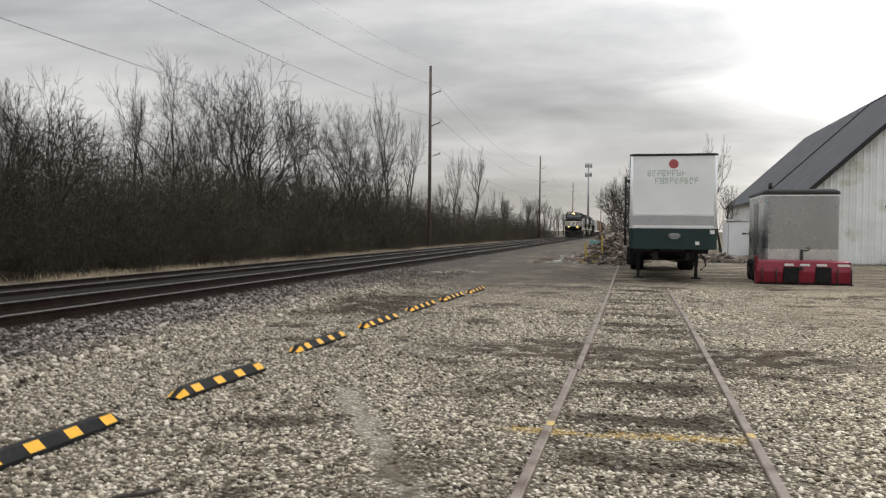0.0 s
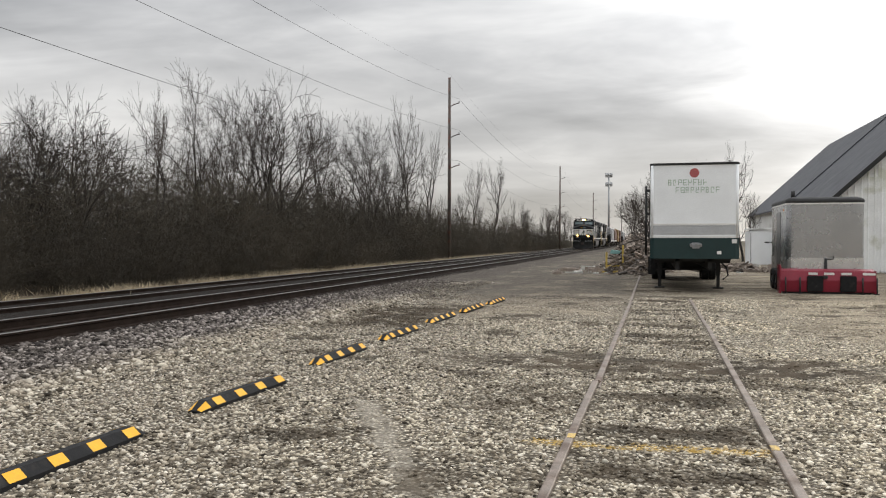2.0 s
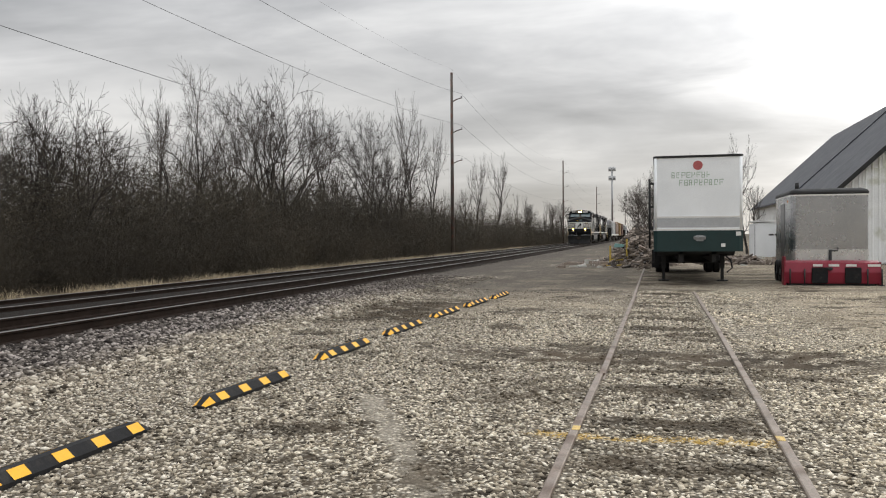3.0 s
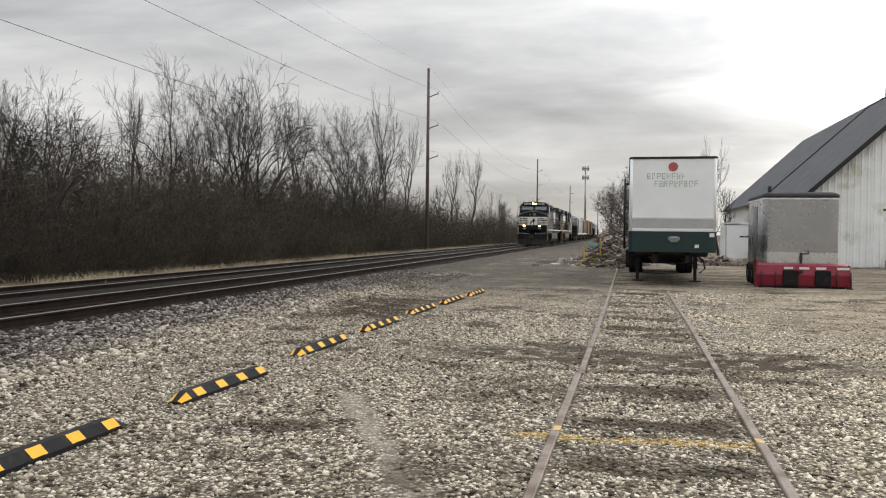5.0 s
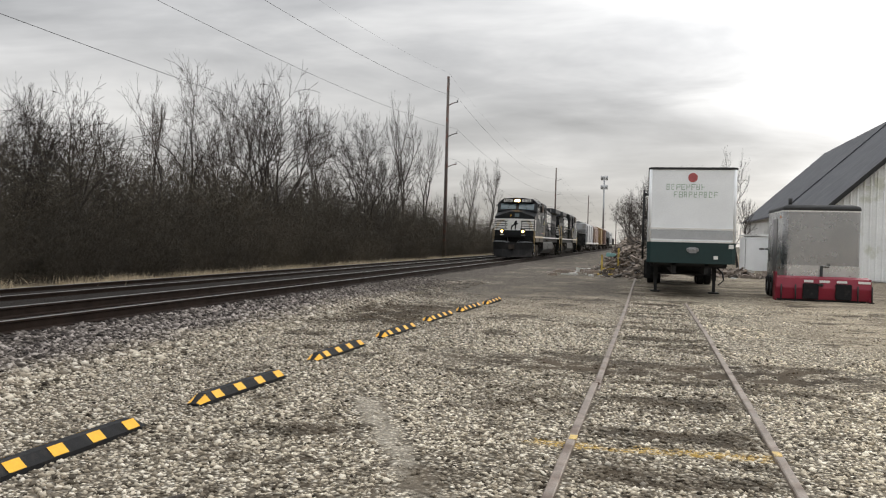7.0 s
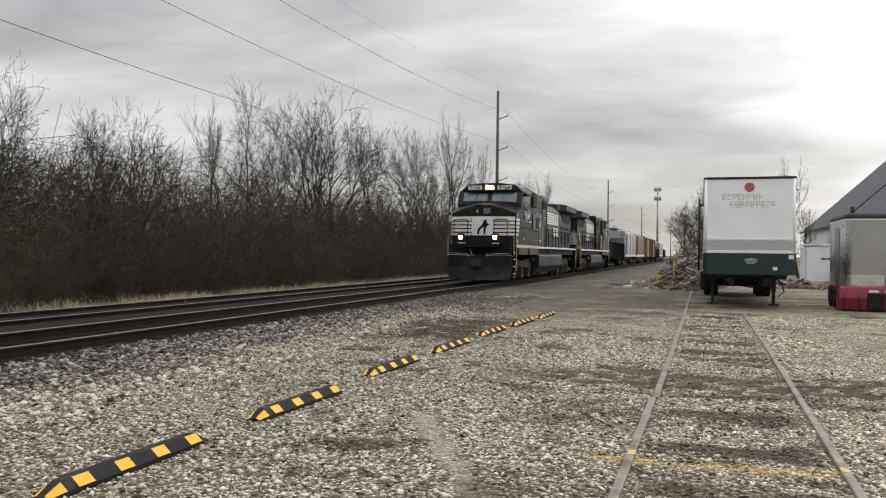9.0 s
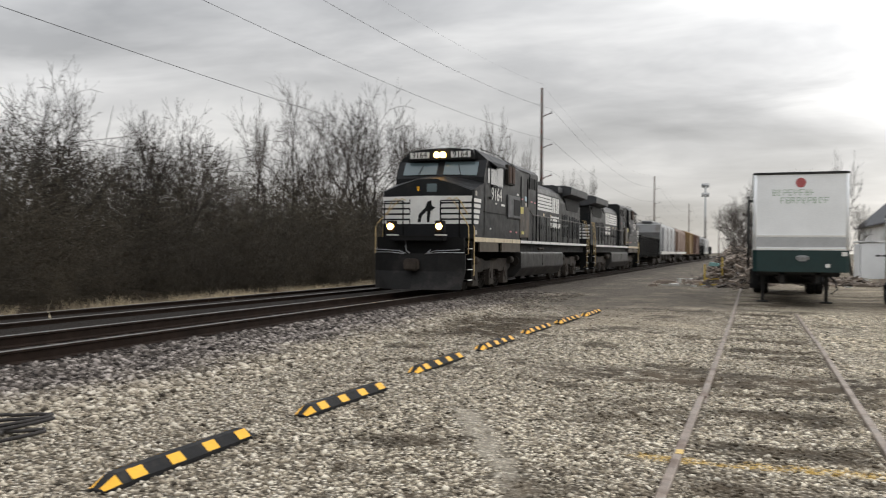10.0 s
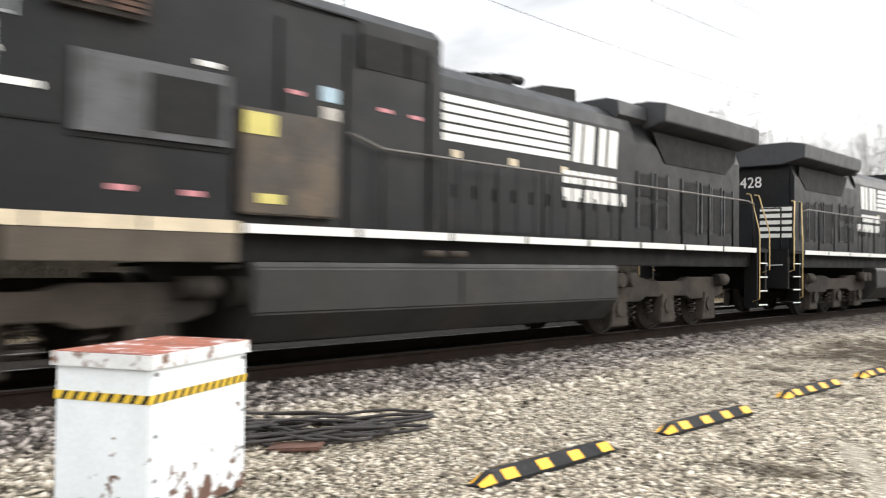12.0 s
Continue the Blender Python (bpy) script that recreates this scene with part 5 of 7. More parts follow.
def car_trucks(car, length, mat):
    for yc in (1.9, length - 1.9):
        for d in (-0.9, 0.9):
            add_wheelset(car, yc + d, 0.46, WHEEL_CAR)
        for s in (-1, 1):
            bm = B()
            x0, x1 = sorted((s * 0.98, s * 1.12))
            prism(bm, [(yc - 1.15, 0.58), (yc - 0.6, 0.72), (yc + 0.6, 0.72), (yc + 1.15, 0.58), (yc + 1.15, 0.36), (yc + 0.7, 0.34), (yc + 0.35, 0.22), (yc - 0.35, 0.22), (yc - 0.7, 0.34), (yc - 1.15, 0.36)], "x", x0, x1, bevel=0.012)
            part("truck_frame", bm, mat, car)
    for y, f in ((0.0, -1), (length, 1)):
        bm = B()
        box(bm, -0.16, 0.16, min(y, y + f * 0.4), max(y, y + f * 0.4), 0.75, 1.0, 0.03)
        part("coupler", bm, M_GRIME, car)


def build_gondola(length):
    car = empty("gondola_car", label="low black steel gondola freight car with ribbed sides", category="freight car", group="freight cars of the train")
    bm = B()
    for x0, x1, y0, y1, z0, z1 in ((-1.45, -1.38, 0.3, length - 0.3, 0.95, 2.68), (1.38, 1.45, 0.3, length - 0.3, 0.95, 2.68), (-1.38, 1.38, 0.3, 0.38, 0.95, 2.68), (-1.38, 1.38, length - 0.38, length - 0.3, 0.95, 2.68), (-1.38, 1.38, 0.38, length - 0.38, 0.95, 1.05)):
        box(bm, x0, x1, y0, y1, z0, z1)
    part("body", bm, M_BLACK_DULL, car, "black steel body")
    for s in (-1, 1):
        bm = B()
        box(bm, min(s * 1.45, s * 1.55), max(s * 1.45, s * 1.55), 0.3, length - 0.3, 2.58, 2.70, 0.01)
        part("top_chord", bm, M_BLACK_DULL, car)
        for k in range(int(length / 1.1)):
            y = 0.7 + k * 1.1
            bm = B()
            box(bm, min(s * 1.45, s * 1.53), max(s * 1.45, s * 1.53), y, y + 0.12, 0.95, 2.74, 0.01)
            part("rib", bm, M_BLACK_DULL, car)
    car_trucks(car, length, M_GRIME)
    return car


def build_hopper(length, mat, label):
    car = empty("hopper_car", label=label, category="freight car", group="freight cars of the train")
    bm = B()
    prof = [(-0.9, 4.35), (-1.35, 4.15), (-1.52, 3.7), (-1.56, 2.7), (-1.50, 1.5), (-1.35, 1.15), (1.35, 1.15), (1.50, 1.5), (1.56, 2.7), (1.52, 3.7), (1.35, 4.15), (0.9, 4.35)]
    prism(bm, prof, "y", 1.5, length - 1.5)
    # sloped end sheets
    for y, f in ((1.5, -1), (length - 1.5, 1)):
        prism(bm, [(y, 4.2), (y + f * 1.25, 4.1), (y + f * 1.25, 3.3), (y, 1.4)], "x", -1.4, 1.4)
    part("body", bm, mat, car, smooth=False)
    for s in (-1, 1):
        bm = B()
        box(bm, min(s * 1.44, s * 1.54), max(s * 1.44, s * 1.54), 0.2, length - 0.2, 1.12, 1.42, 0.01)
        part("side_sill", bm, M_PALE_SILL, car, "pale side sill")
        for k in range(4):
            y = 1.6 + k * (length - 3.4) / 3
            bm = B()
            box(bm, min(s * 1.5, s * 1.6), max(s * 1.5, s * 1.6), y, y + 0.1, 1.4, 3.9)
            part("rib", bm, mat, car)
        for y in (0.3, length - 0.4):
            bm = B()
            box(bm, s * 1.35 - 0.06, s * 1.35 + 0.06, y, y + 0.1, 1.2, 4.1)
            part("end_post", bm, mat, car)
    for k in range(4):
        y = 2.2 + k * (length - 4.4) / 4
        bm = B()
        prism(bm, [(y, 1.2), (y + (length - 5) / 4, 1.2), (y + (length - 5) / 8 + 0.3, 0.45), (y + (length - 5) / 8 - 0.3, 0.45)], "x", -1.1, 1.1)
        part("hopper_bay", bm, M_GRIME, car)
    bm = B()
    box(bm, -0.5, 0.5, 0.5, length - 0.5, 4.36, 4.48, 0.01)
    part("roof_walk", bm, M_GALV, car)
    for y in (0.45, length - 0.55):
        bm = B()
        for k in range(6):
            box(bm, 1.0, 1.4, y, y + 0.04, 1.5 + 0.42 * k, 1.53 + 0.42 * k)
        part("ladder", bm, M_GALV, car)
    car_trucks(car, length, M_GRIME)
    return car


def build_boxcar(length, mat, label):
    car = empty("boxcar", label=label, category="freight car", group="freight cars of the train")
    bm = B()
    prism(bm, [(-1.48, 1.05), (-1.48, 4.2), (-1.2, 4.38), (0, 4.46), (1.2, 4.38), (1.48, 4.2), (1.48, 1.05)], "y", 0.4, length - 0.4)
    part("body", bm, mat, car)
    for s in (-1, 1):
        for k in range(int((length - 1.2) / 1.15)):
            y = 0.55 + k * 1.15
            bm = B()
            box(bm, min(s * 1.48, s * 1.55), max(s * 1.48, s * 1.55), y, y + 0.14, 1.1, 4.15, 0.01)
            part("rib", bm, mat, car)
        bm = B()
        yc = length / 2
        box(bm, min(s * 1.5, s * 1.58), max(s * 1.5, s * 1.58), yc - 1.5, yc + 1.5, 1.2, 3.95, 0.02)
        part("door", bm, M_GRIME if s < 0 else mat, car, "sliding door")
        for y in (0.48, length - 0.6):
            bm = B()
            for k in range(7):
                box(bm, min(s * 1.5, s * 1.6), max(s * 1.5, s * 1.6), y, y + 0.42, 1.3 + 0.4 * k, 1.33 + 0.4 * k)
            part("ladder", bm, M_GALV, car)
    car_trucks(car, length, M_GRIME)
    return car


M_PLOUGH = material("scuffed_black_plough", (0.009, 0.0088, 0.0086), 0.6, 0, 0.3, 2, 30, 0.1, 0.004, tint=(0.022, 0.020, 0.019), patch=0.35, patch_scale=1.6, spec=0.2)
M_PANE = glass_material("dusty_side_pane", (0.10, 0.105, 0.105), 0.12)
M_RUSTY_SLAT = material("rusty_slat", (0.09, 0.05, 0.035), 0.8, 0, 0.2, 6, 40, 0.1)
M_PANEL_GREY = material("scuffed_grey_panel", (0.07, 0.072, 0.077), 0.55, 0, 0.25, 3, 30, 0.05, tint=(0.03, 0.03, 0.03), patch=0.5, patch_scale=2.0)
# near-black colour that paints the shade inside openings onto flat plates
M_OPENING_SHADE = material("opening_shade_black", (0.008, 0.008, 0.008), 0.9, 0, 0.1, 4, 30, 0.0)
M_LABEL_PALE = material("faded_paper_label", (0.40, 0.37, 0.33), 0.6, 0, 0.2, 14, 60, 0.0)
M_PINK = material("pink_label", (0.55, 0.22, 0.24), 0.6, 0, 0.05, 8, 50, 0.0)
M_LOCKER = material("brown_locker_paint", (0.045, 0.036, 0.028), 0.6, 0, 0.25, 2, 30, 0.08, tint=(0.09, 0.065, 0.04), patch=0.5, patch_scale=1.2)
M_LABEL_YELLOW = material("faded_yellow_label", (0.55, 0.48, 0.14), 0.6, 0, 0.08, 8, 50, 0.0)
M_BLUE_LABEL = material("pale_blue_label", (0.35, 0.47, 0.55), 0.6, 0, 0.08, 8, 50, 0.0)
M_WING = material("grey_radiator_wing", (0.036, 0.037, 0.040), 0.6, 0, 0.15, 1.5, 30, 0.05)
M_HANDRAIL = material("dusty_handrail", (0.12, 0.11, 0.10), 0.6, 0, 0.15, 5, 40, 0.0)
M_PALE_SILL = material("pale_sill", (0.55, 0.54, 0.50), 0.6, 0, 0.1, 3, 30, 0.0)
M_CAR_GREY = material("hopper_grey", (0.34, 0.345, 0.35), 0.6, 0, 0.1, 0.8, 20, 0.05, tint=(0.22, 0.20, 0.18), patch=0.4, patch_scale=0.6)
M_CAR_TAN = material("hopper_rusty_tan", (0.19, 0.12, 0.085), 0.7, 0, 0.15, 0.8, 20, 0.05)
M_CAR_YELLOW = material("boxcar_yellow", (0.22, 0.135, 0.045), 0.65, 0, 0.15, 0.8, 20, 0.05)
M_CAR_BROWN = material("boxcar_brown", (0.12, 0.06, 0.04), 0.7, 0, 0.2, 0.8, 20, 0.05)

TRAIN = []


def build_train():
    lead = build_loco("9164", "black diesel freight locomotive with white striped nose and lit lamps", True)
    TRAIN.append((lead, 0.0, 0.0))
    second = build_loco("9428", "black diesel locomotive coupled backwards behind the leading one", False)
    TRAIN.append((second, 42.3, 180.0))
    back = 43.0
    for car, length in ((build_gondola(16.0), 16.0), (build_hopper(17.0, M_CAR_GREY, "grey covered hopper car with a pale side sill"), 17.0), (build_hopper(16.0, M_CAR_TAN, "rusty tan covered hopper car"), 16.0),
                        (build_boxcar(16.5, M_CAR_YELLOW, "faded yellow boxcar with ribbed sides"), 16.5), (build_boxcar(16.5, M_CAR_BROWN, "dark brown boxcar with ribbed sides"), 16.5),
                        (build_gondola(16.0), 16.0), (build_hopper(17.0, M_CAR_GREY, "grey covered hopper car near the end of the train"), 17.0), (build_gondola(16.0), 16.0)):
        TRAIN.append((car, back, 0.0))
        back += length + 0.9


build_train()

# ---- trailers, barn and shed ----
def wheel(parent, x, y, r, w, rim_mat):
    bm = B()
    n = 20
    prof = [(-w / 2, r * 0.55), (-w / 2, r * 0.92), (-w / 2 + 0.03, r), (w / 2 - 0.03, r), (w / 2, r * 0.92), (w / 2, r * 0.55)]
    rings = [[bm.verts.new((x + a, y + b * math.cos(2 * math.pi * k / n), r + b * math.sin(2 * math.pi * k / n))) for k in range(n)] for a, b in prof]
    for p, q in zip(rings, rings[1:] + rings[:1]):
        for k in range(n):
            bm.faces.new((p[k], p[(k + 1) % n], q[(k + 1) % n], q[k]))
    bmesh.ops.recalc_face_normals(bm, faces=bm.faces[:])
    tyre = part("tyre", bm, M_RUBBER, parent, "black rubber tyre")
    bm = B()
    rod(bm, (x - w * 0.35, y, r), (x + w * 0.35, y, r), r * 0.56, 18)
    part("rim", bm, rim_mat, tyre, "steel rim")


def build_semi_trailer():
    t = empty("semi_trailer", label="white box semi trailer with a green band on the siding", category="trailer")
    x0, x1, y0, y1 = 0.0, 2.56, 25.6, 38.2
    bm = B()
    prism(bm, [(x0, y0 + 0.10), (x0 + 0.10, y0), (x1 - 0.10, y0), (x1, y0 + 0.10), (x1, y1), (x0, y1)], "z", 1.66, 3.86)
    part("box_body", bm, M_TRAILER_WHITE, t, "white painted box body")
    bm = B()
    prism(bm, [(x0 - 0.01, y0 + 0.09), (x0 + 0.10, y0 - 0.015), (x1 - 0.10, y0 - 0.015), (x1 + 0.01, y0 + 0.09), (x1 + 0.01, y1), (x0 - 0.01, y1)], "z", 1.03, 1.66)
    part("lower_panel", bm, M_TRAILER_GREEN, t, "dark green lower panel")
    bm = B()
    prism(bm, [(x0 - 0.012, y0 + 0.09), (x0 + 0.10, y0 - 0.012), (x1 - 0.10, y0 - 0.012), (x1 + 0.012, y0 + 0.09), (x1 + 0.012, y1), (x0 - 0.012, y1)], "z", 1.76, 2.03)
    part("band", bm, M_TRAILER_GREY, t, "grey band round the box")
    for z in (1.665, 2.05):
        bm = B()
        prism(bm, [(x0 - 0.016, y0 + 0.088), (x0 + 0.10, y0 - 0.02), (x1 - 0.10, y0 - 0.02), (x1 + 0.016, y0 + 0.088), (x1 + 0.016, y1), (x0 - 0.016, y1)], "z", z, z + 0.045)
        part("trim_strip", bm, M_WHITE_PAINT, t, "thin white trim strip")
    bm = B()
    prism(bm, [(x0 - 0.02, y0 + 0.085), (x0 + 0.09, y0 - 0.03), (x1 - 0.09, y0 - 0.03), (x1 + 0.02, y0 + 0.085), (x1 + 0.02, y1), (x0 - 0.02, y1)], "z", 3.86, 3.93, bevel=0.015)
    part("roof_rail", bm, M_STEEL_DARK, t, "dull metal roof rail")
    for x in (x0 + 0.06, x1 - 0.06):
        bm = B()
        rod(bm, (x, y0 + 0.03, 1.68), (x, y0 + 0.03, 3.86), 0.045, 10)
        part("corner_post", bm, M_TRAILER_WHITE, t)
    bm = B()
    rod(bm, (1.28, y0 - 0.012, 3.62), (1.28, y0 + 0.01, 3.62), 0.14, 20)
    part("round_badge", bm, M_BADGE, t, "round faded red badge")
    # two rows of faded unreadable letters, as hollow bars
    rnd = random.Random(3)
    for z, xa, n in ((3.25, 0.52, 8), (3.02, 0.74, 9)):
        for k in range(n):
            bm = B()
            x = xa + k * 0.145
            w = 0.11
            w = rnd.uniform(0.075, 0.12)
            strokes = [(x, x + 0.018, z, z + 0.175)]
            for q in ((x, x + w, z + 0.155, z + 0.175), (x, x + w * 0.9, z, z + 0.02), (x, x + w * 0.8, z + 0.075, z + 0.095), (x + w - 0.018, x + w, z + rnd.choice((0, 0.08)), z + 0.175)):
                if rnd.random() < 0.75:
                    strokes.append(q)
            for n_s, (sa, sb, za, zb) in enumerate(strokes):
                box(bm, sa, sb, y0 - 0.006 - 0.0006 * n_s, y0 + 0.004, za, zb)
            part("lettering_bar", bm, M_FADED_GREEN, t, "faded green lettering bar")
    for xa, xb, za, zb in ((2.36, 2.50, 1.50, 1.62), (1.94, 2.06, 1.17, 1.27)):
        bm = B()
        box(bm, xa, xb, y0 - 0.03, y0 - 0.017, za, zb)
        part("placard", bm, M_WHITE_PAINT, t, "small white placard")
    bm = B()
    for x in (1.20, 1.34, 1.46):
        rod(bm, (x, y0 - 0.02, 1.45), (x, y0 - 0.09, 1.43), 0.05, 10)
    box(bm, 1.22, 1.44, y0 - 0.05, y0 - 0.015, 1.34, 1.52, 0.01)
    part("air_couplings", bm, M_GALV, t, "brake line couplings")
    # chassis, kingpin plate, landing legs
    bm = B()
    for x in (0.75, 1.7):
        box(bm, x, x + 0.12, y0 + 0.3, y1, 0.70, 1.03)
    for k in range(9):
        box(bm, 0.1, 2.46, y0 + 1.7 + 1.2 * k, y0 + 1.82 + 1.2 * k, 0.86, 1.0)
    for y in (34.6, 35.9):
        box(bm, 0.3, 2.26, y - 0.09, y + 0.09, 0.40, 0.62)
        box(bm, 0.55, 2.0, y - 0.35, y + 0.35, 0.55, 0.80)
    box(bm, 0.2, 2.36, y0 + 0.3, y0 + 1.5, 0.95, 1.03)
    part("chassis", bm, M_STEEL_DARK, t, "dark steel chassis")
    for x in (0.30, 2.16):
        bm = B()
        box(bm, x - 0.07, x + 0.07, 28.1, 28.25, 0.42, 1.03, 0.01)
        box(bm, x - 0.05, x + 0.05, 28.12, 28.23, 0.04, 0.42, 0.008)
        leg = part("landing_leg", bm, M_STEEL_DARK, t, "steel landing leg")
        bm = B()
        box(bm, x - 0.17, x + 0.17, 28.0, 28.35, 0.0, 0.045, 0.01)
        part("foot_pad", bm, M_STEEL_DARK, leg)
    bm = B()
    pipe(bm, [(0.30, 28.18, 0.62), (2.16, 28.18, 0.62)], 0.03, 6)
    pipe(bm, [(2.2, 28.2, 0.9), (2.42, 28.1, 0.7), (2.46, 28.0, 0.45), (2.3, 28.05, 0.3)], 0.03, 6)
    part("leg_brace", bm, M_STEEL_DARK, t)
    for y in (34.6, 35.9):
        for x in (0.16, 0.44, 2.12, 2.40):
            wheel(t, x, y, 0.5, 0.26, M_STEEL_DARK)
    bm = B()
    box(bm, -0.10, 0.16, 32.9, 33.0, 0.25, 0.95)
    part("mud_flap", bm, M_RUBBER, t, "black mud flap")
    bm = B()
    rod(bm, (-0.14, 27.2, 1.1), (-0.14, 27.2, 3.35), 0.035, 8)
    for z in (1.7, 2.4, 3.15):
        box(bm, -0.16, 0.0, 27.17, 27.23, z, z + 0.08)
    part("side_pipe", bm, M_STEEL_DARK, t, "dark upright side pipe")
    bm = B()
    box(bm, x0 - 0.05, x0, 29.0, 29.9, 0.55, 1.03, 0.01)
    part("side_box", bm, M_STEEL_DARK, t)


def build_cargo_trailer():
    t = empty("cargo_trailer", label="small brushed aluminium enclosed cargo trailer behind a red steel blade", category="trailer")
    x0, x1, y0, y1 = 4.05, 6.25, 26.75, 29.9
    r = 0.22
    def outline(g):
        pts = []
        for cx, cy, a0 in ((x0 + r, y0 + r, 180), (x1 - r, y0 + r, 270)):
            for k in range(5):
                a = radians(a0 + 22.5 * k)
                pts.append((cx + (r + g) * math.cos(a), cy + (r + g) * math.sin(a)))
        return pts + [(x1 + g, y1), (x0 - g, y1)]
    bm = B()
    prism(bm, outline(0), "z", 0.62, 2.73)
    part("body", bm, M_ALU, t, "brushed aluminium sheet body")
    bm = B()
    prism(bm, outline(0.012), "z", 2.69, 2.735)
    part("trim", bm, M_WHITE_PAINT, t, "white roof trim")
    bm = B()
    rings = [[bm.verts.new((x, y, z)) for x, y in outline(g)] for g, z in ((0.02, 2.74), (0.025, 2.80), (0.0, 2.85), (-0.07, 2.89), (-0.2, 2.92))]
    for p, q in zip(rings, rings[1:]):
        for k in range(len(p)):
            bm.faces.new((p[k], p[(k + 1) % len(p)], q[(k + 1) % len(p)], q[k]))
    bm.faces.new(rings[-1])
    bm.faces.new(rings[0][::-1])
    part("roof", bm, M_STEEL_DARK, t, "black rubber roof edge")
    bm = B()
    prism(bm, outline(0.010), "z", 0.62, 1.06)
    part("stone_guard", bm, M_TREAD, t, "bright tread plate stone guard")
    bm = B()
    rod(bm, (x0 + 0.25, y0 + 0.5, 2.88), (x0 + 0.25, y0 + 0.5, 3.12), 0.06, 10)
    part("roof_vent", bm, M_STEEL_DARK, t)
    for k, x in enumerate((x0 + 0.02, x1 - 0.02)):
        for z in (2.5, 0.9):
            bm = B()
            box(bm, x - 0.03, x + 0.03, y0 + 0.55, y0 + 0.68, z, z + 0.08, 0.008)
            part("marker_lamp", bm, M_AMBER, t, "amber marker lamp")
    bm = B()
    box(bm, x0 - 0.015, x0 - 0.002, y0 + 1.2, y0 + 2.0, 0.8, 2.5)
    part("side_door", bm, M_DOOR_DARK, t, "side door")
    for y in (28.0, 28.8):
        wheel(t, x0 - 0.06, y, 0.34, 0.2, M_GALV)
        wheel(t, x1 + 0.06, y, 0.34, 0.2, M_GALV)
    bm = B()
    box(bm, x0 + 0.3, x1 - 0.3, y0 + 0.2, y1 - 0.2, 0.45, 0.62)
    pipe(bm, [(x0 + 0.8, y0 + 0.3, 0.5), (5.0, 25.95, 0.5)], 0.05, 6)
    pipe(bm, [(x1 - 0.8, y0 + 0.3, 0.5), (5.0, 25.95, 0.5)], 0.05, 6)
    rod(bm, (5.15, 26.68, 0.04), (5.15, 26.68, 1.05), 0.04, 8)
    pipe(bm, [(5.15, 26.68, 1.02), (5.35, 26.66, 1.02), (5.35, 26.62, 1.12)], 0.02, 6)
    part("tongue_and_jack", bm, M_STEEL_DARK, t, "tongue with a crank jack")


def build_red_blade():
    t = empty("push_blade", label="red steel push blade with two black rubber pads on the ground", category="push blade")
    x0, x1, y = 3.78, 6.38, 26.1
    bm = B()
    prism(bm, [(y, 0.06), (y - 0.06, 0.40), (y + 0.02, 0.68), (y + 0.30, 0.74), (y + 0.42, 0.70), (y + 0.42, 0.06)], "x", x0, x1, bevel=0.012)
    part("blade", bm, M_RED, t, "red painted steel blade")
    for x in (4.52, 5.42):
        bm = B()
        box(bm, x, x + 0.44, y - 0.10, y + 0.05, 0.07, 0.54, 0.02)
        part("rubber_pad", bm, M_RUBBER, t, "black rubber pad")
    for x in (3.92, 4.32, 6.02, 6.40):
        bm = B()
        rod(bm, (x, y - 0.10, 0.0), (x, y - 0.10, 0.50), 0.022, 8)
        box(bm, x - 0.06, x + 0.06, y - 0.14, y - 0.04, 0.0, 0.03)
        part("pin", bm, M_STEEL_DARK, t, "dark steel pin")
    for x, w in ((4.56, 0.26), (4.99, 0.28), (5.46, 0.28), (6.04, 0.34)):
        bm = B()
        box(bm, x, x + w, y - 0.022, y + 0.05, 0.565, 0.635)
        part("reflector_tape", bm, M_WHITE_PAINT, t, "white reflector tape")
    for x in (x0 - 0.02, x1 - 0.03):
        bm = B()
        box(bm, x, x + 0.05, y - 0.02, y + 0.46, 0.0, 0.86 if x < 5 else 0.70, 0.008)
        part("end_plate", bm, M_RED, t)
    bm = B()
    box(bm, x0 + 0.1, x1 - 0.1, y + 0.05, y + 0.35, 0.0, 0.07)
    part("cutting_edge", bm, M_STEEL_DARK, t)


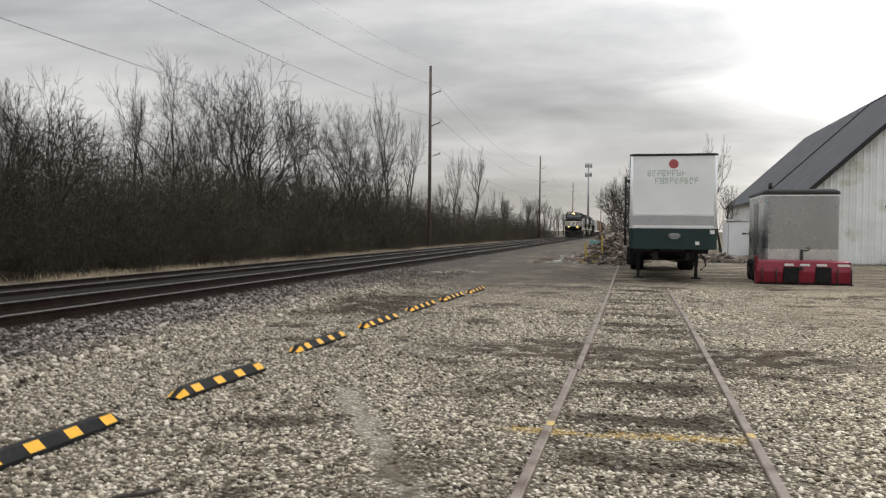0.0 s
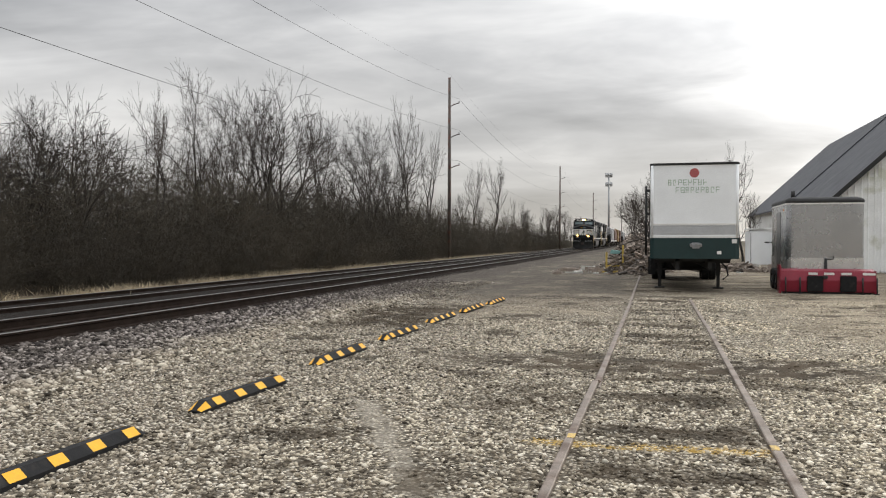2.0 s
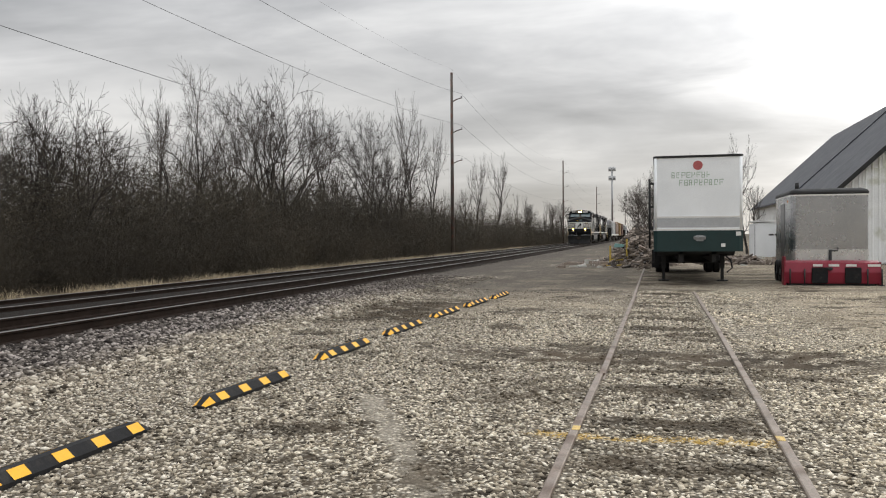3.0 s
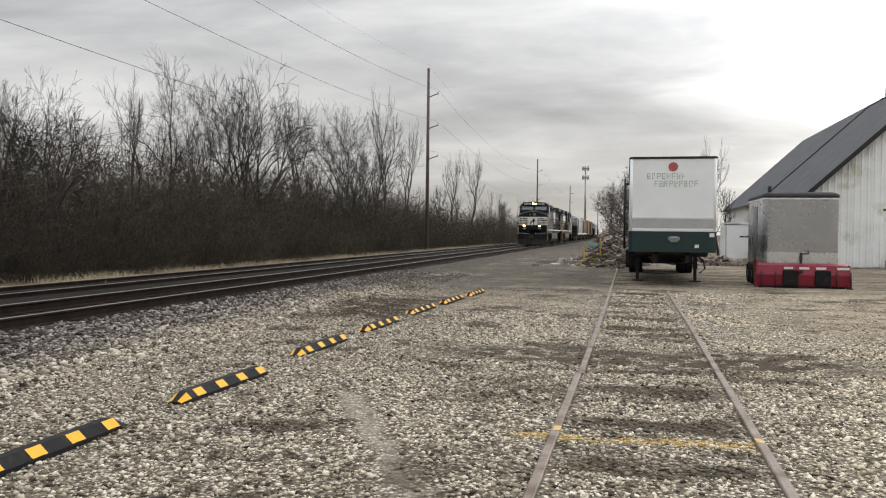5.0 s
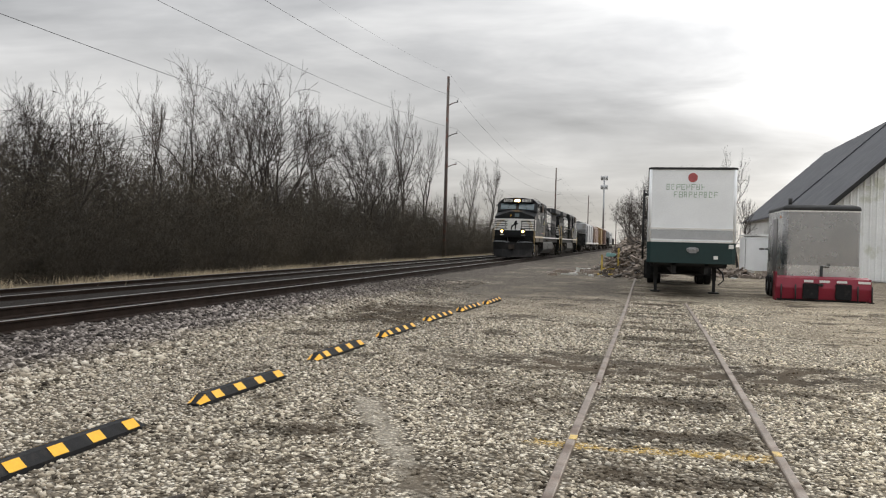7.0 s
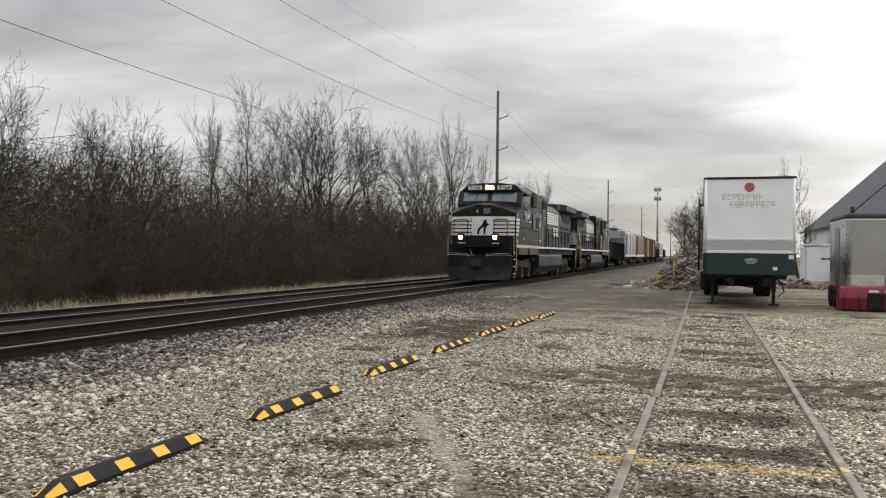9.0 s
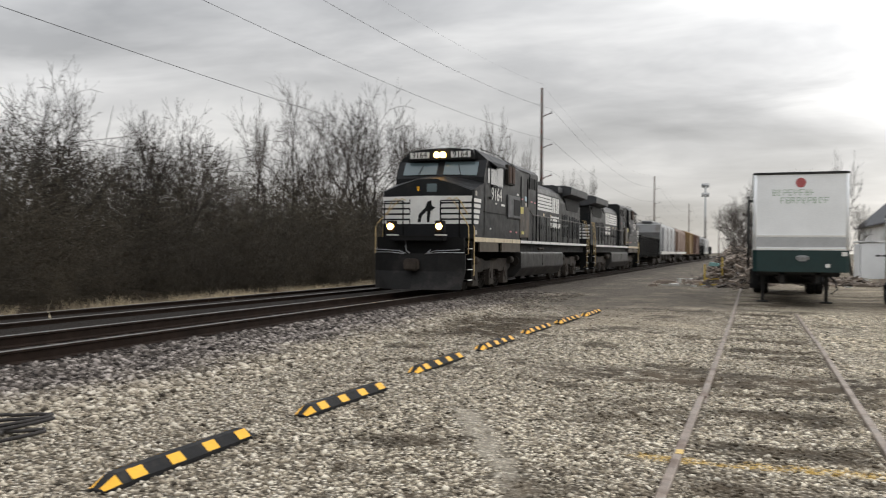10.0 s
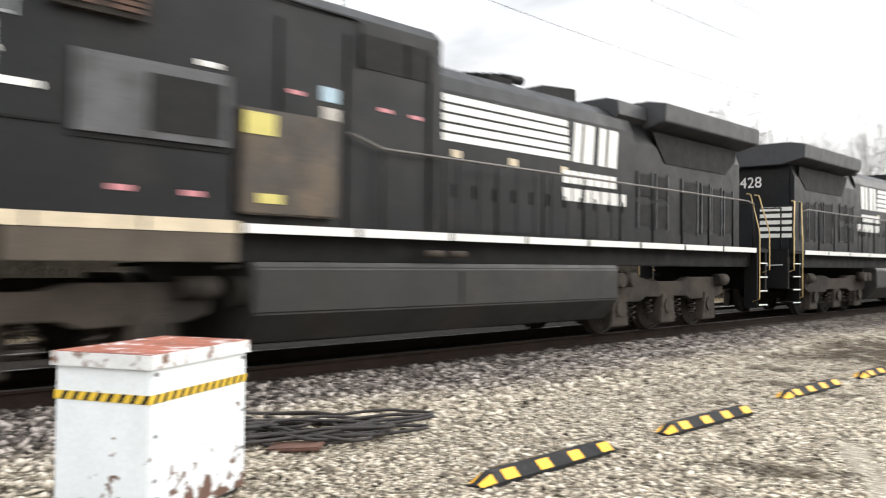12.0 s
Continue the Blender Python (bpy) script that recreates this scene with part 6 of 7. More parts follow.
def build_barn():
    t = empty("barn", label="large white corrugated steel barn with a grey gambrel roof", category="barn")
    x0, xr, y0, y1 = 9.0, 24.0, 44.0, 81.0
    half = [(x0, 0.0), (x0, 3.90), (15.7, 10.15), (xr, 14.7)]
    full = half + [(2 * xr - x, z) for x, z in half[::-1][1:]]
    bm = B()
    prism(bm, full, "y", y0 + 0.05, y1)
    part("wall", bm, M_SIDING_WHITE, t, "white corrugated steel walls")
    # ribbed sheets on the gable that faces the yard, in two courses
    k = 0
    x = x0
    while x < 17.5:
        zt = 3.90 + (x - x0) * 0.933 if x < 15.7 else 10.15
        for z0, z1 in ((0.05, 2.15), (2.17, zt)):
            bm = B()
            box(bm, x + 0.005, x + 0.895, y0 + 0.02, y0 + 0.055, z0, z1)
            for j in range(3):
                xx = x + 0.15 + 0.3 * j
                zz = min(z1 + (0.3 * j * 0.933 if z1 > 3 else 0), 10.0)
                prism(bm, [(xx - 0.05, y0 + 0.021), (xx - 0.02, y0 - 0.012), (xx + 0.02, y0 - 0.012), (xx + 0.05, y0 + 0.021)], "z", z0, zz)
            part("sheet", bm, M_SHEET, t)
        x += 0.9
        k += 1
    # side wall sheets' ribs
    for j in range(60):
        y = y0 + 0.3 + j * 0.6
        bm = B()
        box(bm, x0 - 0.025, x0 + 0.002, y, y + 0.08, 0.05, 3.85)
        part("rib", bm, M_SIDING_WHITE, t)
    # roof in two bays with an edge flashing
    for ya, yb, lift, nm in ((y0 - 0.35, 60.0, 0.0, "near"), (60.0, y1 + 0.35, 0.12, "far")):
        for pa, pb in (((x0 - 0.35, 3.60), (15.7, 10.18)), ((15.7, 10.18), (xr, 14.74)), ((xr, 14.74), (32.3, 10.18)), ((32.3, 10.18), (39.35, 3.60))):
            bm = B()
            prism(bm, [(pa[0], pa[1] + 0.02 + lift), (pb[0], pb[1] + 0.02 + lift), (pb[0], pb[1] + 0.14 + lift), (pa[0], pa[1] + 0.14 + lift)], "y", ya, yb)
            part("roof", bm, M_ROOF, t, "grey roof slope")
    for pa, pb in (((x0 - 0.35, 3.60), (15.7, 10.18)), ((15.7, 10.18), (xr, 14.74))):
        bm = B()
        prism(bm, [(pa[0], pa[1] - 0.12), (pb[0], pb[1] - 0.12), (pb[0], pb[1] + 0.17), (pa[0], pa[1] + 0.17)], "y", y0 - 0.42, y0 - 0.352)
        part("rake_board", bm, M_STEEL_DARK, t, "dark rake board")
    bm = B()
    box(bm, 16.9, 17.2, 60.4, 60.8, 10.4, 11.75, 0.03)
    box(bm, 17.35, 17.65, 60.4, 60.8, 10.6, 11.85, 0.03)
    box(bm, 16.6, 17.9, 60.2, 61.0, 10.2, 10.95)
    part("chimney", bm, M_STEEL_DARK, t, "pair of dark roof stacks")
    # vent holes as black discs, their shade put into the colour
    for x, z in ((12.6, 4.1), (12.3, 2.9)):
        bm = B()
        rod(bm, (x, y0 - 0.005, z), (x, y0 - 0.05, z), 0.06, 10)
        part("vent_hole", bm, M_OPENING_SHADE, t)
    bm = B()
    box(bm, 12.2, 14.5, 42.6, 43.4, 0.0, 0.42, 0.03)
    tagged(link_bm("concrete_block", bm, M_CONCRETE), "low grey concrete block beside the barn", "concrete block")
    s = empty("shed", label="small white steel shed beside the barn", category="shed")
    bm = B()
    prism(bm, [(6.3, 0.0), (6.3, 2.15), (6.5, 2.25), (8.9, 2.35), (8.9, 0.0)], "y", 57.0, 60.0)
    part("body", bm, M_TRAILER_WHITE, s, "white steel body")
    bm = B()
    box(bm, 6.24, 8.95, 56.9, 60.1, 2.30, 2.40, 0.02)
    part("roof_edge", bm, M_SIDING_WHITE, s, "white roof edge")
    bm = B()
    for k in range(4):
        box(bm, 7.2 + 0.36 * k, 7.5 + 0.36 * k, 56.985, 57.0, 1.42, 1.52)
    part("lettering_bar", bm, M_STEEL_DARK, s, "row of plain dark bars")
    bm = B()
    box(bm, 6.32, 6.36, 56.96, 57.0, 0.05, 2.1)
    part("corner_trim", bm, M_GALV, s)


M_BADGE = material("faded_red_badge", (0.42, 0.10, 0.10), 0.6, 0, 0.15, 6, 40, 0.0)
M_FADED_GREEN = material("faded_green_letters", (0.36, 0.46, 0.36), 0.6, 0, 0.25, 12, 60, 0.0)
M_TREAD = material("bright_tread_plate", (0.62, 0.62, 0.61), 0.3, 0.8, 0.1, 3, 50, 0.2, 0.003)
M_AMBER = material("amber_lens", (0.6, 0.2, 0.03), 0.3, 0, 0.05, 8, 50, 0.0)
M_DOOR_DARK = material("dull_side_door", (0.22, 0.22, 0.22), 0.4, 0.7, 0.1, 2, 40, 0.0)
M_SHEET = material("white_ribbed_sheet", (0.82, 0.83, 0.82), 0.55, 0.0, 0.07, 0.8, 18, 0.05, 0.004, tint=(0.60, 0.61, 0.53), patch=0.25, patch_scale=0.7, each=0.06)
M_CONCRETE = material("grey_concrete", (0.33, 0.32, 0.30), 0.9, 0, 0.15, 3, 40, 0.3, 0.006)
build_semi_trailer()
build_cargo_trailer()
build_red_blade()
build_barn()


# ---- debris, poles, wires, tower ----
def build_rubble():
    rnd = random.Random(8)
    pile = empty("rubble_pile", label="heap of broken timber and rubble beside the siding", category="rubble pile")
    bm = B()
    for i in range(2600):
        u, v = rnd.gauss(0, 0.45), rnd.gauss(0, 0.5)
        x, y = -0.9 + u * 1.5, 47.5 + v * 7.0
        top = 2.0 * max(0.0, 1 - abs(u) ** 1.5) * max(0.05, 1 - abs(v) ** 2 * 0.6)
        z = rnd.uniform(0.0, 1.0) ** 0.5 * top
        l, w = rnd.uniform(0.12, 0.6), rnd.uniform(0.04, 0.15)
        m = pose(x, y, max(0.06, z), rnd.uniform(-40, 40), rnd.uniform(-40, 40), rnd.uniform(0, 360))
        vs = [bm.verts.new(m @ Vector((a * l / 2, b * w / 2, c * w / 3))) for c in (-1, 1) for b in (-1, 1) for a in (-1, 1)]
        for q in ((0, 2, 3, 1), (4, 5, 7, 6), (0, 1, 5, 4), (2, 6, 7, 3), (0, 4, 6, 2), (1, 3, 7, 5)):
            bm.faces.new([vs[i] for i in q])
    tagged(part("rubble", bm, M_RUBBLE, pile), kind="stuff")
    bm = B()
    prof = []
    for k in range(18):
        a = 2 * math.pi * k / 18
        prof.append((-0.9 + 1.35 * math.cos(a), 47.5 + 6.2 * math.sin(a)))
    base = [bm.verts.new((x, y, -0.02)) for x, y in prof]
    mid = [bm.verts.new((-0.9 + (x + 0.9) * 0.55, 47.5 + (y - 47.5) * 0.65, 1.2)) for x, y in prof]
    top = bm.verts.new((-0.9, 47.5, 1.7))
    for k in range(18):
        bm.faces.new((base[k], base[(k + 1) % 18], mid[(k + 1) % 18], mid[k]))
        bm.faces.new((mid[k], mid[(k + 1) % 18], top))
    part("earth_core", bm, M_EARTH, pile, "brown earth core")
    # scattered pieces near the pile and behind the trailers
    for i in range(70):
        if i < 34:
            x, y = rnd.uniform(-4.6, -0.6), rnd.uniform(38, 44)
        else:
            x, y = rnd.uniform(2.6, 8.8), rnd.uniform(40, 54)
        l, w = rnd.uniform(0.2, 0.8), rnd.uniform(0.06, 0.25)
        bm = B()
        box(bm, -l / 2, l / 2, -w / 2, w / 2, -0.01, rnd.uniform(0.05, 0.22), 0.01)
        ob = link_bm("debris_piece", bm, M_RUBBLE if rnd.random() < 0.7 else M_PALE_SILL)
        ob.matrix_world = pose(x, y, ground_z(x, y), rnd.uniform(-4, 4), rnd.uniform(-4, 4), rnd.uniform(0, 360))
        tagged(ob, "piece of broken board lying on the ground", "debris", group="scattered debris")


def build_scrap_row():
    rnd = random.Random(31)
    heap = empty("scrap_heap", label="low heap of broken boards and scrap behind the trailers", category="scrap heap")
    bm = B()
    for i in range(520):
        x, v = rnd.uniform(2.2, 8.2), rnd.gauss(0, 0.5)
        y = 44.0 + v
        top = (0.30 + 0.22 * math.sin(x * 1.9) + 0.55 * math.exp(-((x - 7.0) / 0.5) ** 2)) * max(0.1, 1 - abs(v))
        l, w = rnd.uniform(0.12, 0.65), rnd.uniform(0.05, 0.2)
        m = pose(x, y, max(0.05, rnd.random() * top), rnd.uniform(-35, 35), rnd.uniform(-35, 35), rnd.uniform(0, 360))
        vs = [bm.verts.new(m @ Vector((a * l / 2, b * w / 2, c * w / 3))) for c in (-1, 1) for b in (-1, 1) for a in (-1, 1)]
        for q in ((0, 2, 3, 1), (4, 5, 7, 6), (0, 1, 5, 4), (2, 6, 7, 3), (0, 4, 6, 2), (1, 3, 7, 5)):
            bm.faces.new([vs[k] for k in q])
    tagged(part("scrap", bm, M_RUBBLE, heap), kind="stuff")
    roll = empty("rusty_roll", label="rolled rusty brown wire netting on the scrap heap", category="wire roll")
    bm = B()
    for k in range(9):
        r = 0.20 + 0.028 * k
        pts = [(7.0 + rnd.uniform(-0.03, 0.03) + r * math.cos(a * 0.5), 43.0 + 0.02 * k + rnd.uniform(-0.25, 0.25), 0.42 + r * math.sin(a * 0.5)) for a in range(14)]
        pipe(bm, pts, 0.03, 5)
    part("coil", bm, M_RUST_DARK, roll)


def build_yellow_frame():
    t = empty("yellow_frame", label="yellow painted steel stand in front of the rubble heap", category="steel stand")
    for x, h in ((-2.15, 1.0), (-1.35, 1.35)):
        bm = B()
        box(bm, x - 0.045, x + 0.045, 40.95, 41.05, 0.0, h, 0.01)
        part("post", bm, M_YELLOW_OLD, t, "yellow post")
    bm = B()
    box(bm, -2.15, -1.35, 40.97, 41.03, 0.28, 0.36, 0.008)
    part("crossbar", bm, M_YELLOW_OLD, t)
    bm = B()
    box(bm, -2.45, -1.0, 40.7, 41.3, 0.0, 0.07, 0.01)
    part("base", bm, M_YELLOW_OLD, t)
    bm = B()
    prism(bm, [(-1.98, 0.92), (-1.52, 0.92), (-1.46, 1.06), (-1.92, 1.12)], "y", 40.9, 41.3, bevel=0.02)
    part("tray", bm, M_TEAL, t, "pale teal tray")


M_EARTH = material("brown_earth", (0.13, 0.10, 0.075), 0.95, 0, 0.25, 2, 30, 0.4, 0.02)
M_YELLOW_OLD = material("old_yellow_paint", (0.50, 0.36, 0.08), 0.7, 0, 0.2, 6, 50, 0.1)
M_TEAL = material("pale_teal_plastic", (0.20, 0.38, 0.36), 0.6, 0, 0.1, 6, 50, 0.0)
M_RUST_DARK = material("dark_rust", (0.055, 0.026, 0.020), 0.9, 0, 0.3, 6, 50, 0.3)
build_rubble()
build_scrap_row()
build_yellow_frame()

POLE_X = -18.3
POLES = [(-20.0, 16.9), (73.3, 16.9), (166.0, 17.0), (261.0, 16.6), (356.0, 16.6)]
ARMS = [14.5, 11.6, 8.75]


def build_pole(height):
    t = empty("utility_pole", label="tall weathered wooden utility pole with three short arms", category="utility pole", group="line of utility poles")
    bm = B()
    rod(bm, (0, 0, -0.3), (0, 0, height), 0.19, 12, 0.12)
    part("shaft", bm, M_POLE, t, "weathered wooden shaft")
    for z in ARMS:
        bm = B()
        pipe(bm, [(0.1, 0, z - 0.28), (0.45, 0, z - 0.10), (0.8, 0, z), (0.98, 0, z + 0.02)], 0.045, 6)
        arm = part("arm", bm, M_POLE, t, "short upswept arm")
        bm = B()
        for k in range(4):
            rod(bm, (0.92, 0, z + 0.02 + 0.05 * k), (0.92, 0, z + 0.05 + 0.05 * k), 0.06, 8)
        part("insulator", bm, M_GALV, arm)
    return t


def build_line():
    first = None
    for y, h in POLES:
        m = pose(POLE_X, y, ground_z(POLE_X, y), 0, 0, 0)
        if first is None:
            first = build_pole(16.9)
            first.matrix_world = m
        else:
            copy_thing(first, m)
    for (ya, _), (yb, _) in zip(POLES, POLES[1:]):
        for z, sag, dx in ((14.5, 2.4, 0.92), (11.6, 1.88, 0.92), (8.75, 1.56, 0.92), (16.85, 2.5, 0.0)):
            bm = B()
            pts = [(POLE_X + dx, ya + (yb - ya) * k / 24, z + 0.2 - sag * 4 * (k / 24) * (1 - k / 24)) for k in range(25)]
            pipe(bm, pts, 0.010 if z < 16 else 0.004, 5)
            tagged(link_bm("overhead_wire", bm, M_WIRE), "dark overhead wire hung between the poles", "wire", group="overhead wires")


def build_tower():
    t = empty("cell_tower", label="slim grey cell tower with two antenna rings", category="tower")
    x, y, h = -20.7, 400.0, 34.0
    bm = B()
    rod(bm, (x, y, -0.3), (x, y, h), 0.55, 12, 0.35)
    part("mast", bm, M_GALV, t, "grey steel mast")
    for z in (h - 0.8, h - 5.2):
        bm = B()
        for k in range(12):
            a = 2 * math.pi * k / 12
            rod(bm, (x + 1.5 * math.cos(a), y + 1.5 * math.sin(a), z - 1.0), (x + 1.5 * math.cos(a), y + 1.5 * math.sin(a), z + 1.0), 0.2, 6)
        for k in range(6):
            a = 2 * math.pi * k / 6
            rod(bm, (x, y, z), (x + 1.5 * math.cos(a), y + 1.5 * math.sin(a), z), 0.12, 5)
        part("antenna_ring", bm, M_GALV, t, "ring of antenna panels")
    for i, (px, py, ph) in enumerate(((-12.0, 330.0, 11.0), (-6.2, 300.0, 12.0), (-4.6, 340.0, 11.0), (-3.4, 360.0, 10.0))):
        bm = B()
        rod(bm, (px, py, -0.3), (px, py, ph), 0.2, 8, 0.14)
        tagged(link_bm("distant_pole", bm, M_POLE), "plain wooden pole far along the line", "pole", group="distant poles")


build_line()
build_tower()


# ---- near clutter ----
def build_cabinet():
    a = math.degrees(math.atan2(0.93, -0.48)) - 90
    t = empty("steel_cabinet", pose(-5.02, 2.25, ground_z(-5.0, 2.25), 0, 0, a), label="chipped white steel cabinet with rusty lid and hazard tape", category="cabinet")
    hx, hy = 0.328, 0.505
    bm = B()
    box(bm, -hx, hx, -hy, hy, 0.03, 0.955, 0.012)
    part("body", bm, M_BOX_WHITE, t, "white chipped enamel body")
    bm = B()
    box(bm, -hx - 0.016, hx + 0.016, -hy - 0.016, hy + 0.016, 0.985, 1.015, 0.008)
    lid = part("lid", bm, M_BOX_RUST, t, "rusty red-brown lid")
    bm = B()
    for x0, x1, y0, y1 in ((-hx - 0.019, hx + 0.019, -hy - 0.019, -hy - 0.012), (-hx - 0.019, hx + 0.019, hy + 0.004, hy + 0.019), (-hx - 0.019, -hx - 0.004, -hy - 0.004, hy + 0.004), (hx + 0.004, hx + 0.019, -hy - 0.004, hy + 0.004)):
        box(bm, x0, x1, y0, y1, 0.93, 1.012)
    part("lid_rim", bm, M_RIM_WHITE, lid, "chipped white lid rim")
    for x, y, w, d in ((hx, 0, 0, 1), (0, -hy, 1, 0), (-hx, 0, 0, 1), (0, hy, 1, 0)):
        bm = B()
        if d:
            x0, x1 = sorted((x, x + math.copysign(0.003, x)))
            box(bm, x0, x1, -hy - 0.002, hy + 0.002, 0.735, 0.785)
        else:
            y0, y1 = sorted((y, y + math.copysign(0.003, y)))
            box(bm, -hx, hx, y0, y1, 0.735, 0.785)
        tape = part("hazard_tape", bm, M_TAPE, t, "yellow hazard tape")
        n = 13 if d else 8
        bm = B()
        for k in range(n):
            c = (-hy + 0.05 + k * 0.08) if d else (-hx + 0.06 + k * 0.08)
            o = 0.0045
            q = [(c - 0.02, 0.735), (c + 0.012, 0.735), (c + 0.042, 0.785), (c + 0.010, 0.785)]
            if d:
                prism(bm, q, "x", x, x + math.copysign(o, x))
            else:
                prism(bm, q, "y", y, y + math.copysign(o, y))
        part("tape_stripe", bm, M_RUBBER, tape, "dark slanted stripes")
    bm = B()
    box(bm, -hx + 0.03, hx - 0.03, -hy + 0.03, hy - 0.03, -0.02, 0.035)
    part("plinth", bm, M_STEEL_DARK, t)
    bm = B()
    for z in (0.3, 0.55, 0.9):
        rod(bm, (hx, hy - 0.05, z), (hx + 0.015, hy - 0.05, z), 0.012, 8)
        rod(bm, (hx, -hy + 0.05, z), (hx + 0.015, -hy + 0.05, z), 0.012, 8)
    part("rivet", bm, M_GALV, t)


def build_cables():
    rnd = random.Random(4)
    for j in range(11):
        pts = []
        a0, n = rnd.uniform(0, 6), 46
        cx, cy = -6.10 + rnd.uniform(-0.22, 0.22), 4.05 + rnd.uniform(-0.4, 0.4)
        la, lb = rnd.uniform(0.45, 0.85), rnd.uniform(0.20, 0.48)
        for k in range(n):
            a = a0 + k / n * rnd.choice((7.2, 7.25, 7.3))
            w = 1 + 0.24 * math.sin(3 * a + j) + 0.12 * math.sin(7 * a + 2 * j) + rnd.gauss(0, 0.03)
            x, y = la * math.cos(a) * w, lb * math.sin(a) * w
            t = radians(62)
            px, py = cx + x * math.cos(t) - y * math.sin(t), cy + x * math.sin(t) + y * math.cos(t)
            pts.append((px, py, ground_z(px, py) + 0.025 + 0.009 * j + 0.025 * math.sin(2 * a + j)))
        bm = B()
        pipe(bm, pts, 0.016, 6)
        tagged(link_bm("cable_loop", bm, M_CABLE), "old dark cable loop lying on the gravel", "cable", group="heap of cable")
    bm = B()
    box(bm, -0.22, 0.22, -0.11, 0.11, 0.0, 0.035, 0.01)
    ob = link_bm("rusty_plate", bm, M_RUST_PLATE)
    ob.matrix_world = pose(-5.65, 3.75, ground_z(-5.65, 3.75) + 0.02, 3, -4, 40)
    tagged(ob, "rusty steel plate among the cables", "steel plate")
    bm = B()
    pipe(bm, [(-2.81, 3.95, 0.02), (-2.75, 4.05, 0.035), (-2.66, 4.13, 0.03), (-2.59, 4.23, 0.035)], 0.013, 6)
    tagged(link_bm("stick", bm, M_BARK), "short dead stick lying on the gravel", "stick")


M_RIM_WHITE = material("chipped_white_rim", (0.68, 0.69, 0.69), 0.5, 0, 0.08, 5, 50, 0.1, 0.003, tint=(0.16, 0.08, 0.05), patch=0.3, patch_scale=9.0)
M_TAPE = material("yellow_tape", (0.72, 0.48, 0.04), 0.5, 0, 0.12, 8, 60, 0.05)
M_RUST_PLATE = material("rust_plate", (0.10, 0.05, 0.035), 0.9, 0, 0.3, 8, 60, 0.3)
build_cabinet()
build_cables()


# ---- loose stones and dry grass ----
def scatter_stones(name, n, xr, yr, size, seed, label, keep):
    rs = np.random.RandomState(seed)
    base = np.array([(1, 0, 0), (0, 1, 0), (-1, 0, 0), (0, -1, 0), (0, 0, 1), (0, 0, -1)], float) * 1.25
    # nearer ground gets more stones
    y = yr[0] + (yr[1] - yr[0]) * rs.rand(n) ** 1.7
    x = xr[0] + (xr[1] - xr[0]) * rs.rand(n)
    ok = keep(x, y, rs.rand(n))
    x, y = x[ok], y[ok]
    n = len(x)
    s = size * (0.45 + 0.9 * rs.rand(n) ** 2)
    V = (base[None] + 0.42 * (rs.rand(n, 6, 3) - 0.5)) * (0.7 + 0.5 * rs.rand(n, 6, 1))
    V *= (s[:, None] * np.stack([0.7 + 0.6 * rs.rand(n), 0.6 + 0.5 * rs.rand(n), 0.35 + 0.35 * rs.rand(n)], 1))[:, None, :] * 0.5
    a, b = rs.rand(n) * 6.283, (rs.rand(n) - 0.5) * 1.2
    ca, sa, cb, sb = np.cos(a)[:, None], np.sin(a)[:, None], np.cos(b)[:, None], np.sin(b)[:, None]
    X, Y, Z = V[..., 0], V[..., 1], V[..., 2]
    X, Z = X * cb - Z * sb, X * sb + Z * cb
    X, Y = X * ca - Y * sa, X * sa + Y * ca
    gz = np.array([ground_z(p, q) for p, q in zip(x, y)])
    V = np.stack([X + x[:, None], Y + y[:, None], Z + (gz + s * 0.12)[:, None]], -1)
    F = np.array([(0, 1, 4), (1, 2, 4), (2, 3, 4), (3, 0, 4), (1, 0, 5), (2, 1, 5), (3, 2, 5), (0, 3, 5)])
    F = (np.arange(n) * 6)[:, None, None] + F[None]
    me = bpy.data.meshes.new(name)
    me.vertices.add(n * 6)
    me.vertices.foreach_set("co", V.reshape(-1).astype(np.float32))
    me.loops.add(n * 24)
    me.loops.foreach_set("vertex_index", F.reshape(-1).astype(np.int32))
    me.polygons.add(n * 8)
    me.polygons.foreach_set("loop_start", np.arange(0, n * 24, 3, dtype=np.int32))
    me.update(calc_edges=True)
    me.materials.append(M_STONES)
    tagged(new(name, me), label, "gravel", kind="stuff")


def yard_keep(x, y, r):
    rail = (np.abs(x - SIDING_L) > 0.06) & (np.abs(x - SIDING_R) > 0.06)
    bare = ((x > -4.6) & (x < -0.4) & (y > 16)) | ((y > 9.9) & (y < 11.3) & (x > -2.8) & (x < 3.2)) | ((np.abs(x + 2.6 - (7.4 - y) * 0.5) < 0.2) & (y < 7.6))
    bare |= (x > 1.7 + 0.6 * np.sin(y * 1.3)) & (y > 12.5 + 0.8 * np.sin(x * 2.1))
    return rail & (x > -7.6) & (~bare | (r < 0.18))


scatter_stones("gravel_stones", 122000, (-8.0, 5.5), (2.4, 23.0), 0.040, 3, "loose pale limestone gravel spread over the yard", yard_keep)
scatter_stones("ballast_stones", 28000, (-8.75, -5.6), (-0.5, 30.0), 0.075, 4, "coarse grey ballast stones along the main line", lambda x, y, r: r < 0.25 + 0.75 * np.clip((-5.6 - x) / 1.6, 0, 1))


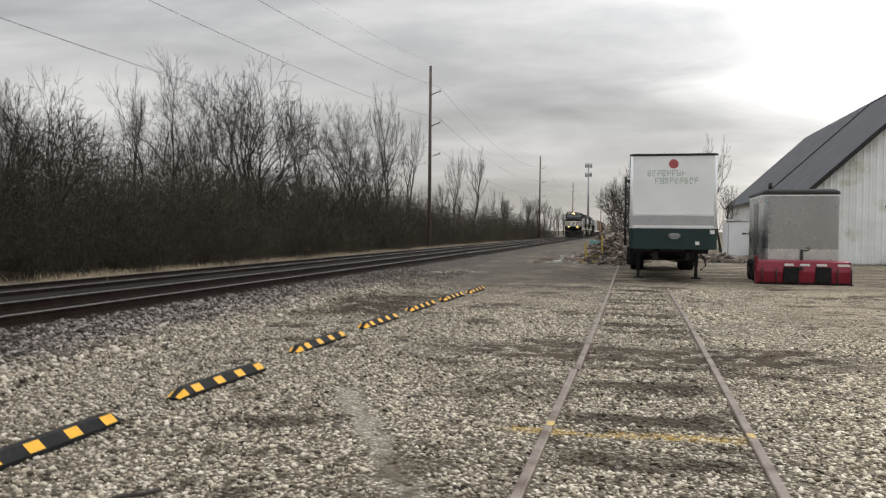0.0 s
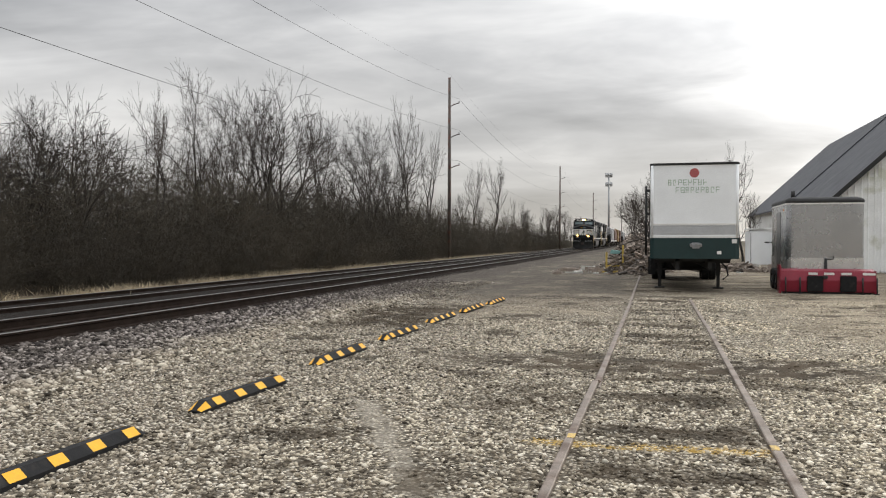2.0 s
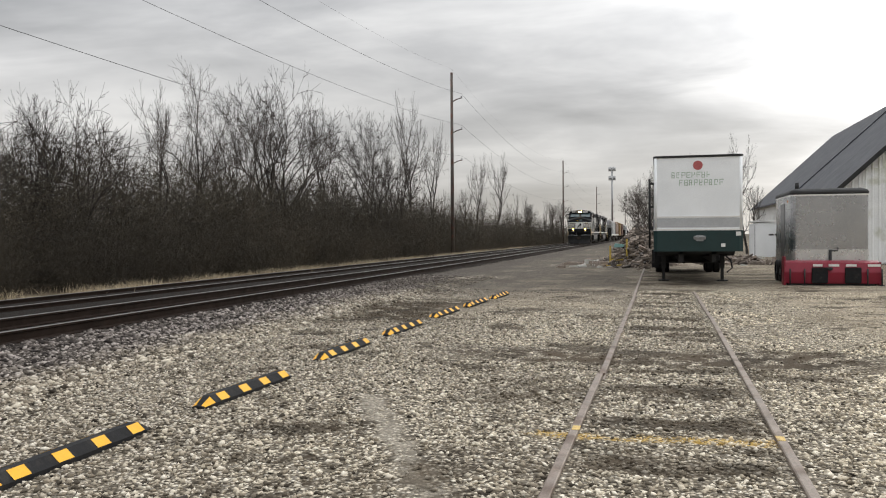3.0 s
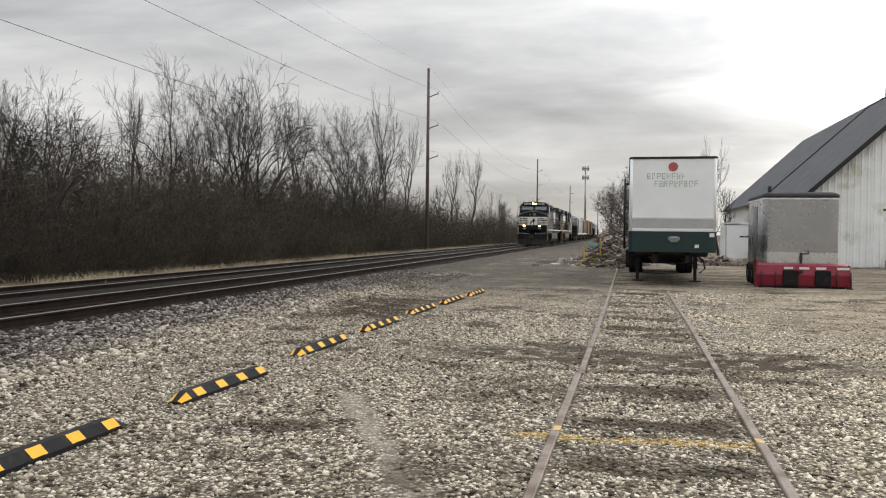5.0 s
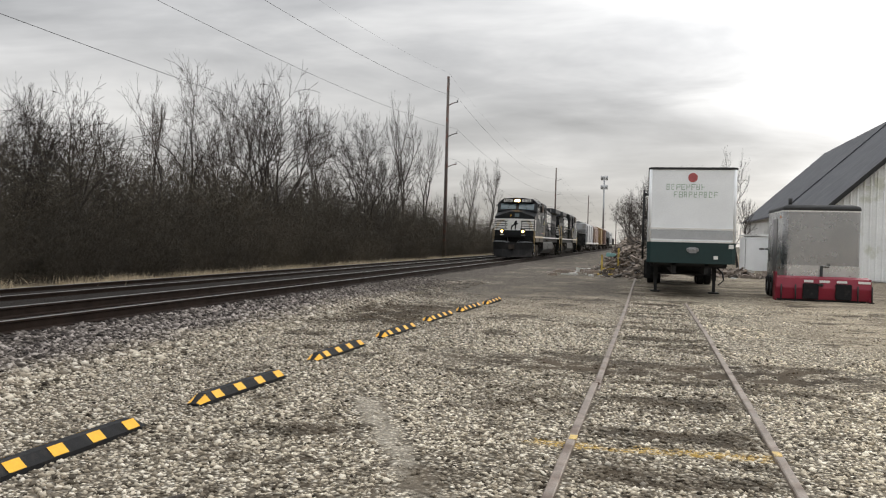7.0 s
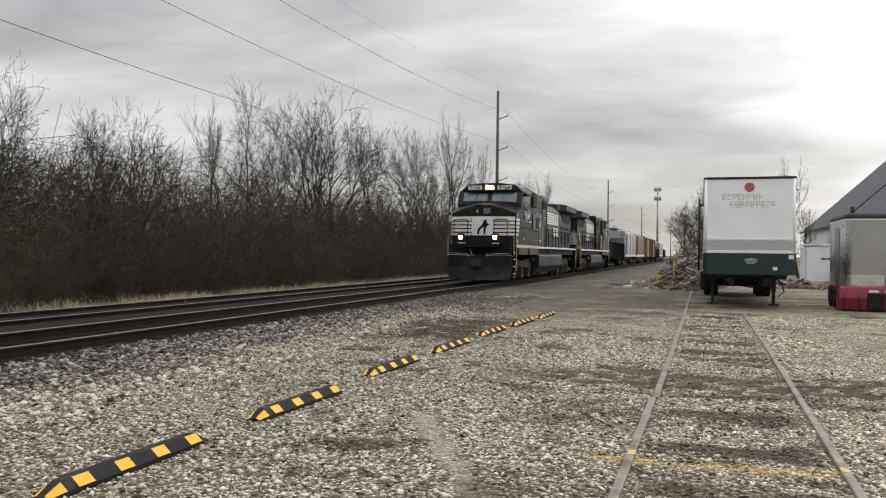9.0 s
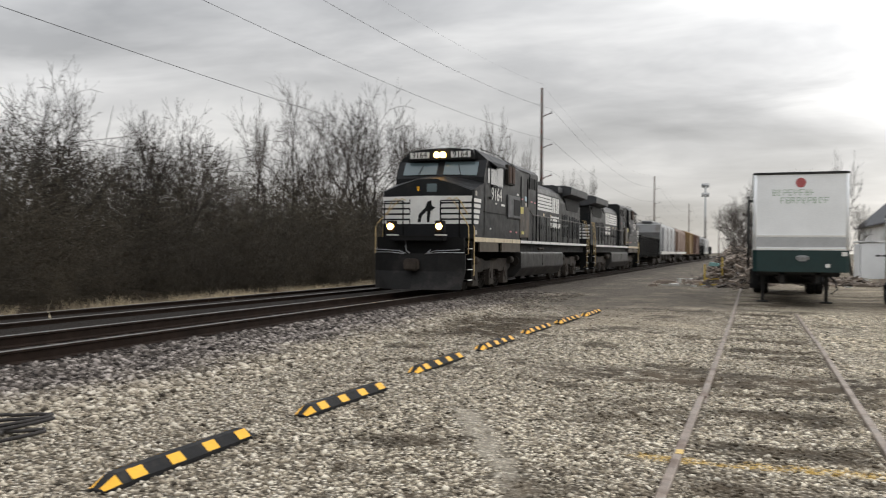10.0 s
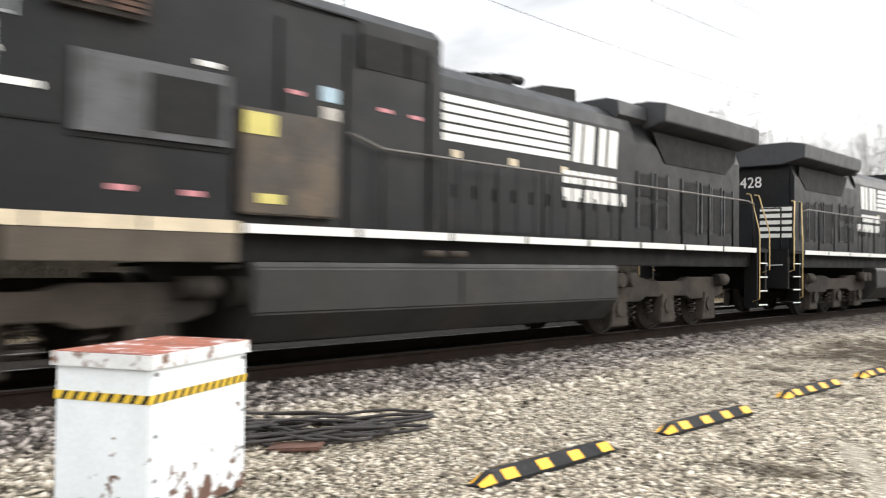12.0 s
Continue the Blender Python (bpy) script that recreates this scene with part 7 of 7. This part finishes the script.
def build_grass():
    """Straw-coloured grass in a strip between the second track and the thicket."""
    rs = np.random.RandomState(9)
    n = 26000
    y = -3 + 110 * rs.rand(n) ** 1.3
    x = -17.0 + rs.randn(n) * 0.9
    clump = np.array([noise.noise((p * 0.5, q * 0.35, 7.0)) for p, q in zip(x, y)])
    ok = clump > 0.02
    x, y = x[ok], y[ok]
    n = len(x)
    h = 0.08 + 0.30 * rs.rand(n)
    a = rs.rand(n) * 6.283
    gz = np.array([ground_z(p, q) for p, q in zip(x, y)])
    w = 0.012
    lean = rs.randn(n, 2) * 0.18
    V = np.empty((n, 3, 3))
    V[:, 0] = np.stack([x - w * np.cos(a), y - w * np.sin(a), gz - 0.02], 1)
    V[:, 1] = np.stack([x + w * np.cos(a), y + w * np.sin(a), gz - 0.02], 1)
    V[:, 2] = np.stack([x + lean[:, 0], y + lean[:, 1], gz + h], 1)
    me = bpy.data.meshes.new("dry_grass")
    me.from_pydata(V.reshape(-1, 3).tolist(), [], (np.arange(n * 3).reshape(-1, 3)).tolist())
    me.materials.append(M_DRY_GRASS)
    tagged(new("dry_grass", me), "strip of dry straw-coloured grass before the thicket", "grass", kind="stuff")


build_grass()

build_main_track("main_track", MAIN_X, RAIL_TOP, "main line track with rusty rails on dark ballast", 200)
build_main_track("second_track", FAR_X, FAR_TOP, "second main line track with rusty rails", 60)
build_siding()


# ---- what moves ----
TRAIN_SPEED, TRAIN_START = 12.55, 148.35


def motions():
    lean = math.degrees(math.atan(-MAIN_SLOPE))
    for vehicle, back, turned in TRAIN:
        rows = []
        for i in range(25):
            t = i * 0.5
            y = TRAIN_START - TRAIN_SPEED * t + back + 0.42 * max(0.0, t - 11.0) ** 2
            rows.append((t, pose(main_x(y), y, RAIL_TOP, 0, 0, lean + turned)))
        walk(vehicle, rows)
    # wheels roll without slipping
    for wheelset, y, r in WHEELS:
        sign = -1.0 if wheelset.parent is TRAIN[1][0] else 1.0
        step = 1.0 / 30
        rate = math.degrees(TRAIN_SPEED / r)
        walk(wheelset, [(i * step, pose(0, y, r, sign * rate * step * i, 0, 0)) for i in range(361)])


motions()
